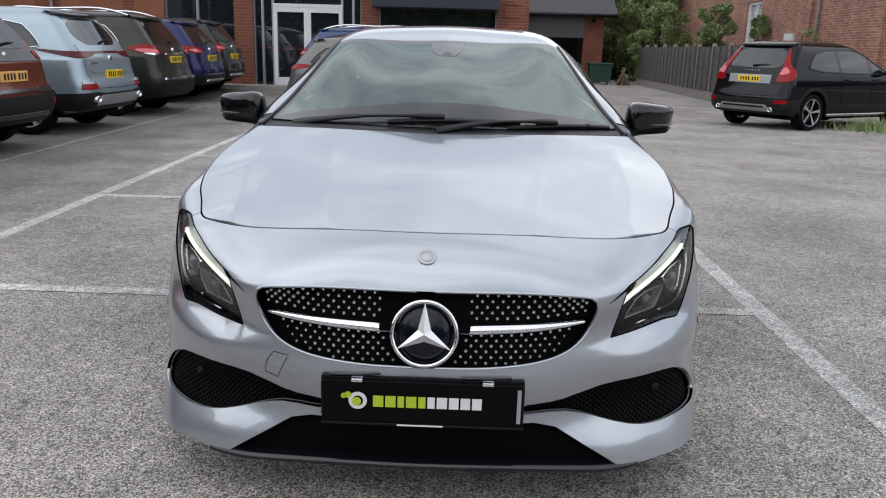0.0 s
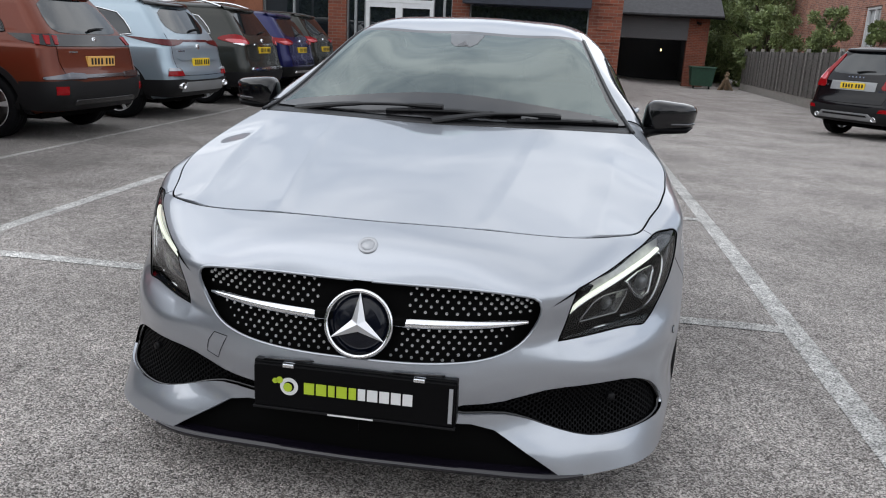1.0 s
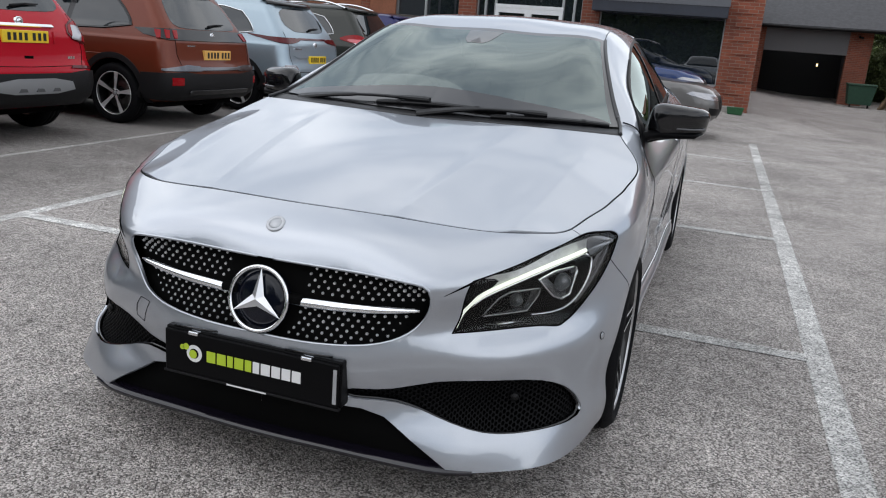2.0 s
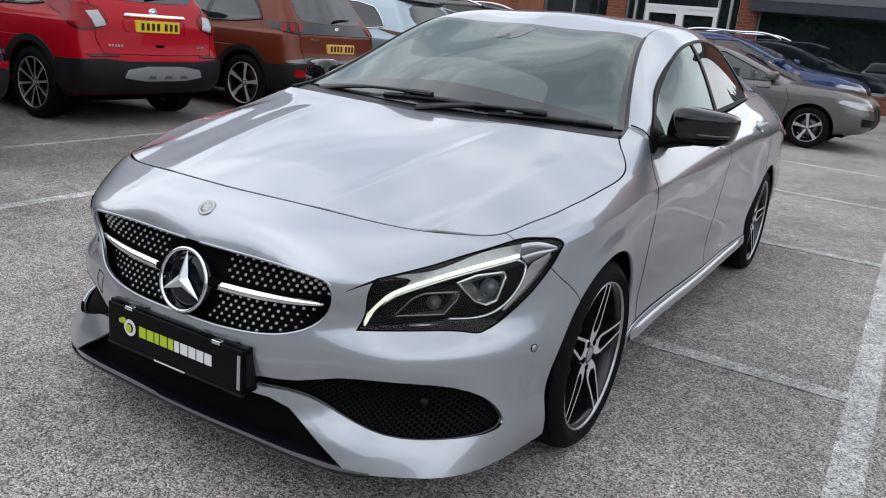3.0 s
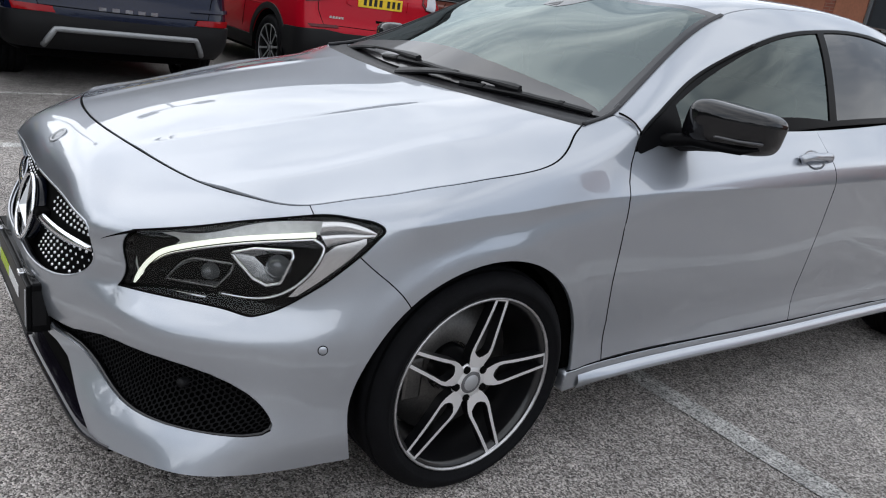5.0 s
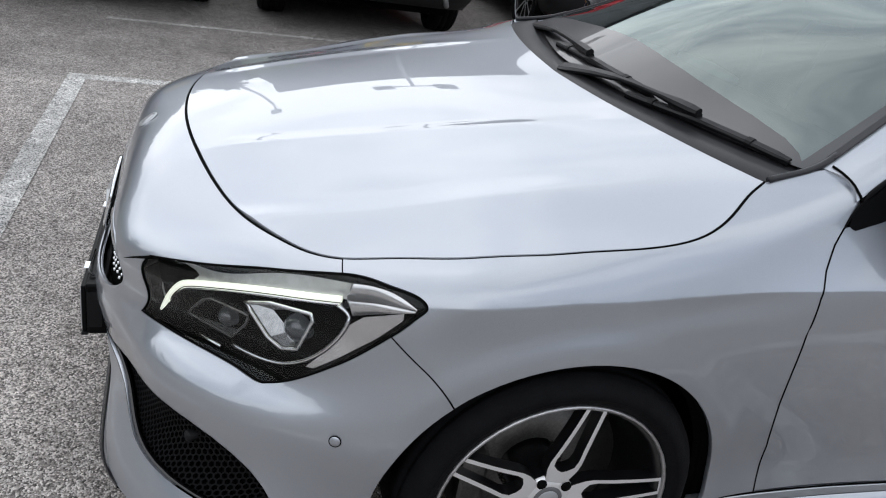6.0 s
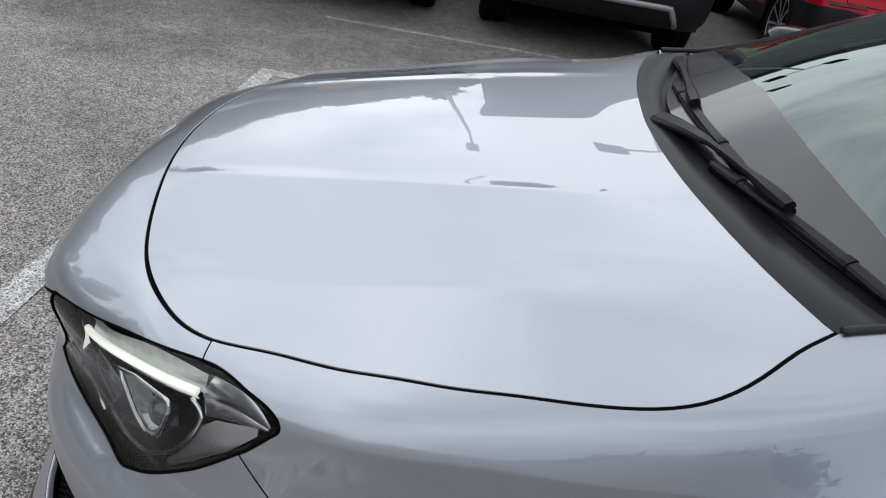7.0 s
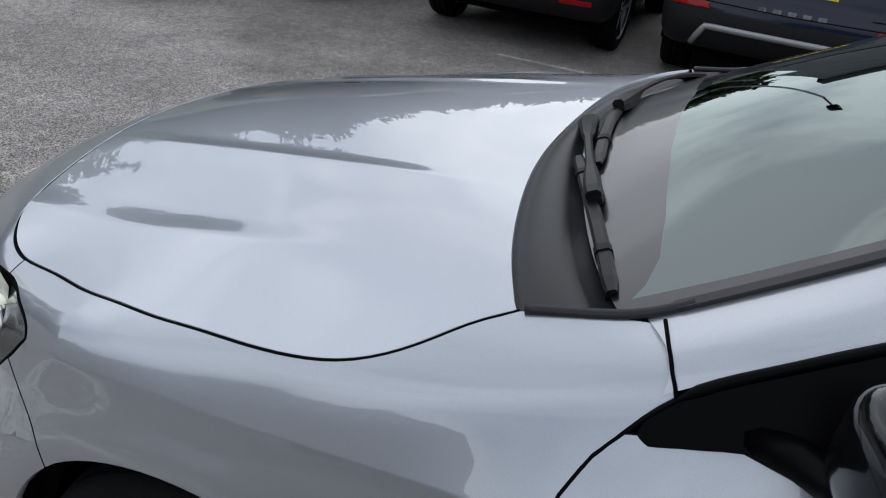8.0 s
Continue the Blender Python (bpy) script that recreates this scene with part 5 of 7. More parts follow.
part("steering_wheel", *tube([wheel_m @ Vector((.185 * math.cos(2 * math.pi * i / 36), .185 * math.sin(2 * math.pi * i / 36), 0)) for i in range(36)], .015, 8, True), BLACK_PLASTIC, car)
part("steering_spoke", *tube([wheel_m @ Vector((-.18, 0, 0)), wheel_m @ Vector((0, -.02, -.02)), wheel_m @ Vector((.18, 0, 0))], [.016, .05, .016], 8), SILVER_PLASTIC, car)
panel("roof_lining", TOP, strip(Q[2], Q[6], .27, .88), DARK_INTERIOR, car, both=True, depth=0, lift=-.03, step=.08)
boxed("rear_mirror", (-.11, .11, 1.86, 1.89, 1.15, 1.22), BLACK_PLASTIC, car, bevel=.02)


def ground_z(x, y):
    """The yard rises a little to the showroom and falls to the garage."""
    a = min(1.0, max(0.0, x / 5))
    a = a * a * (3 - 2 * a)
    left = 0.033 * min(6.0, max(0.0, y - 12))
    right = -0.012 * min(20.0, max(0.0, y - 4))
    return left * (1 - a) + right * a


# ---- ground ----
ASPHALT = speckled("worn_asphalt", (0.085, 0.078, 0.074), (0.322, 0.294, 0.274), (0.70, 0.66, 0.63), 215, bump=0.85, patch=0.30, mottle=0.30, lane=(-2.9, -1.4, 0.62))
LINE_PAINT = speckled("worn_line_paint", (0.13, 0.13, 0.126), (0.56, 0.55, 0.53), (0.82, 0.81, 0.79), 215, 0.85, 0.7, 0.40, mottle=0.40)
xs = np.concatenate([[-400, -150, -60, -30], np.arange(-20, 21, 1.0), [30, 60, 150, 400]])
ys = np.concatenate([[-400, -150, -60, -30], np.arange(-16, 41, 1.0), [50, 60, 150, 400]])
gv = [(x, y, ground_z(x, y)) for x in xs for y in ys]
gf = [(i * len(ys) + j, (i + 1) * len(ys) + j, (i + 1) * len(ys) + j + 1, i * len(ys) + j + 1) for i in range(len(xs) - 1) for j in range(len(ys) - 1)]
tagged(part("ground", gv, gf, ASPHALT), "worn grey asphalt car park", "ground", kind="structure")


FAINT_PAINT = speckled("faded_line_paint", (0.09, 0.088, 0.085), (0.34, 0.325, 0.305), (0.66, 0.64, 0.61), 215, 0.85, 0.7, 0.45, mottle=0.40)


def line(x0, y0, x1, y1, width=0.1, paint=LINE_PAINT):
    d = Vector((x1 - x0, y1 - y0, 0))
    n = max(1, int(d.length / 0.5))
    s = Vector((-d.y, d.x, 0)).normalized() * width / 2
    V = []
    for i in range(n + 1):
        p = Vector((x0, y0, 0)) + d * i / n
        for q in (p - s, p + s):
            V.append((q.x, q.y, ground_z(q.x, q.y) + (0.002 if abs(x1 - x0) < abs(y1 - y0) else 0.0035)))
    F = [(2 * i, 2 * i + 2, 2 * i + 3, 2 * i + 1) for i in range(n)]
    return tagged(part("bay_line", V, F, paint, smooth=False), "worn white painted parking bay line", "road marking", "bay lines", "structure")


line(1.63, -0.55, 1.60, 12.0, 0.11)
line(-2.82, -0.5, -3.0, 9.8, 0.10)
line(-2.87, -0.47, 1.68, -0.47)
for yy in (1.92, 4.42, 6.85, 9.3):
    line(-2.9, yy, 1.6, yy)
line(-4.42, -0.5, -4.95, 13.2, 0.07, FAINT_PAINT)


# ---- parked cars ----
class Shell:
    """A parked car's skin: a runs round the plan from the tail's middle (negative: the other side), v up the profile."""

    def __init__(self, rows, bow=.035):
        T = np.array(rows, float)
        d = np.abs(np.diff(T, axis=0))
        v = np.r_[0, np.cumsum(np.hypot(d[:, 0], .45 * d[:, 1] + .45 * d[:, 3] + .3 * d[:, 2]))]
        self.vend = v[-1]
        self.v = np.linspace(0, v[-1], 420)
        k = np.exp(-.5 * (np.arange(-24, 25) / (.020 / (v[-1] / 419))) ** 2)
        k /= k.sum()
        self.tab = []
        for j in range(6):
            f = np.interp(self.v, v, T[:, j])
            pad = np.r_[2 * f[0] - f[24:0:-1], f, 2 * f[-1] - f[-2:-26:-1]]
            self.tab.append(np.convolve(pad, k, "valid"))
        self.tab[0] = np.maximum.accumulate(self.tab[0] + np.linspace(0, 1e-4, 420))
        self.bow, self.mean = bow, T[:, 1].max()

    def row(self, v):
        return [np.interp(v, self.v, f) for f in self.tab]

    def up(self, z):
        return np.interp(z, self.tab[0], self.v)

    def total(self, v):
        z, rear, nose, half, rc, nc = self.row(v)
        return (half - rc) + rc * math.pi / 2 + (nose + rear - rc - nc) + nc * math.pi / 2 + (half - nc)

    def extra(self):
        return None

    def at(self, q):
        q = np.asarray(q, float)
        a, sg = np.abs(q[:, 0]), np.where(q[:, 0] < 0, -1.0, 1.0)
        z, rear, nose, half, rc, nc = self.row(q[:, 1])
        l0 = half - rc
        l1 = l0 + rc * math.pi / 2
        l2 = l1 + nose + rear - rc - nc
        l3 = l2 + nc * math.pi / 2
        t, u = np.clip((a - l0) / rc, 0, math.pi / 2), np.clip((a - l2) / nc, 0, math.pi / 2)
        x = np.where(a < l0, a, l0 + rc * np.sin(t))
        y = -rear + rc * (1 - np.cos(t)) + np.clip(a - l1, 0, l2 - l1)
        x = np.where(a > l2, half - nc * (1 - np.cos(u)), x)
        y = np.where(a > l2, nose - nc + nc * np.sin(u), y)
        x = np.where(a > l3, half - nc - (a - l3), x)
        y = y + .05 * np.clip(x / half, -1, 1) ** 2 * np.clip(1 - (a - l0) / rc, 0, 1)
        x = x * (1 - self.bow * (y / self.mean) ** 2)
        return np.stack([x * sg, y, z], 1)

    def normal(self, q):
        q = np.asarray(q, float)
        e = 3e-3
        a = self.at(q + (e, 0)) - self.at(q - (e, 0))
        b = self.at(np.stack([q[:, 0], np.minimum(q[:, 1] + e, self.vend)], 1)) - self.at(np.stack([q[:, 0], np.maximum(q[:, 1] - e, 0)], 1))
        n = np.cross(a, b)
        return n / np.maximum(np.linalg.norm(n, axis=1), 1e-12)[:, None]

    def round(self, pts, step=.05, closed=True):
        """Places from (a, z)."""
        P = densify(pts, step, closed)
        return np.stack([P[:, 0], self.up(P[:, 1])], 1)

    def side(self, pts, step=.05, closed=True):
        """Places on the flank from (y, z)."""
        P = densify(pts, step, closed)
        v = self.up(P[:, 1])
        z, rear, nose, half, rc, nc = self.row(v)
        return np.stack([half - rc + rc * math.pi / 2 + P[:, 0] + rear - rc, v], 1)


def mirror_x(pts):
    return [(-x, z) for x, z in pts][::-1]


def circle(cy, cz, r, n=32, a0=0, a1=360):
    return [(cy + r * math.cos(radians(a0 + (a1 - a0) * i / n)), cz + r * math.sin(radians(a0 + (a1 - a0) * i / n))) for i in range(n if a1 - a0 == 360 else n + 1)]


PLATE_PRINT = material("plate_print_black", (0.01, 0.01, 0.01), 0.5)
CAR_GLASS = material("dark_car_glass", (0.010, 0.014, 0.016), 0.02, spec=0.9)
CLADDING_BLACK = material("black_body_cladding", (0.008, 0.008, 0.009), 0.55, bump=0.12, bump_scale=300, spec=0.25)


class Dress:
    """Cuts trim, lamps and panes from a shell, under a parked car."""

    def __init__(self, c, shell):
        self.c, self.shell = c, shell

    def cut(self, name, q, mat, lift, parent=None, step=.07):
        area = np.sum(q[:, 0] * np.roll(q[:, 1], -1) - q[:, 1] * np.roll(q[:, 0], -1))
        return panel(name, self.shell, q if area > 0 else q[::-1], mat, parent or self.c, lift=lift, depth=lift + .012, step=step, edge=.03)

    def tail(self, name, pts, mat, lift=.006, smooth=0, step=.07):
        return self.cut(name, self.shell.round(smooth_loop(pts, smooth) if smooth else pts), mat, lift, step=step)

    def tails(self, name, pts, mat, lift=.006, smooth=0):
        for p in (pts, mirror_x(pts)):
            self.tail(name, p, mat, lift, smooth, .05)

    def flank(self, name, pts, mat, lift=.006, smooth=0):
        q = self.shell.side(smooth_loop(pts, smooth) if smooth else pts)
        for p in (q, (q * (-1, 1))[::-1]):
            self.cut(name, p, mat, lift)

    def bead(self, name, q, r, mat, lift=.0, closed=False, both=True):
        P = self.shell.at(q) + self.shell.normal(q) * lift
        for sx in (1, -1) if both else (1,):
            part(name, *tube([tuple(p) for p in P * (sx, 1, 1)], r, 6, closed), mat, self.c)

    def tail_y(self, a, z):
        return float(self.shell.at(self.shell.round([(a, z), (a, z)], closed=False))[0][1])

    def block(self, name, a, z, w, hgt, mat, out=.012, bevel=.003):
        """A small upright block standing proud of the tail."""
        y = self.tail_y(a, z)
        return boxed(name, (a - w / 2, a + w / 2, y - out, y + .02, z - hgt / 2, z + hgt / 2), mat, self.c, bevel=bevel)


SUV_ROWS = [(.27, .34, .30, .12, .22, .34), (.32, .13, .12, .05, .24, .38), (.40, .03, .03, .015, .25, .42), (.52, 0, 0, 0, .25, .42), (.64, .012, .01, 0, .24, .42), (.76, .06, .05, .004, .23, .42), (.88, .085, .15, .012, .22, .42), (.97, .10, .36, .025, .21, .40)]
GLASS_ROWS = [(.615, .115, .72, .045, .20, .38), (.64, .14, 1.10, .06, .20, .36), (.70, .20, 1.36, .09, .19, .34), (.78, .30, 1.66, .14, .18, .30), (.87, .41, 1.99, .20, .17, .28), (.925, .48, 2.22, .25, .17, .28), (.96, .53, 2.42, .31, .17, .28), (.982, .66, 2.60, .39, .17, .26), (.994, .92, 2.74, .54, .15, .20), (1.0, 1.2, 2.82, .78, .06, .06)]


def parked_car(x, y, heading, label, paint, height=1.65, length=4.45, half=0.91, wheel_r=0.345, plate_z=.9, plate_mat=None, rails=False, clad=True, rim_style="star", rim_face=None, spokes=5, bumper_top=.60, window_back=-1.62, quarter=.34, rear_window=None, chrome_trim=False, spoiler=None, rake=1.0, extras=None, size=1.0):
    """A parked car; its own frame looks along +y, base at the ground."""
    h, r = height, length / 2
    low = .975 if h > 1.58 else .93
    rows = [(z * (1 if h > 1.58 else .93), r - a, r - b, half - c, d, e) for z, a, b, c, d, e in SUV_ROWS]
    rows += [(max(f * h, rows[-1][0] + .02), r - .10 - (a - .10) * rake, r - b, half - c, d, e) for f, a, b, c, d, e in GLASS_ROWS]
    S = Shell(rows)
    c = thing("parked_car", label, "car", "parked cars", m=pose(x, y, ground_z(x, y), 0, 0, heading) @ Matrix.Scale(size, 4))
    D = Dress(c, S)
    wf, wr = r - .86, -(r - .86)
    zb = rows[0][0]
    arch_r = wheel_r + .052
    a_low = math.degrees(math.asin((zb - wheel_r) / arch_r))
    low_edge = [np.array([(0.0, 0.0)])]
    for wy in (wr, wf):
        low_edge.append(S.side(circle(wy, wheel_r, arch_r, 26, 180 - a_low, a_low), closed=False))
    vv = np.linspace(0, S.vend, 40)
    edge = np.concatenate(low_edge + [np.stack([S.total(vv), vv], 1), [(0.0, S.vend)]])
    panel("body", S, edge, paint, c, both=True, depth=.03, step=.055, edge=.04)
    boxed("underbody", (-half + .20, half - .20, -r + .36, r - .36, .22, .40), GAP, c)
    # tail
    rw = rear_window or [(.60, .70 * h), (.62, .76 * h), (.53, .905 * h), (0, .915 * h)]
    rw = rw + [(-p, q) for p, q in rw[::-1] if p > 0] + [(-.35, rw[0][1] - .02), (.35, rw[0][1] - .02)]
    D.tail("rear_window", rw, CAR_GLASS, .004, 1)
    zw = rw[0][1]
    part("rear_wiper", *tube([(-.02, D.tail_y(0, zw + .02) - .028, zw + .02), (.16, D.tail_y(.16, zw + .045) - .028, zw + .045), (.33, D.tail_y(.33, zw + .05) - .022, zw + .05)], [.016, .011, .006], 6), BLACK_PLASTIC, c)
    V, F = [], []
    for i in range(17):
        xx = -.62 + 1.24 * i / 16
        y0 = D.tail_y(xx, .955 * h)
        out = .10 * (1 - .5 * (xx / .62) ** 4)
        for dy, z in ((.10, .972 * h), (-.02, .962 * h), (-out, .942 * h), (-out + .01, .928 * h), (.02, .920 * h)):
            V.append((xx, y0 + dy, z))
    for i in range(16):
        for j in range(4):
            F.append((5 * i + j, 5 * i + j + 1, 5 * i + 6 + j, 5 * i + 5 + j)[::-1])
    part("spoiler", V, F, spoiler or paint, c)
    if bumper_top:
        bt = bumper_top
        A1 = float(S.side([(wr - wheel_r - .06, .5), (wr - wheel_r - .06, .5)])[0, 0])
        top = [(0, bt - .02), (.45, bt - .02), (.66, bt), (A1, bt - .02), (A1 + .02, .335), (.6, .33), (0, .33)]
        D.tail("rear_bumper", top + [(-p, q) for p, q in top[::-1] if p > 0], CLADDING_BLACK, .022)
    pz = plate_z
    py = D.tail_y(.2, pz) - .012
    pl = new("number_plate")
    pl.parent = c
    boxed("plate_board", (-.26, .26, py - .008, py + .03, pz - .055, pz + .055), plate_mat or YELLOW_PLATE, pl, bevel=.004)
    for k in range(7):
        xk = -.205 + .062 * k + (.03 if k > 3 else 0)
        boxed("plate_bar", (xk, xk + .034, py - .0105, py - .0085, pz - .034, pz + .034), PLATE_PRINT, pl)
    D.bead("tailgate_seam", S.round([(half - .20, zw - .02), (half - .17, .86 * low), (half - .22, bumper_top + .05 if bumper_top else .55), (.0, bumper_top + .04 if bumper_top else .54)], closed=False), .004, GAP, -.001)
    # flanks
    top_z = .905 * h
    dlo = [(window_back, .665 * h), (window_back + .10, .765 * h), (window_back + quarter, .885 * h), (-.25, top_z), (r - 2.28, .885 * h), (r - 1.72, .74 * h), (r - 1.36, .648 * h), (0, .637 * h)]
    D.flank("window_surround", dlo, BLACK_GLOSS, .003, 1)
    poly = np.array(smooth_loop(dlo, 1))
    cen = poly.mean(0)
    slots = [(-9, -.72), (-.64, .26), (.34, 9)]
    for y0, y1 in slots:
        Q = []
        fine = densify(cen + (poly - cen) * (.975, .93), .02)
        for yv, zv in fine:
            lean = -.35 * (zv - .64 * h) * (.35 if y1 < 5 else .2)
            Q.append((min(max(yv, y0 + lean), y1 + lean), zv))
        Q = np.array(Q)
        keep = np.r_[True, np.linalg.norm(np.diff(Q, axis=0), axis=1) > .004]
        D.flank("side_window", Q[keep], CAR_GLASS, .007)
    D.bead("window_trim", S.side(smooth_loop(dlo, 1)), .009, CHROME if chrome_trim else BLACK_GLOSS, .004, closed=True)
    for pts in ([(.32, .36), (.36, .6), (.33, .632 * h)], [(-.60, .50), (-.62, .6), (-.66, .635 * h)], [(r - 1.25, .40), (r - 1.20, .70), (r - 1.30, .63 * h)]):
        D.bead("door_seam", S.side(pts, .08, False), .004, GAP, .0)
    D.bead("door_crease", S.side([(wr + .1, .80 * low), (0, .79 * low), (wf - .2, .76 * low)], .1, False), .007, paint, -.003)
    for sx in (1, -1):
        for yh in (-.46, .48):
            p = S.at(S.side([(yh, .575 * h), (yh, .575 * h)]))[0] * (sx, 1, 1)
            part("door_handle", *tube([(p[0] - sx * .004, yh - .11, p[2]), (p[0] + sx * .026, yh - .07, p[2] + .004), (p[0] + sx * .028, yh + .06, p[2] + .006), (p[0] - sx * .004, yh + .11, p[2] + .004)], [.010, .015, .015, .010], 8), CHROME if chrome_trim else paint, c)
        p = S.at(S.side([(r - 1.50, .655 * h), (r - 1.50, .655 * h)]))[0] * (sx, 1, 1)
        bm = bmesh.new()
        bmesh.ops.create_uvsphere(bm, u_segments=20, v_segments=12, radius=1)
        for vt in bm.verts:
            e = [math.copysign(abs(k) ** .6, k) for k in vt.co]
            vt.co = (p[0] + sx * (.15 + e[0] * .115), p[1] + (e[1] * .05 if e[1] < 0 else e[1] * .09) - .03 * e[0] * sx * sx, p[2] + .075 + e[2] * .068 * (1 - .15 * e[0]))
        if sx < 0:
            bmesh.ops.reverse_faces(bm, faces=bm.faces)
        part_bm("door_mirror", bm, paint, c, smooth=True)
        part("mirror_arm", *tube([(p[0] - sx * .01, p[1], p[2] - .01), (p[0] + sx * .10, p[1] + .01, p[2] + .02)], [.035, .022], 8), BLACK_PLASTIC, c)
        for wy in (wr, wf):
            V, F = moved(revolve([(arch_r - .003, half - .012), (arch_r + .012, half - .30), (.0, half - .30)], 32), pose(0, wy, wheel_r, 0, 0, 0 if sx > 0 else 180))
            part("wheel_well", V, [f for f in F if min(V[i][2] for i in f) > .26], GAP, c)
            car_wheel(c, pose(sx * (half - .135), wy, wheel_r, 0, 0, 0 if sx > 0 else 180), wheel_r, wheel_r - .10, .225, n=36, style=rim_style, face=rim_face or SILVER_PLASTIC, count=spokes, turn=80 + 17 * (wy > 0))
        if rails:
            part("roof_bar", *tube(smooth_path([(sx * (half - .285), yy, .955 * h + dz) for yy, dz in ((-r + .62, .0), (-r + .80, .055), (-.3, .085), (.25, .075), (.45, .01))], 24), .019, 8), CHROME, c)
    if clad:
        D.flank("sill_cladding", [(wr + arch_r + .01, .285), (wf - arch_r - .01, .285), (wf - arch_r - .01, .43), (wr + arch_r + .01, .43)], CLADDING_BLACK, .012)
        for wy in (wr, wf):
            outer = circle(wy, wheel_r, arch_r + .065, 26, a_low + 2, 178 - a_low) + circle(wy, wheel_r, arch_r + .002, 26, 178 - a_low, a_low + 2)
            D.flank("arch_cladding", outer, CLADDING_BLACK, .014)
    else:
        D.flank("sill_trim", [(wr + arch_r + .04, .275), (wf - arch_r - .04, .275), (wf - arch_r - .04, .315), (wr + arch_r + .04, .315)], CLADDING_BLACK, .010)
    # nose
    A = lambda z: float(S.total(S.up(z)))
    front = lambda pts: [(A(z) - a, z) for a, z in pts]
    for sx in (1, -1):
        q = S.round(front([(.50, .70 * low), (.86, .72 * low), (1.16, .80 * low), (1.02, .845 * low), (.55, .80 * low)]))
        D.cut("headlamp", (q * (sx, 1))[::sx], CLEAR_LENS, .008)
        q = S.round(front([(.45, .42), (.78, .42), (.82, .54), (.50, .52)]))
        D.cut("fog_recess", (q * (sx, 1))[::sx], BLACK_PLASTIC, .006)
        q = S.round(front([(.002, .36), (.40, .36), (.42, .60 * low), (.48, .76 * low), (.002, .77 * low)]))
        D.cut("front_grille", (q * (sx, 1))[::sx], BLACK_PLASTIC, .008)
        q = S.round(front([(.002, .665 * h), (.56, .665 * h), (.62, .70 * h), (.52, .885 * h), (.002, .905 * h)]))
        D.cut("windscreen", (q * (sx, 1))[::sx], CAR_GLASS, .005)
    if extras:
        extras(D, r, h)
    return c


P_RED = material("red_paint", (0.40, 0.003, 0.014), 0.25, 0.1, 0.3, 300, 0.08, spec=0.12)
P_COPPER = material("copper_paint", (0.135, 0.030, 0.014), 0.28, 0.3, 0.4, 300, 0.12, spec=0.2)
P_ICE = material("ice_blue_paint", (0.33, 0.41, 0.47), 0.32, 0.6, 0.5, 300, 0.08)
P_OLIVE = material("dark_olive_paint", (0.028, 0.030, 0.026), 0.25, 0.2, 0.35, 300, 0.1, spec=0.25)
P_BLUE = material("blue_paint", (0.014, 0.016, 0.085), 0.25, 0.3, 0.35, 300, 0.1, spec=0.25)
P_NAVY = material("navy_paint", (0.004, 0.007, 0.024), 0.2, 0.1, 0.35, 300, 0.1, spec=0.25)
P_SLATE = material("slate_blue_paint", (0.022, 0.040, 0.062), 0.25, 0.3, 0.4, 300, 0.1, spec=0.25)
P_BLACK = material("black_paint", (0.003, 0.003, 0.005), 0.12, 0.0, 0.15, 300, 0.1, spec=0.22)
P_GREY = material("grey_paint", (0.135, 0.13, 0.127), 0.30, 0.55, 0.6, 300, 0.1)
P_DEEP_BLUE = material("deep_blue_paint", (0.006, 0.030, 0.125), 0.22, 0.2, 0.6, 300, 0.1)
AMBER_PLATE = material("amber_plate", (0.80, 0.45, 0.12), 0.4, noise_scale=40, vary=0.08)
PINK_LENS = material("pale_red_lens", (0.62, 0.10, 0.12), 0.1, 0, 0.8)
DARK_RED_LENS = material("dark_red_lens", (0.085, 0.003, 0.006), 0.1, 0, 0.25, spec=0.25)
SKID_GREY = material("satin_skid_grey", (0.30, 0.31, 0.32), 0.4, 0.5)
DARK_CHROME = material("dark_chrome", (0.16, 0.16, 0.17), 0.18, 0.9)


def script(D, a, z, n, w=.024, hgt=.022, gap=.008):
    """A row of plain chrome bars."""
    for k in range(n):
        D.block("script_bar", a + (k - (n - 1) / 2) * (w + gap), z, w, hgt, CHROME, .006, 0)


def disc_badge(D, z, r=.045):
    y = D.tail_y(0, z)
    part("maker_badge", *moved(revolve([(.0, .012), (r * .55, .012), (r * .7, .004), (r * .8, .014), (r, .010), (r, -.02)], 24), pose(0, y, z, 0, 0, -90)), CHROME, D.c)


def dress_navy(D, r, h):
    D.tails("tail_lamp", [(.42, 1.00), (.80, .96), (1.16, 1.06), (1.10, 1.12), (.78, 1.07), (.42, 1.05)], DARK_RED_LENS, .012)
    D.tails("reflector", [(.56, .60), (.86, .60), (.88, .65), (.58, .64)], RED_LENS, .03)
    script(D, 0, .66, 5, .056, .028, .044)
    D.tails("bumper_crease", [(.52, .70), (.95, .71), (.95, .74), (.60, .725)], P_NAVY, .02)
    D.bead("skid_frame", D.shell.round([(-.64, .37), (-.56, .49), (.56, .49), (.64, .37)], closed=False), .024, SKID_GREY, .03, both=False)


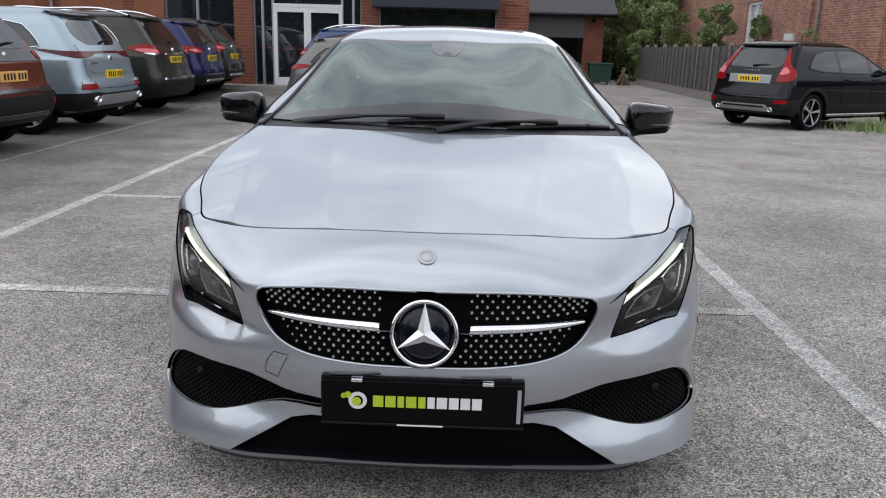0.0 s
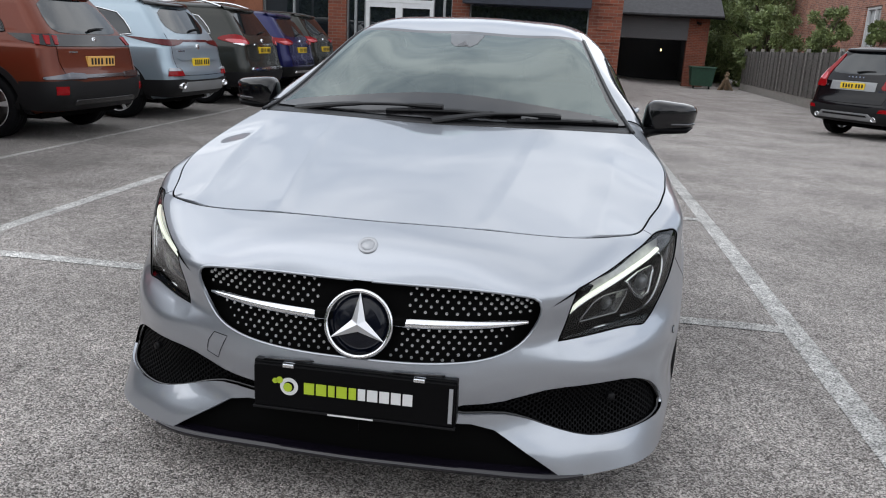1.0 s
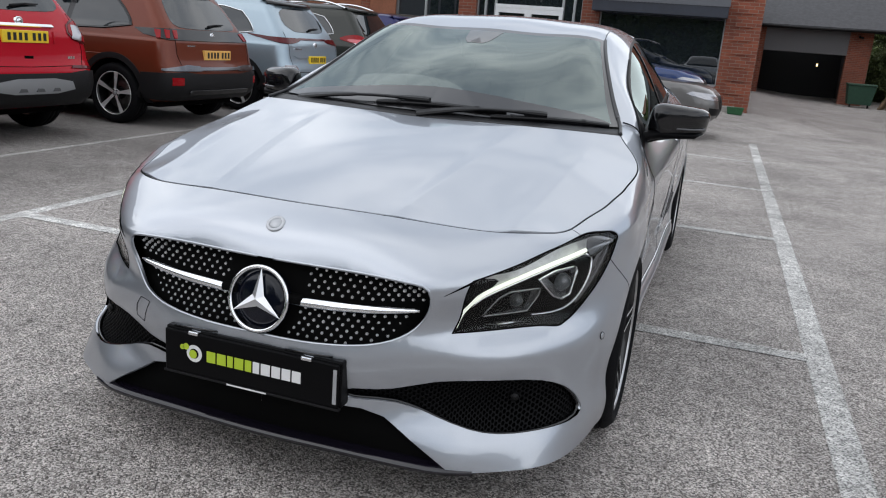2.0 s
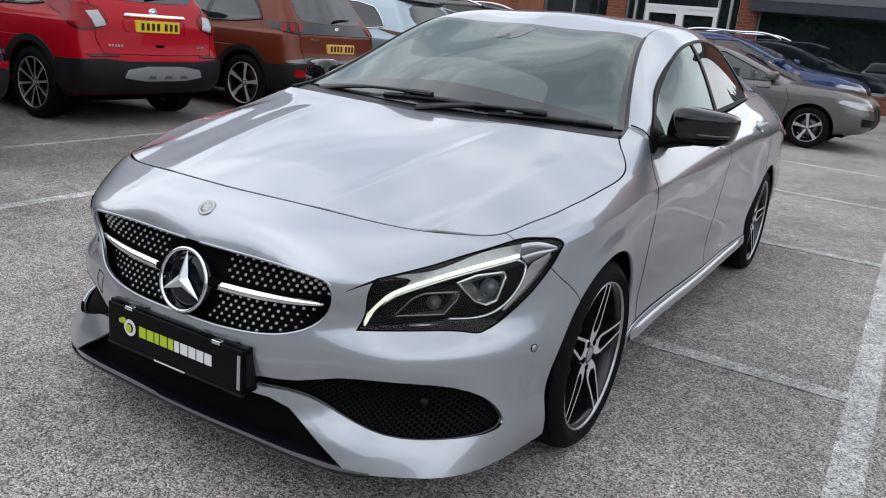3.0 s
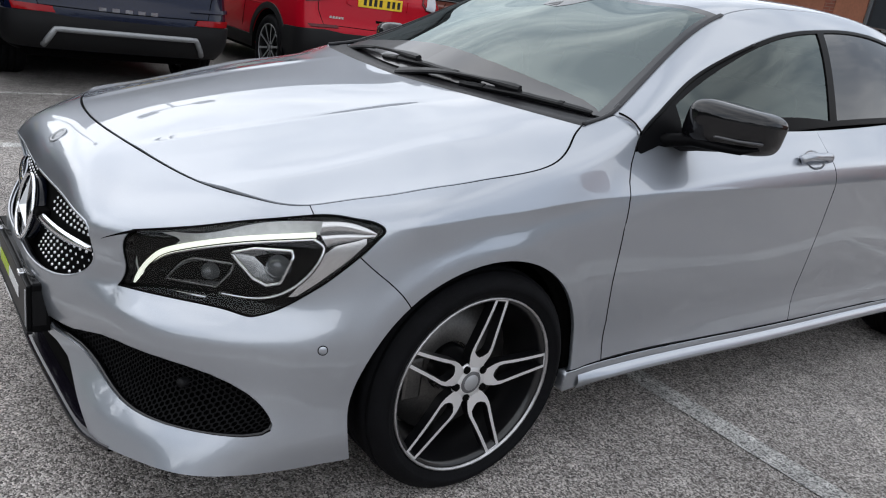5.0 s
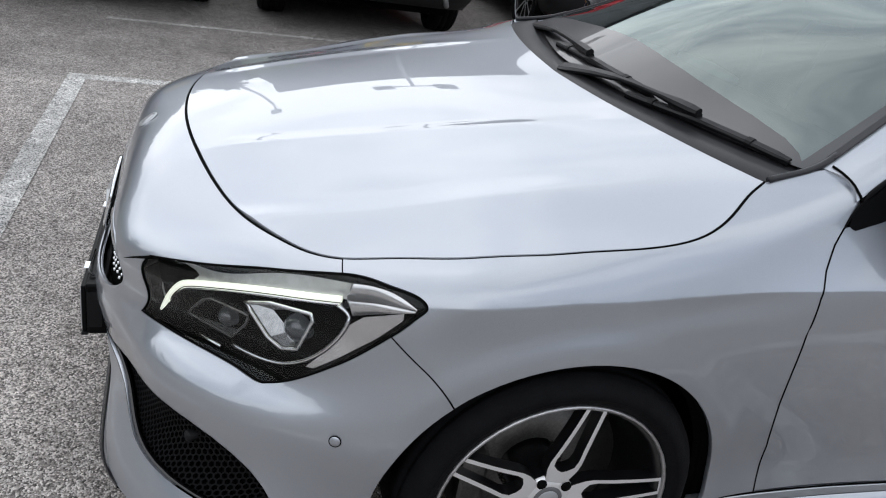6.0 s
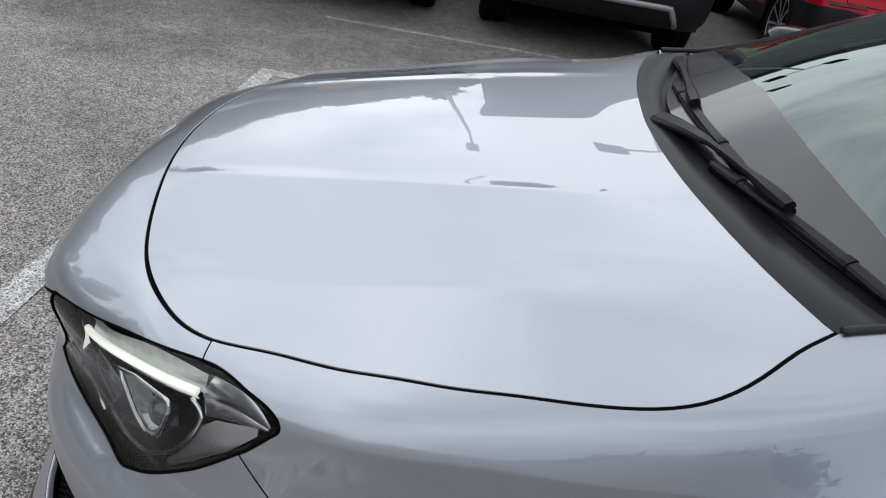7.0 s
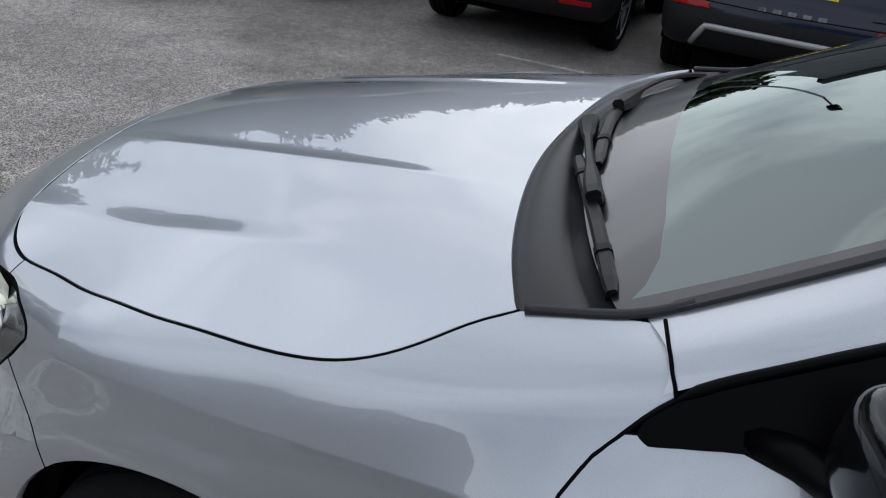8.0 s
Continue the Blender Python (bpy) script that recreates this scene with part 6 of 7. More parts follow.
def dress_red(D, r, h):
    D.tails("lamp_surround", [(.54, .96), (.80, .89), (.94, .915), (1.04, 1.01), (1.33, 1.135), (1.20, 1.16), (.86, 1.145), (.60, 1.115)], DARK_RED_LENS, .010, 1)
    D.tails("tail_lamp", [(.56, .98), (.80, .91), (.92, .93), (1.02, 1.02), (1.30, 1.13), (1.20, 1.145), (.86, 1.13), (.62, 1.10)], RED_LENS, .016, 1)
    D.tails("lamp_clear", [(.60, .95), (.71, .93), (.76, 1.06), (.64, 1.075)], CLEAR_LENS, .024)
    D.tails("plate_recess_edge", [(.34, .90), (.40, .92), (.40, 1.01), (.36, 1.01)], P_RED, .012)
    D.tail("plate_chrome_bar", [(-.38, 1.040), (.38, 1.040), (.36, 1.062), (-.36, 1.062)], CHROME, .028)
    disc_badge(D, 1.09)
    D.block("release_recess", 0, .775, .10, .028, GAP, .004)
    script(D, -.50, .775, 5)
    script(D, .52, .775, 3)
    D.tails("bumper_reflector", [(.50, .675), (.80, .665), (.84, .690), (.52, .700)], DARK_RED_LENS, .014)
    D.tail("skid_trim", [(-.50, .455), (.50, .455), (.42, .585), (-.42, .585)], SKID_GREY, .040, 1)
    for a in (-.15, .05, .25):
        D.tail("skid_slot", [(a - .07, .478), (a + .03, .478), (a + .01, .505), (a - .05, .505)], GREY_PLASTIC, .046)


def dress_copper(D, r, h):
    D.tail("tail_band", [(-.80, .985), (.80, .985), (1.08, 1.035), (1.16, 1.10), (.76, 1.105), (-.76, 1.105), (-1.16, 1.10), (-1.08, 1.035)], BLACK_GLOSS, .010)
    for sx in (1, -1):
        for k in range(3):
            a0 = .93 - .105 * k
            pts = [(a0, 1.0), (a0 - .045, .998), (a0 - .10, 1.085), (a0 - .035, 1.092)]
            D.tail("claw_lamp", pts if sx > 0 else mirror_x(pts), RED_LENS, .018)
    disc_badge(D, 1.045, .04)
    script(D, -.45, .93, 4, .026, .018)
    D.tails("bumper_chrome", [(.40, .645), (.96, .650), (.96, .672), (.62, .715), (.40, .700)], DARK_CHROME, .026)
    D.tail("bumper_chrome", [(-.40, .655), (.40, .655), (.40, .690), (-.40, .690)], DARK_CHROME, .024)
    D.tails("reflector", [(.72, .50), (.86, .50), (.86, .58), (.72, .58)], RED_LENS, .028)
    D.tail("bumper_step", [(-.60, .40), (.60, .40), (.58, .44), (-.58, .44)], BLACK_GLOSS, .035)


def dress_ice(D, r, h):
    D.tails("tail_lamp", [(.40, 1.03), (.70, .99), (.92, 1.005), (1.34, 1.095), (1.30, 1.105), (.90, 1.075), (.40, 1.075)], DARK_RED_LENS, .014, 1)
    D.tail("lamp_bridge", [(-.42, 1.055), (.42, 1.055), (.42, 1.08), (-.42, 1.08)], DARK_RED_LENS, .008)
    disc_badge(D, .985, .04)
    script(D, -.50, .93, 6)
    D.tail("tailgate_fold", [(-.55, .80), (.55, .80), (.66, .835), (-.66, .835)], P_ICE, .014)
    D.tails("fog_lamp", [(.62, .60), (.92, .60), (.90, .66), (.66, .66)], RED_LENS, .03)
    D.tails("fog_clear", [(.64, .663), (.90, .663), (.88, .70), (.70, .70)], CLEAR_LENS, .03)
    D.tail("skid_trim", [(-.66, .40), (.66, .40), (.56, .52), (-.56, .52)], SKID_GREY, .030)
    for sx in (1, -1):
        y = D.tail_y(.62, .47)
        part("tailpipe", *moved(revolve([(.030, -.02), (.034, .03), (.042, .03), (.046, .0), (.046, -.1)], 20), pose(sx * .66, y - .02, .47, 0, 0, -90) @ Matrix.Diagonal((1, 1.7, 1, 1))), CHROME, D.c)
    D.bead("filler_cap", D.shell.side(circle(-1.15, .98, .085, 16)), .0025, GAP, .0, True)


def dress_olive(D, r, h):
    D.tails("tail_lamp", [(.58, 1.02), (.84, 1.00), (1.12, 1.06), (1.24, 1.10), (1.02, 1.165), (.80, 1.18), (.66, 1.12)], RED_LENS, .016, 1)
    D.tails("lamp_clear", [(.64, 1.03), (.86, 1.02), (1.10, 1.07), (1.02, 1.105), (.74, 1.09)], PINK_LENS, .024, 1)
    D.tails("lamp_chrome", [(.62, 1.018), (.84, 1.0), (.98, 1.03), (.84, 1.035)], CHROME, .026)
    D.tail("plate_chrome_bar", [(-.42, 1.01), (.42, 1.01), (.40, 1.035), (-.40, 1.035)], CHROME, .02)
    disc_badge(D, 1.075)
    script(D, .50, .90, 4)
    D.tail("bumper_step", [(-.72, .60), (.72, .60), (.70, .64), (-.70, .64)], CHROME, .030)


def dress_hatch(D, r, h):
    D.tails("tail_lamp", [(.50, .88), (.80, .87), (1.06, .92), (1.10, .975), (.84, .985), (.54, .955)], RED_LENS, .012, 1)
    D.tails("reflector", [(.50, .44), (.76, .44), (.76, .475), (.50, .475)], RED_LENS, .028)
    disc_badge(D, .90, .04)


def dress_tall_hatch(D, r, h):
    D.tails("tail_lamp", [(.46, .96), (.80, .92), (1.04, 1.0), (1.16, 1.09), (.84, 1.06), (.50, 1.04)], RED_LENS, .012, 1)
    D.tails("lamp_clear", [(.56, .965), (.80, .945), (.92, .99), (.72, 1.005)], PINK_LENS, .018)
    D.tail("skid_trim", [(-.56, .40), (.56, .40), (.52, .44), (-.52, .44)], CHROME, .03)
    disc_badge(D, 1.0, .04)


def dress_black(D, r, h):
    D.tails("tall_lamp", [(.60, .93), (.80, .925), (.98, .965), (1.02, 1.06), (.93, 1.15), (.80, 1.22), (.70, 1.36), (.62, 1.53), (.565, 1.54), (.60, 1.36), (.66, 1.20), (.66, 1.06)], RED_LENS, .018, 1)
    D.tails("lamp_clear", [(.66, 1.06), (.74, 1.05), (.86, 1.09), (.78, 1.17), (.70, 1.20)], PINK_LENS, .024, 1)
    D.tail("plate_surround", [(-.50, .89), (.50, .89), (.50, 1.05), (-.50, 1.05)], SKID_GREY, .006)
    script(D, 0, 1.13, 5, .032, .026, .045)
    script(D, -.60, .965, 3)
    script(D, .60, .90, 3)
    D.tail("skid_trim", [(-.68, .39), (.68, .39), (.60, .44), (.52, .50), (-.52, .50), (-.60, .44)], SKID_GREY, .036)
    D.tail("skid_slot", [(-.50, .445), (.50, .445), (.48, .475), (-.48, .475)], BLACK_PLASTIC, .042)
    D.tails("reflector", [(.70, .53), (.94, .53), (.96, .60), (.74, .59)], RED_LENS, .028)
    for sx in (1, -1):
        y = D.tail_y(.58, .40)
        part("tailpipe", *moved(revolve([(.030, -.02), (.034, .03), (.042, .03), (.046, .0), (.046, -.1)], 20), pose(sx * .62, y - .03, .41, 0, 0, -90)), CHROME, D.c)
    D.flank("sill_bar", [(-.95, .30), (.95, .30), (.95, .335), (-.95, .335)], CHROME, .03)


ROW = [
    dict(y=-0.64, xr=-4.65, label="slate blue sport utility car parked nose-in to the row", paint=P_SLATE, height=1.62, length=4.4, half=.88, plate_z=.86, bumper_top=.56, extras=dress_hatch),
    dict(y=1.50, xr=-4.60, label="navy sport utility car with silver rear skid trim", paint=P_NAVY, height=1.60, length=4.36, half=.90, plate_z=.84, bumper_top=.60, extras=dress_navy),
    dict(y=4.10, xr=-4.98, label="bright red compact sport utility car", paint=P_RED, height=1.64, length=4.27, half=.885, plate_z=.96, bumper_top=.65, rim_style="slim", spokes=10, extras=dress_red, rear_window=[(.58, .735 * 1.64), (.62, .79 * 1.64), (.52, .905 * 1.64), (0, .915 * 1.64)]),
    dict(y=6.62, xr=-4.70, label="copper brown sport utility car with claw tail lamps", paint=P_COPPER, height=1.62, length=4.45, half=.90, plate_z=.83, bumper_top=.64, extras=dress_copper, rim_face=ALLOY_CUT, plate_mat=AMBER_PLATE, spoiler=BLACK_GLOSS),
    dict(y=9.18, xr=-4.74, label="pale ice blue sport utility car with slim red lamps", paint=P_ICE, height=1.64, length=4.48, half=.915, plate_z=.78, bumper_top=.56, extras=dress_ice, rim_face=ALLOY_CUT, chrome_trim=True, spoiler=BLACK_GLOSS, rear_window=[(.46, .72 * 1.64), (.60, .775 * 1.64), (.50, .90 * 1.64), (0, .915 * 1.64)]),
    dict(y=12.02, xr=-4.86, label="dark olive grey sport utility car with roof rails", paint=P_OLIVE, height=1.70, length=4.64, half=.91, plate_z=.93, bumper_top=.58, rails=True, chrome_trim=True, extras=dress_olive),
    dict(y=14.45, xr=-5.0, label="dark blue hatchback in the parked row", paint=P_BLUE, height=1.59, length=4.3, half=.89, plate_z=.84, bumper_top=.52, extras=dress_tall_hatch),
    dict(y=16.2, xr=-5.05, label="dark grey hatchback in the parked row", paint=P_OLIVE, height=1.59, length=4.3, half=.89, plate_z=.80, bumper_top=.52, extras=dress_tall_hatch),
    dict(y=-3.2, xr=-4.75, label="black car at the end of the row", paint=P_BLACK, height=1.50, length=4.3, half=.89, plate_z=.72, bumper_top=.5, extras=dress_hatch),
]
for o in ROW:
    o = dict(o)
    yc, xr, ln = o.pop("y"), o.pop("xr"), o["length"]
    parked_car(xr - ln / 2, yc, 90, o.pop("label"), o.pop("paint"), **o)
parked_car(6.35 + .85 * 1.385, 14.4 + .525 * 1.385, -58.3, "black sport utility car with tall red tail lamps", P_BLACK, 1.71, 4.63, .945, .36, plate_z=.97, bumper_top=.62, extras=dress_black)
parked_car(-.95, 12.1, -92, "grey metallic five-door hatchback beside the showroom", P_GREY, 1.47, 4.2, .89, .317, plate_z=.72, bumper_top=0, clad=False, extras=dress_hatch, size=.94)
parked_car(-1.35, 15.0, -90, "deep blue car with chrome roof rails behind the grey hatchback", P_DEEP_BLUE, 1.51, 4.1, .88, .325, plate_z=.80, bumper_top=0, clad=False, rails=True, extras=dress_tall_hatch)

# ---- buildings ----
BRICK = brickwork("red_brick", ((0.24, 0.068, 0.036), (0.16, 0.046, 0.028)), (0.20, 0.15, 0.12))
OLD_BRICK = brickwork("old_red_brick", ((0.40, 0.175, 0.115), (0.20, 0.090, 0.066)), (0.38, 0.33, 0.29))
DARK_ROOF = material("slate_roof", (0.05, 0.05, 0.055), 0.7, noise_scale=6, vary=0.3, bump=0.3, bump_scale=20)
WHITE_FRAME = material("white_frame", (0.72, 0.73, 0.74), 0.4, noise_scale=10, vary=0.06)
ALU_FRAME = material("grey_window_frame", (0.35, 0.36, 0.37), 0.4, 0.6)
NAVY_BOX = material("dark_canopy", (0.018, 0.022, 0.035), 0.4, noise_scale=5, vary=0.2)
RENDER_TAN = material("tan_render", (0.26, 0.10, 0.055), 0.85, noise_scale=3, vary=0.2, bump=0.2)
CONCRETE = material("concrete", (0.30, 0.29, 0.27), 0.9, noise_scale=10, vary=0.25, bump=0.3, bump_scale=40)
WOOD_GREY = material("weathered_fence_wood", (0.115, 0.109, 0.102), 0.85, noise_scale=14, vary=0.45, bump=0.35, bump_scale=40)
SHOP_GLASS = material("dark_shop_glass", (0.012, 0.016, 0.020), 0.02, 0, 1.0, coat_ior=1.7, coat_rough=0.01)
GY = 18.2
show = thing("showroom", "red brick showroom with large dark windows and white double doors", "building", kind="structure")


def wall_run(name, x0, x1, z0, z1, mat, y0=GY, y1=GY + .3):
    return boxed(name, (x0, x1, y0, y1, z0, z1), mat, show)


wall_run("wall", -22, -8.4, -.3, 4.6, BRICK)
for k, xp in enumerate((-16.5, -13.2, -10.0)):
    wall_run("render_panel", xp, xp + 2.6, 1.25, 3.2, RENDER_TAN, GY - .04, GY - .003)
    part("downpipe", *tube([(xp - .2, GY - .07, .2), (xp - .2, GY - .07, 4.4)], .045, 8), CONCRETE, show)
wall_run("pier", -8.4, -8.15, -.3, 4.6, BRICK, GY - .06, GY + .3)
wall_run("pier", -5.66, -5.20, -.3, 4.6, BRICK, GY - .06, GY + .3)
wall_run("pier", -2.51, -2.08, -.3, 4.6, BRICK, GY - .06, GY + .3)
wall_run("pier", .82, 1.60, -.3, 4.6, BRICK, GY - .10, GY + .35)
for z in np.arange(-.1, 4.4, .3):
    wall_run("brick_band", 1.02, 1.42, z, z + .22, BRICK, GY - .125, GY - .103)
wall_run("plinth", -8.15, -5.66, -.3, .55, BRICK)
wall_run("plinth", -2.08, .82, -.3, .62, BRICK)
wall_run("lintel", -8.15, -5.66, 2.9, 4.6, BRICK)
wall_run("lintel", -5.20, -2.51, 2.6, 4.6, BRICK)
wall_run("lintel", -2.08, .82, 2.6, 4.6, BRICK)
boxed("canopy", (-2.2, .85, GY - .55, GY - .003, 2.16, 2.56), NAVY_BOX, show, bevel=.01)
boxed("canopy_fascia", (-2.22, .87, GY - .57, GY - .553, 2.40, 2.60), material("canopy_grey", (.10, .105, .12), .4), show)


def shop_window(x0, x1, z0, z1, bars, mat=ALU_FRAME, glass_mat=SHOP_GLASS, t=.06):
    w = new("window")
    w.parent = show
    boxed("pane", (x0, x1, GY + .12, GY + .13, z0, z1), glass_mat, w)
    for xb in [x0, *bars, x1]:
        boxed("frame_upright", (xb - t / 2, xb + t / 2, GY + .06, GY + .118, z0, z1), mat, w)
    for zb in (z0, z1):
        boxed("frame_rail", (x0 + t / 2 + .001, x1 - t / 2 - .001, GY + .064, GY + .116, zb - t / 2, zb + t / 2), mat, w)
    return w


shop_window(-8.15, -5.66, .58, 2.87, (-7.4, -6.6))
shop_window(-5.20, -4.72, .15, 2.57, (-4.98,))
shop_window(-3.0, -2.51, .15, 2.57, (-2.72,))
shop_window(-2.08, .82, .65, 2.57, ())
boxed("inner_poster", (-2.93, -2.75, GY + .045, GY + .055, 1.15, 1.45), WHITE_FRAME, show)
door = new("double_door")
door.parent = show
door["label"] = "white framed glazed double doors"
boxed("pane", (-4.69, -3.0, GY + .10, GY + .11, .2, 2.55), SHOP_GLASS, door)
for xb, t in ((-4.66, .09), (-3.86, .17), (-3.03, .09)):
    boxed("stile", (xb - t / 2, xb + t / 2, GY + .02, GY + .098, .17, 2.12), WHITE_FRAME, door)
for xa, xz in ((-4.614, -3.946), (-3.774, -3.076)):
    boxed("rail", (xa, xz, GY + .025, GY + .095, 2.0, 2.12), WHITE_FRAME, door)
    boxed("rail", (xa, xz, GY + .025, GY + .095, .17, .42), WHITE_FRAME, door)
boxed("head", (-4.71, -2.98, GY + .015, GY + .099, 2.121, 2.20), WHITE_FRAME, door)
boxed("notice", (-3.62, -3.40, GY + .085, GY + .097, 1.22, 1.40), WHITE_FRAME, door)
wall_run("side_wall", 1.30, 1.60, -.6, 4.6, BRICK, GY + .36, 38.0)
boxed("flat_roof", (-22, 1.7, GY - .15, 38, 4.6, 4.8), DARK_ROOF, show)
boxed("pavement", (-22, 1.3, GY - .9, GY - .11, -.3, .235), CONCRETE, show)

gar = thing("garage", "brick garage with an open roller shutter and slate roof", "garage", kind="structure")
GZ = -.24
boxed("pier", (5.83, 6.78, 38, 38.4, GZ - .2, 2.95), BRICK, gar)
boxed("pier", (1.62, 2.38, 38, 38.4, GZ - .2, 2.95), BRICK, gar)
boxed("shutter_box", (2.38, 5.83, 37.95, 38.3, 1.88, 2.95), GREY_PLASTIC, gar)
for i in range(9):
    boxed("shutter_slat", (2.4, 5.8, 37.925, 37.947, 1.90 + i * .09, 1.975 + i * .09), GREY_PLASTIC, gar)
# near-black walls: the shade inside the garage is put into their colour
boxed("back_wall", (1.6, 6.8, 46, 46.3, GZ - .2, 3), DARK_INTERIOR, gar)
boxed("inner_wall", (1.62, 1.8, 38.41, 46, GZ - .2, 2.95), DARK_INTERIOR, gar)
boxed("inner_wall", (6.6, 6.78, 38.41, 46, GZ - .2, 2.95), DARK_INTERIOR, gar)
part("roof", [(1.2, 37.4, 2.9), (7.3, 37.4, 2.9), (7.3, 42, 5.4), (1.2, 42, 5.4), (1.2, 46.6, 2.9), (7.3, 46.6, 2.9), (1.2, 37.4, 3.02), (7.3, 37.4, 3.02), (7.3, 42, 5.52), (1.2, 42, 5.52), (1.2, 46.6, 3.02), (7.3, 46.6, 3.02)], [(0, 1, 2, 3), (3, 2, 5, 4), (7, 6, 9, 8), (8, 9, 10, 11), (0, 6, 7, 1), (4, 5, 11, 10), (1, 7, 8, 2), (2, 8, 11, 5), (0, 3, 9, 6), (3, 4, 10, 9)], DARK_ROOF, gar, smooth=False)
part("gutter", *tube([(1.2, 37.35, 2.92), (7.3, 37.35, 2.92)], .06, 8), BLACK_PLASTIC, gar)
part("wall_lamp", *tube([(6.2, 37.9, 2.72), (6.2, 37.7, 2.68), (6.35, 37.68, 2.66)], .05, 8), BLACK_PLASTIC, gar)
part("work_lamp", *tube([(5.0, 41, 1.34), (5.0, 41, 1.46)], .035, 8), material("lamp_glow", (1, .75, .35), .4, emit=3.0), gar)

# timber fence
FX0, FY0, FX1, FY1, NPAN = 8.1, 19.4, 8.5, 37.6, 10
fence = thing("fence", "weathered grey timber panel fence with concrete posts and gravel boards", "fence")
rnd = random.Random(4)
for i in range(NPAN + 1):
    t = i / NPAN
    x, y = FX0 + (FX1 - FX0) * t, FY0 + (FY1 - FY0) * t
    gz0 = ground_z(x, y)
    boxed("post", (x - .06, x + .06, y - .06, y + .06, gz0 - .1, gz0 + 1.86), CONCRETE, fence, bevel=.012)
    if i == NPAN:
        break
    y2 = FY0 + (FY1 - FY0) * (i + 1) / NPAN
    boxed("gravel_board", (x - .03, x + .03, y + .065, y2 - .065, gz0 - .1, gz0 + .30), CONCRETE, fence, bevel=.006)
    for j in range(8):
        z = gz0 + .315 + j * .178
        ln = y2 - y - .14
        wv = [.012 * math.sin(k * 1.3 + rnd.random() * 6) for k in range(7)]
        V, F = [], []
        for k in range(7):
            yy = y + .07 + ln * k / 6
            for dx, dz in ((-.045, 0), (-.03, .185 + wv[k]), (-.012, .185 + wv[k]), (-.012, 0)):
                V.append((x + dx + .0, yy, z + dz + (wv[k] if dz == 0 else 0) * .4))
        for k in range(6):
            for q in range(4):
                F.append((4 * k + q, 4 * k + (q + 1) % 4, 4 * k + 4 + (q + 1) % 4, 4 * k + 4 + q))
        F += [(0, 1, 2, 3), (27, 26, 25, 24)]
        part("board", V, F, WOOD_GREY, fence, smooth=False)
    for yy in (y + .3, (y + y2) / 2, y2 - .3):
        boxed("batten", (x - .075, x - .047, yy - .025, yy + .025, gz0 + .31, gz0 + 1.76), WOOD_GREY, fence)

# wheeled bin and timber scraps
GREEN_PLASTIC = material("green_bin_plastic", (0.015, 0.06, 0.035), 0.5, noise_scale=8, vary=0.2)
bin_ = thing("wheeled_bin", "large dark green wheeled bin by the garage", "bin", m=pose(6.45, 36.4, ground_z(6.45, 36.4)) @ Matrix.Scale(.86, 4))
part("body", [(-.52, -.40, .15), (.52, -.40, .15), (.52, .40, .15), (-.52, .40, .15), (-.62, -.48, 1.05), (.62, -.48, 1.05), (.62, .48, 1.05), (-.62, .48, 1.05)], [(0, 3, 2, 1), (0, 1, 5, 4), (1, 2, 6, 5), (2, 3, 7, 6), (3, 0, 4, 7)], GREEN_PLASTIC, bin_, smooth=False)
boxed("lid", (-.66, .66, -.54, .52, 1.055, 1.15), GREEN_PLASTIC, bin_, bevel=.03)
for xx in (-.4, .4):
    part("wheel", *moved(revolve([(.0, .03), (.09, .03), (.09, -.03), (.0, -.03)], 16), pose(xx, -.3, .09)), RUBBER, bin_)
GREEN_TROUGH = material("green_trough_plastic", (0.018, 0.09, 0.035), 0.45, noise_scale=8, vary=0.2)
PALE_WOOD = material("scrap_timber", (0.28, 0.20, 0.13), 0.8, noise_scale=10, vary=0.4)
for i in range(7):
    sc = thing("timber_scrap", "loose weathered timber offcut leaning by the bin", "timber", "timber scraps", m=pose(7.2 + .1 * i, 36.0 + .15 * (i % 3), ground_z(7.2, 36), 30 + 12 * (i % 3), 20 - 9 * i, 0))
    boxed("plank", (-.05, .05, -.02, .02, 0, .95), PALE_WOOD, sc)

# green trough at the foot of the pier
trough = thing("plant_trough", "small green plastic plant trough at the foot of the brick pier", "trough", m=pose(1.32, 17.1, ground_z(1.32, 17.1)) @ Matrix.Scale(.62, 4))
part("body", [(-.24, -.13, 0), (.24, -.13, 0), (.24, .13, 0), (-.24, .13, 0), (-.29, -.17, .24), (.29, -.17, .24), (.29, .17, .24), (-.29, .17, .24), (-.26, -.14, .24), (.26, -.14, .24), (.26, .14, .24), (-.26, .14, .24), (-.25, -.13, .18), (.25, -.13, .18), (.25, .13, .18), (-.25, .13, .18)], [(0, 3, 2, 1), (0, 1, 5, 4), (1, 2, 6, 5), (2, 3, 7, 6), (3, 0, 4, 7), (8, 9, 13, 12), (9, 10, 14, 13), (10, 11, 15, 14), (11, 8, 12, 15), (12, 13, 14, 15), (4, 5, 9, 8), (5, 6, 10, 9), (6, 7, 11, 10), (7, 4, 8, 11)], GREEN_TROUGH, trough, smooth=False)
part("rim", *tube([(-.29, -.17, .24), (.29, -.17, .24), (.29, .17, .24), (-.29, .17, .24)], .014, 6, True), GREEN_TROUGH, trough)

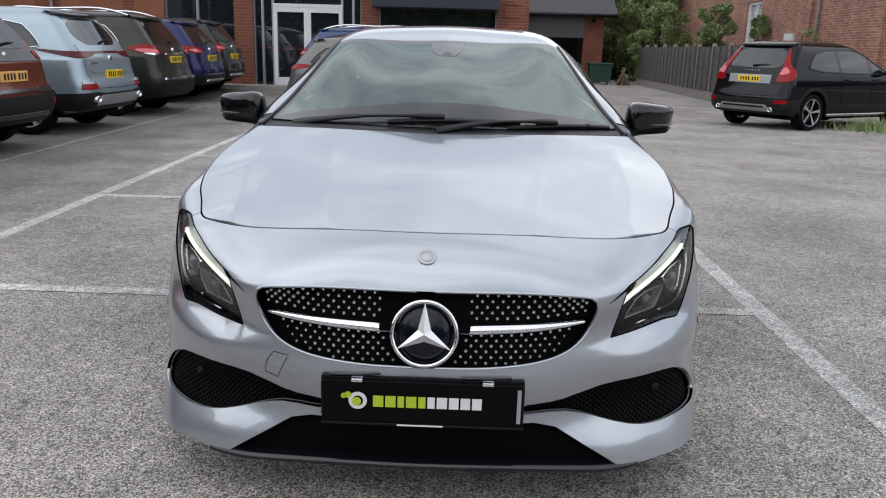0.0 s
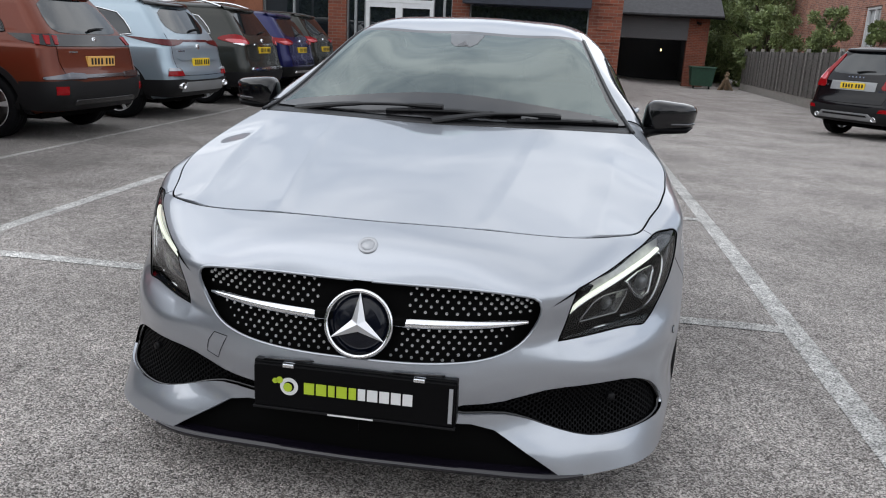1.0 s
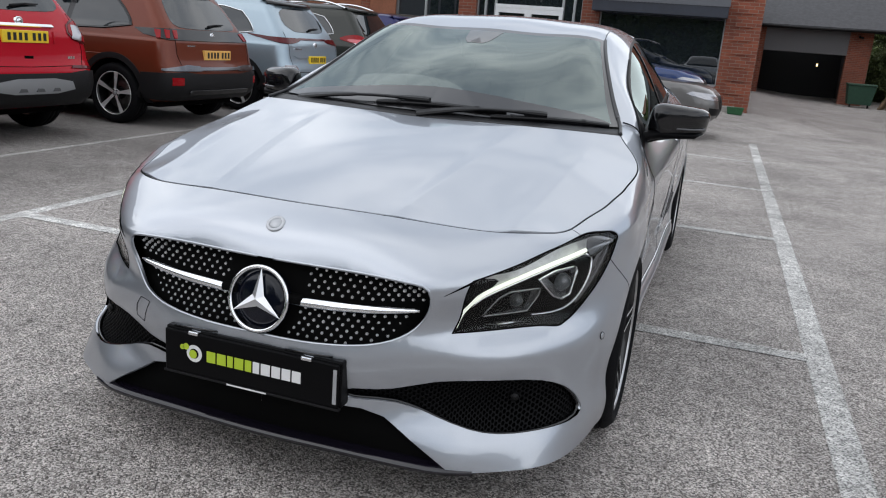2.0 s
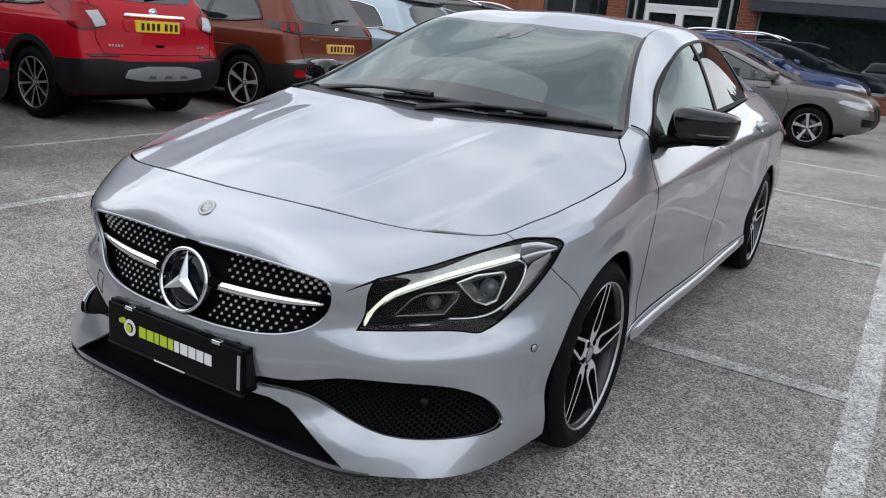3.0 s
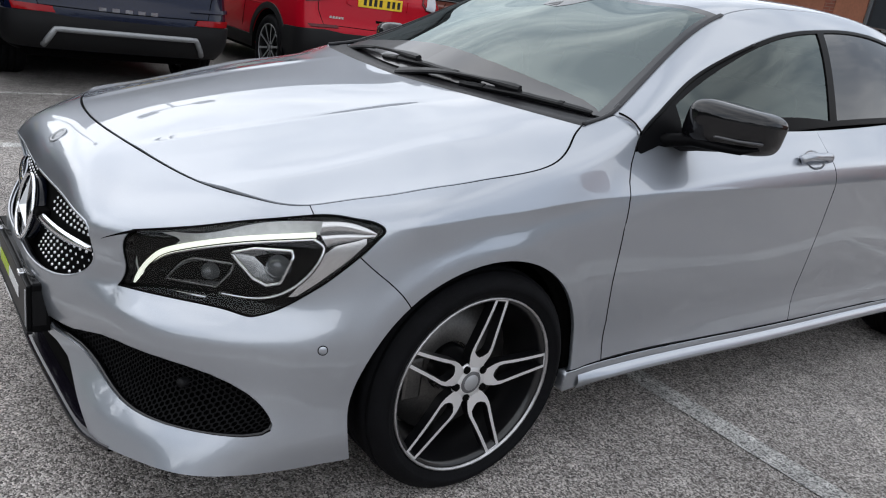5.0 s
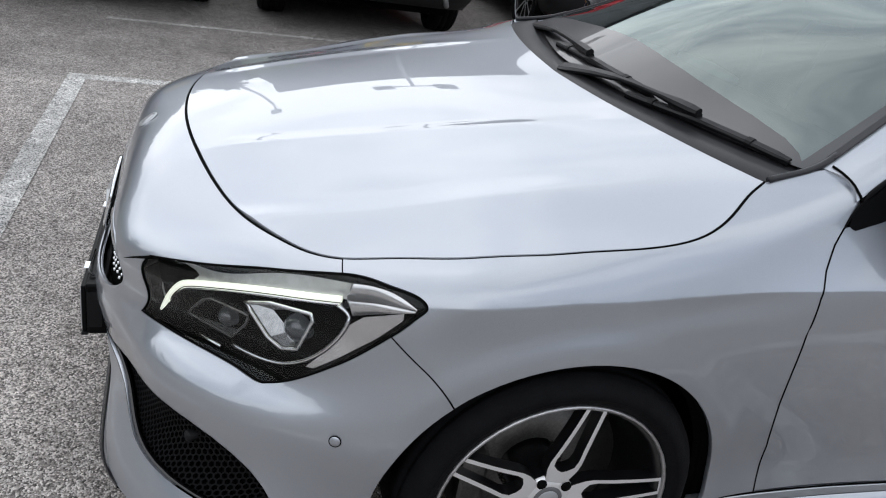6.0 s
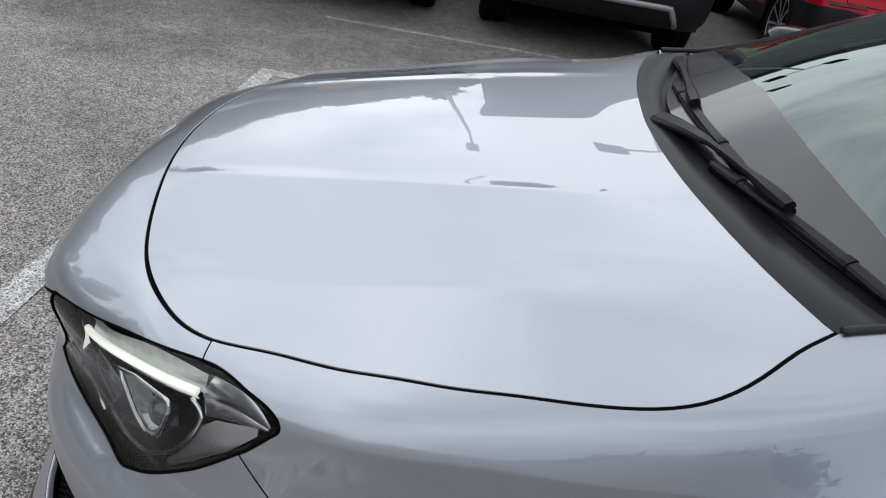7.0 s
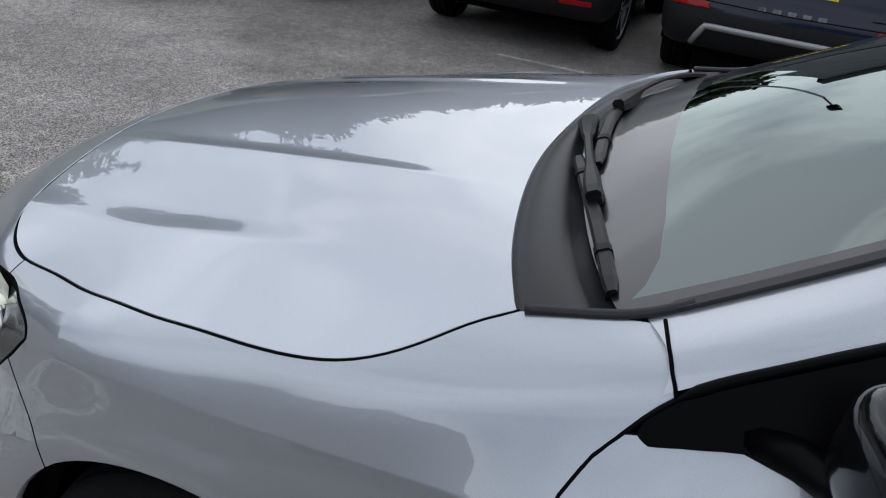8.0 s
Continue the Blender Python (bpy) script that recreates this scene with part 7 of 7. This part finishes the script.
# old brick house beyond the fence
house = thing("brick_house", "old weathered red brick house wall with a white window", "house", kind="structure")
HX = 11.5
boxed("wall", (HX, HX + .4, 16.5, 30.2, -.6, 8), OLD_BRICK, house)
boxed("wall", (HX, HX + .4, 31.9, 60, -.6, 8), OLD_BRICK, house)
boxed("wall", (HX, HX + .4, 30.2, 31.9, -.6, 1.55), OLD_BRICK, house)
boxed("wall", (HX, HX + .4, 30.2, 31.9, 3.35, 8), OLD_BRICK, house)
boxed("pilaster", (HX - .12, HX - .002, 25.4, 26.4, -.6, 8), OLD_BRICK, house)
boxed("pilaster", (HX - .12, HX - .002, 20.6, 22.6, -.6, 8), OLD_BRICK, house)
win = new("window")
win.parent = house
boxed("pane", (HX + .2, HX + .21, 30.2, 31.9, 1.55, 3.35), material("pale_blind_glass", (.45, .47, .48), .15, 0, .5), win)
for y0, y1, z0, z1 in ((30.2, 30.32, 1.55, 3.35), (31.78, 31.9, 1.55, 3.35), (30.321, 31.779, 1.55, 1.66), (30.321, 31.779, 3.24, 3.35), (30.98, 31.06, 1.661, 3.239)):
    boxed("window_frame", (HX + .08, HX + .19, y0, y1, z0, z1), WHITE_FRAME, win)
boxed("meter_box", (HX - .15, HX - .003, 26.6, 27.3, 1.55, 2.05), WHITE_FRAME, house)
part("downpipe", *tube([(HX - .08, 24.9, 0), (HX - .08, 24.9, 7.5)], .05, 8), CONCRETE, house)

# added walls, never in view: they shape what the saloon's flank reflects
UNSEEN_WALL = material("unseen_wall_grey", (0.34, 0.335, 0.33), 0.9, noise_scale=2, vary=0.3, bump=0.2)
tagged(boxed("unseen_wall", (13.0, 13.4, 8, 40, -.6, 1.1), UNSEEN_WALL), "added low unseen grey wall that shapes reflections in the saloon", "wall", kind="structure")
tagged(boxed("unseen_wall", (13.0, 13.4, -26, 7.99, -.6, 2.3), UNSEEN_WALL), "added unseen grey wall that shapes reflections in the saloon", "wall", kind="structure")

# ---- plants ----
LEAF = material("leaf", (0.12, 0.17, 0.06), 0.5, noise_scale=1.5, vary=0.5, second=(0.30, 0.38, 0.15))
LEAF_DARK = material("dark_leaf", (0.030, 0.055, 0.016), 0.55, noise_scale=1.0, vary=0.5, second=(0.06, 0.10, 0.03))
BARK = material("bark", (0.07, 0.055, 0.04), 0.9, noise_scale=8, vary=0.4, bump=0.5, bump_scale=20)


def leaf_cloud(seed, clumps, leaves, size, spread):
    """Leaf blades scattered round clump centres, as one mesh's verts and faces."""
    r = np.random.RandomState(seed)
    V, F = [], []
    for c in clumps:
        for _ in range(leaves):
            d = r.normal(size=3)
            d = d / np.linalg.norm(d) * spread * r.uniform(.35, 1.0) ** .6
            p = Vector(c) + Vector(d)
            a, b2 = Vector(r.normal(size=3)).normalized(), Vector(r.normal(size=3)).normalized()
            s = size * r.uniform(.6, 1.3)
            k = len(V)
            V += [p, p + a * s * .5 + b2 * s * .22, p + a * s, p + a * s * .5 - b2 * s * .22]
            F.append((k, k + 1, k + 2, k + 3))
    return V, F


def tree(name, x, y, height, spread, seed, label, category, leaf=LEAF, leaves=60, size=.16, base=.25, n=40):
    r = np.random.RandomState(seed)
    z0 = ground_z(x, y)
    t = thing(name, label, category, "trees" if category == "tree" else "bushes", m=pose(x, y, z0))
    trunk = [(0, 0, -.1), (.05, .03, height * .3), (-.04, .06, height * .6), (.02, 0, height * .85)]
    part("trunk", *tube(smooth_path(trunk, 10), [height * .03 * (1 - .085 * i) for i in range(10)], 8), BARK, t)
    clumps = []
    for i in range(n):
        h = r.uniform(base, 1.0)
        rad = spread * math.sqrt(max(.05, 1 - ((h - .55) / .55) ** 2)) * r.uniform(.25, 1.2)
        a = r.uniform(0, 2 * math.pi)
        clumps.append((rad * math.cos(a), rad * math.sin(a), h * height))
        if i % 5 == 0:
            part("limb", *tube([(0, 0, h * height * .55), (rad * .5 * math.cos(a), rad * .5 * math.sin(a), h * height * .82), clumps[-1]], [height * .011, height * .007, height * .003], 5), BARK, t)
    part("crown", *leaf_cloud(seed + 1, clumps, leaves, size, spread * .24), leaf, t, smooth=False)
    return t


tree("bush", 9.7, 30.0, 3.3, .75, 3, "green leafy bush growing above the fence", "bush", LEAF, 260, .15, .0, 60)
tree("bush", 9.3, 37.0, 3.6, 1.1, 5, "tall green bush behind the fence panels", "bush", LEAF, 280, .16, .0, 60)
tree("bush", 11.15, 29.2, 2.9, .30, 8, "climbing green shrub against the brick wall", "bush", LEAF, 240, .13, .1, 50)
tree("bush", 9.7, 42.0, 5.6, 1.8, 12, "dense green bush beside the garage roof", "bush", LEAF, 320, .20, .02, 70)
tree("bush", 8.9, 46.5, 5.6, 2.2, 41, "leafy green bush behind the garage", "bush", LEAF, 300, .20, .02, 60)
tree("bush", 10.9, 24.6, 2.6, .6, 15, "small shrub by the meter box", "bush", LEAF, 120, .10, .2, 24)
for i, (x, y, h, s) in enumerate(((-15, -16, 5.9, 2.8), (-16, -10.5, 5.3, 2.6), (-18, -13.5, 6.3, 2.8), (-15.5, -6.0, 3.6, 2.2), (-15.0, -2.6, 3.4, 2.0), (-17, -8.0, 4.3, 2.2), (-15, -22, 7, 3.0), (-10, -28, 8, 3.4), (-2, -34, 9, 3.8))):
    tree("tree", x, y, h, s, 20 + 3 * i, "tall broadleaf tree behind the yard boundary", "tree", LEAF_DARK, 240, .34, .2, 50)

# boundary on the row's far side: pale green close-boarded fence, workshop and lamp posts
GREEN_FENCE = material("pale_green_fence", (0.30, 0.36, 0.26), 0.7, noise_scale=6, vary=0.25, bump=0.2)
bf = thing("boundary_fence", "pale green upright board fence behind the parked row", "fence")
for i in range(150):
    y = -22 + .2 * i
    boxed("board", (-10.42, -10.40, y, y + .185, .05, 1.65 + .02 * (i % 3)), GREEN_FENCE, bf)
    if i % 12 == 0:
        boxed("post", (-10.398, -10.30, y - .05, y + .05, 0, 1.6), GREEN_FENCE, bf)
for z in (.35, 1.3):
    boxed("rail", (-10.398, -10.36, -22, 8, z, z + .08), GREEN_FENCE, bf)
CLADDING = material("grey_wall_cladding", (0.20, 0.20, 0.21), 0.6, noise_scale=3, vary=0.15)
work = thing("workshop", "low grey clad workshop with a dark roof beyond the row", "building", kind="structure")
boxed("wall", (-20, -13.5, -.2, 17.8, -.2, 4.9), CLADDING, work)
boxed("roof_edge", (-20.2, -13.3, -.4, 18.0, 4.9, 5.25), DARK_ROOF, work)
for x, y, h, arms in ((-12.0, 2.6, 5.6, 2), (-12.4, -.8, 6.0, 1)):
    lp = thing("lamp_post", "slim grey floodlight post with lamp heads", "street lamp", "lamp posts", m=pose(x, y, 0))
    part("pole", *tube([(0, 0, 0), (0, 0, h)], [.07, .045], 8), ALU_FRAME, lp)
    if arms == 2:
        part("crossarm", *tube([(0, -.8, h), (0, .8, h)], .035, 6), ALU_FRAME, lp)
        for sy in (-.7, .7):
            boxed("lamp_head", (-.05, .35, sy - .22, sy + .22, h - .12, h + .08), BLACK_PLASTIC, lp, bevel=.02)
    else:
        part("outreach", *tube([(0, 0, h), (.9, 0, h + .25)], .03, 6), ALU_FRAME, lp)
        boxed("lamp_head", (.85, 1.35, -.12, .12, h + .18, h + .30), BLACK_PLASTIC, lp, bevel=.02)

# belt of trees added all round to block the bright low sky
V, F = [], []
rr = np.random.RandomState(77)
clumps = []
for i in range(520):
    a = 2 * math.pi * i / 520
    d = rr.uniform(52, 62)
    top = 4.6 + 1.6 * math.sin(7 * a) + 1.5 * math.sin(17 * a + 1) + rr.uniform(-1, 1)
    for k in (.12, .45, .75, 1.0):
        clumps.append((d * math.cos(a), d * math.sin(a) + 5, k * top))
tagged(part("sky_block_trees", *leaf_cloud(78, clumps, 40, 2.1, 2.6), LEAF_DARK, smooth=False), "added belt of dark trees that blocks the low sky", "trees", kind="stuff")

# weeds beside the black car
V, F = [], []
rr = np.random.RandomState(9)
for i in range(700):
    x, y = 8.6 + rr.normal() * .5, 14.0 + rr.normal() * .35
    a = rr.uniform(0, 6.28)
    h = rr.uniform(.08, .32)
    k = len(V)
    z = ground_z(x, y)
    V += [(x - .012, y, z), (x + .012, y, z), (x + .12 * math.cos(a), y + .12 * math.sin(a), z + h)]
    F.append((k, k + 1, k + 2))
tagged(part("weeds", V, F, LEAF, smooth=False), "rough green weeds growing through the asphalt edge", "weeds", kind="stuff")
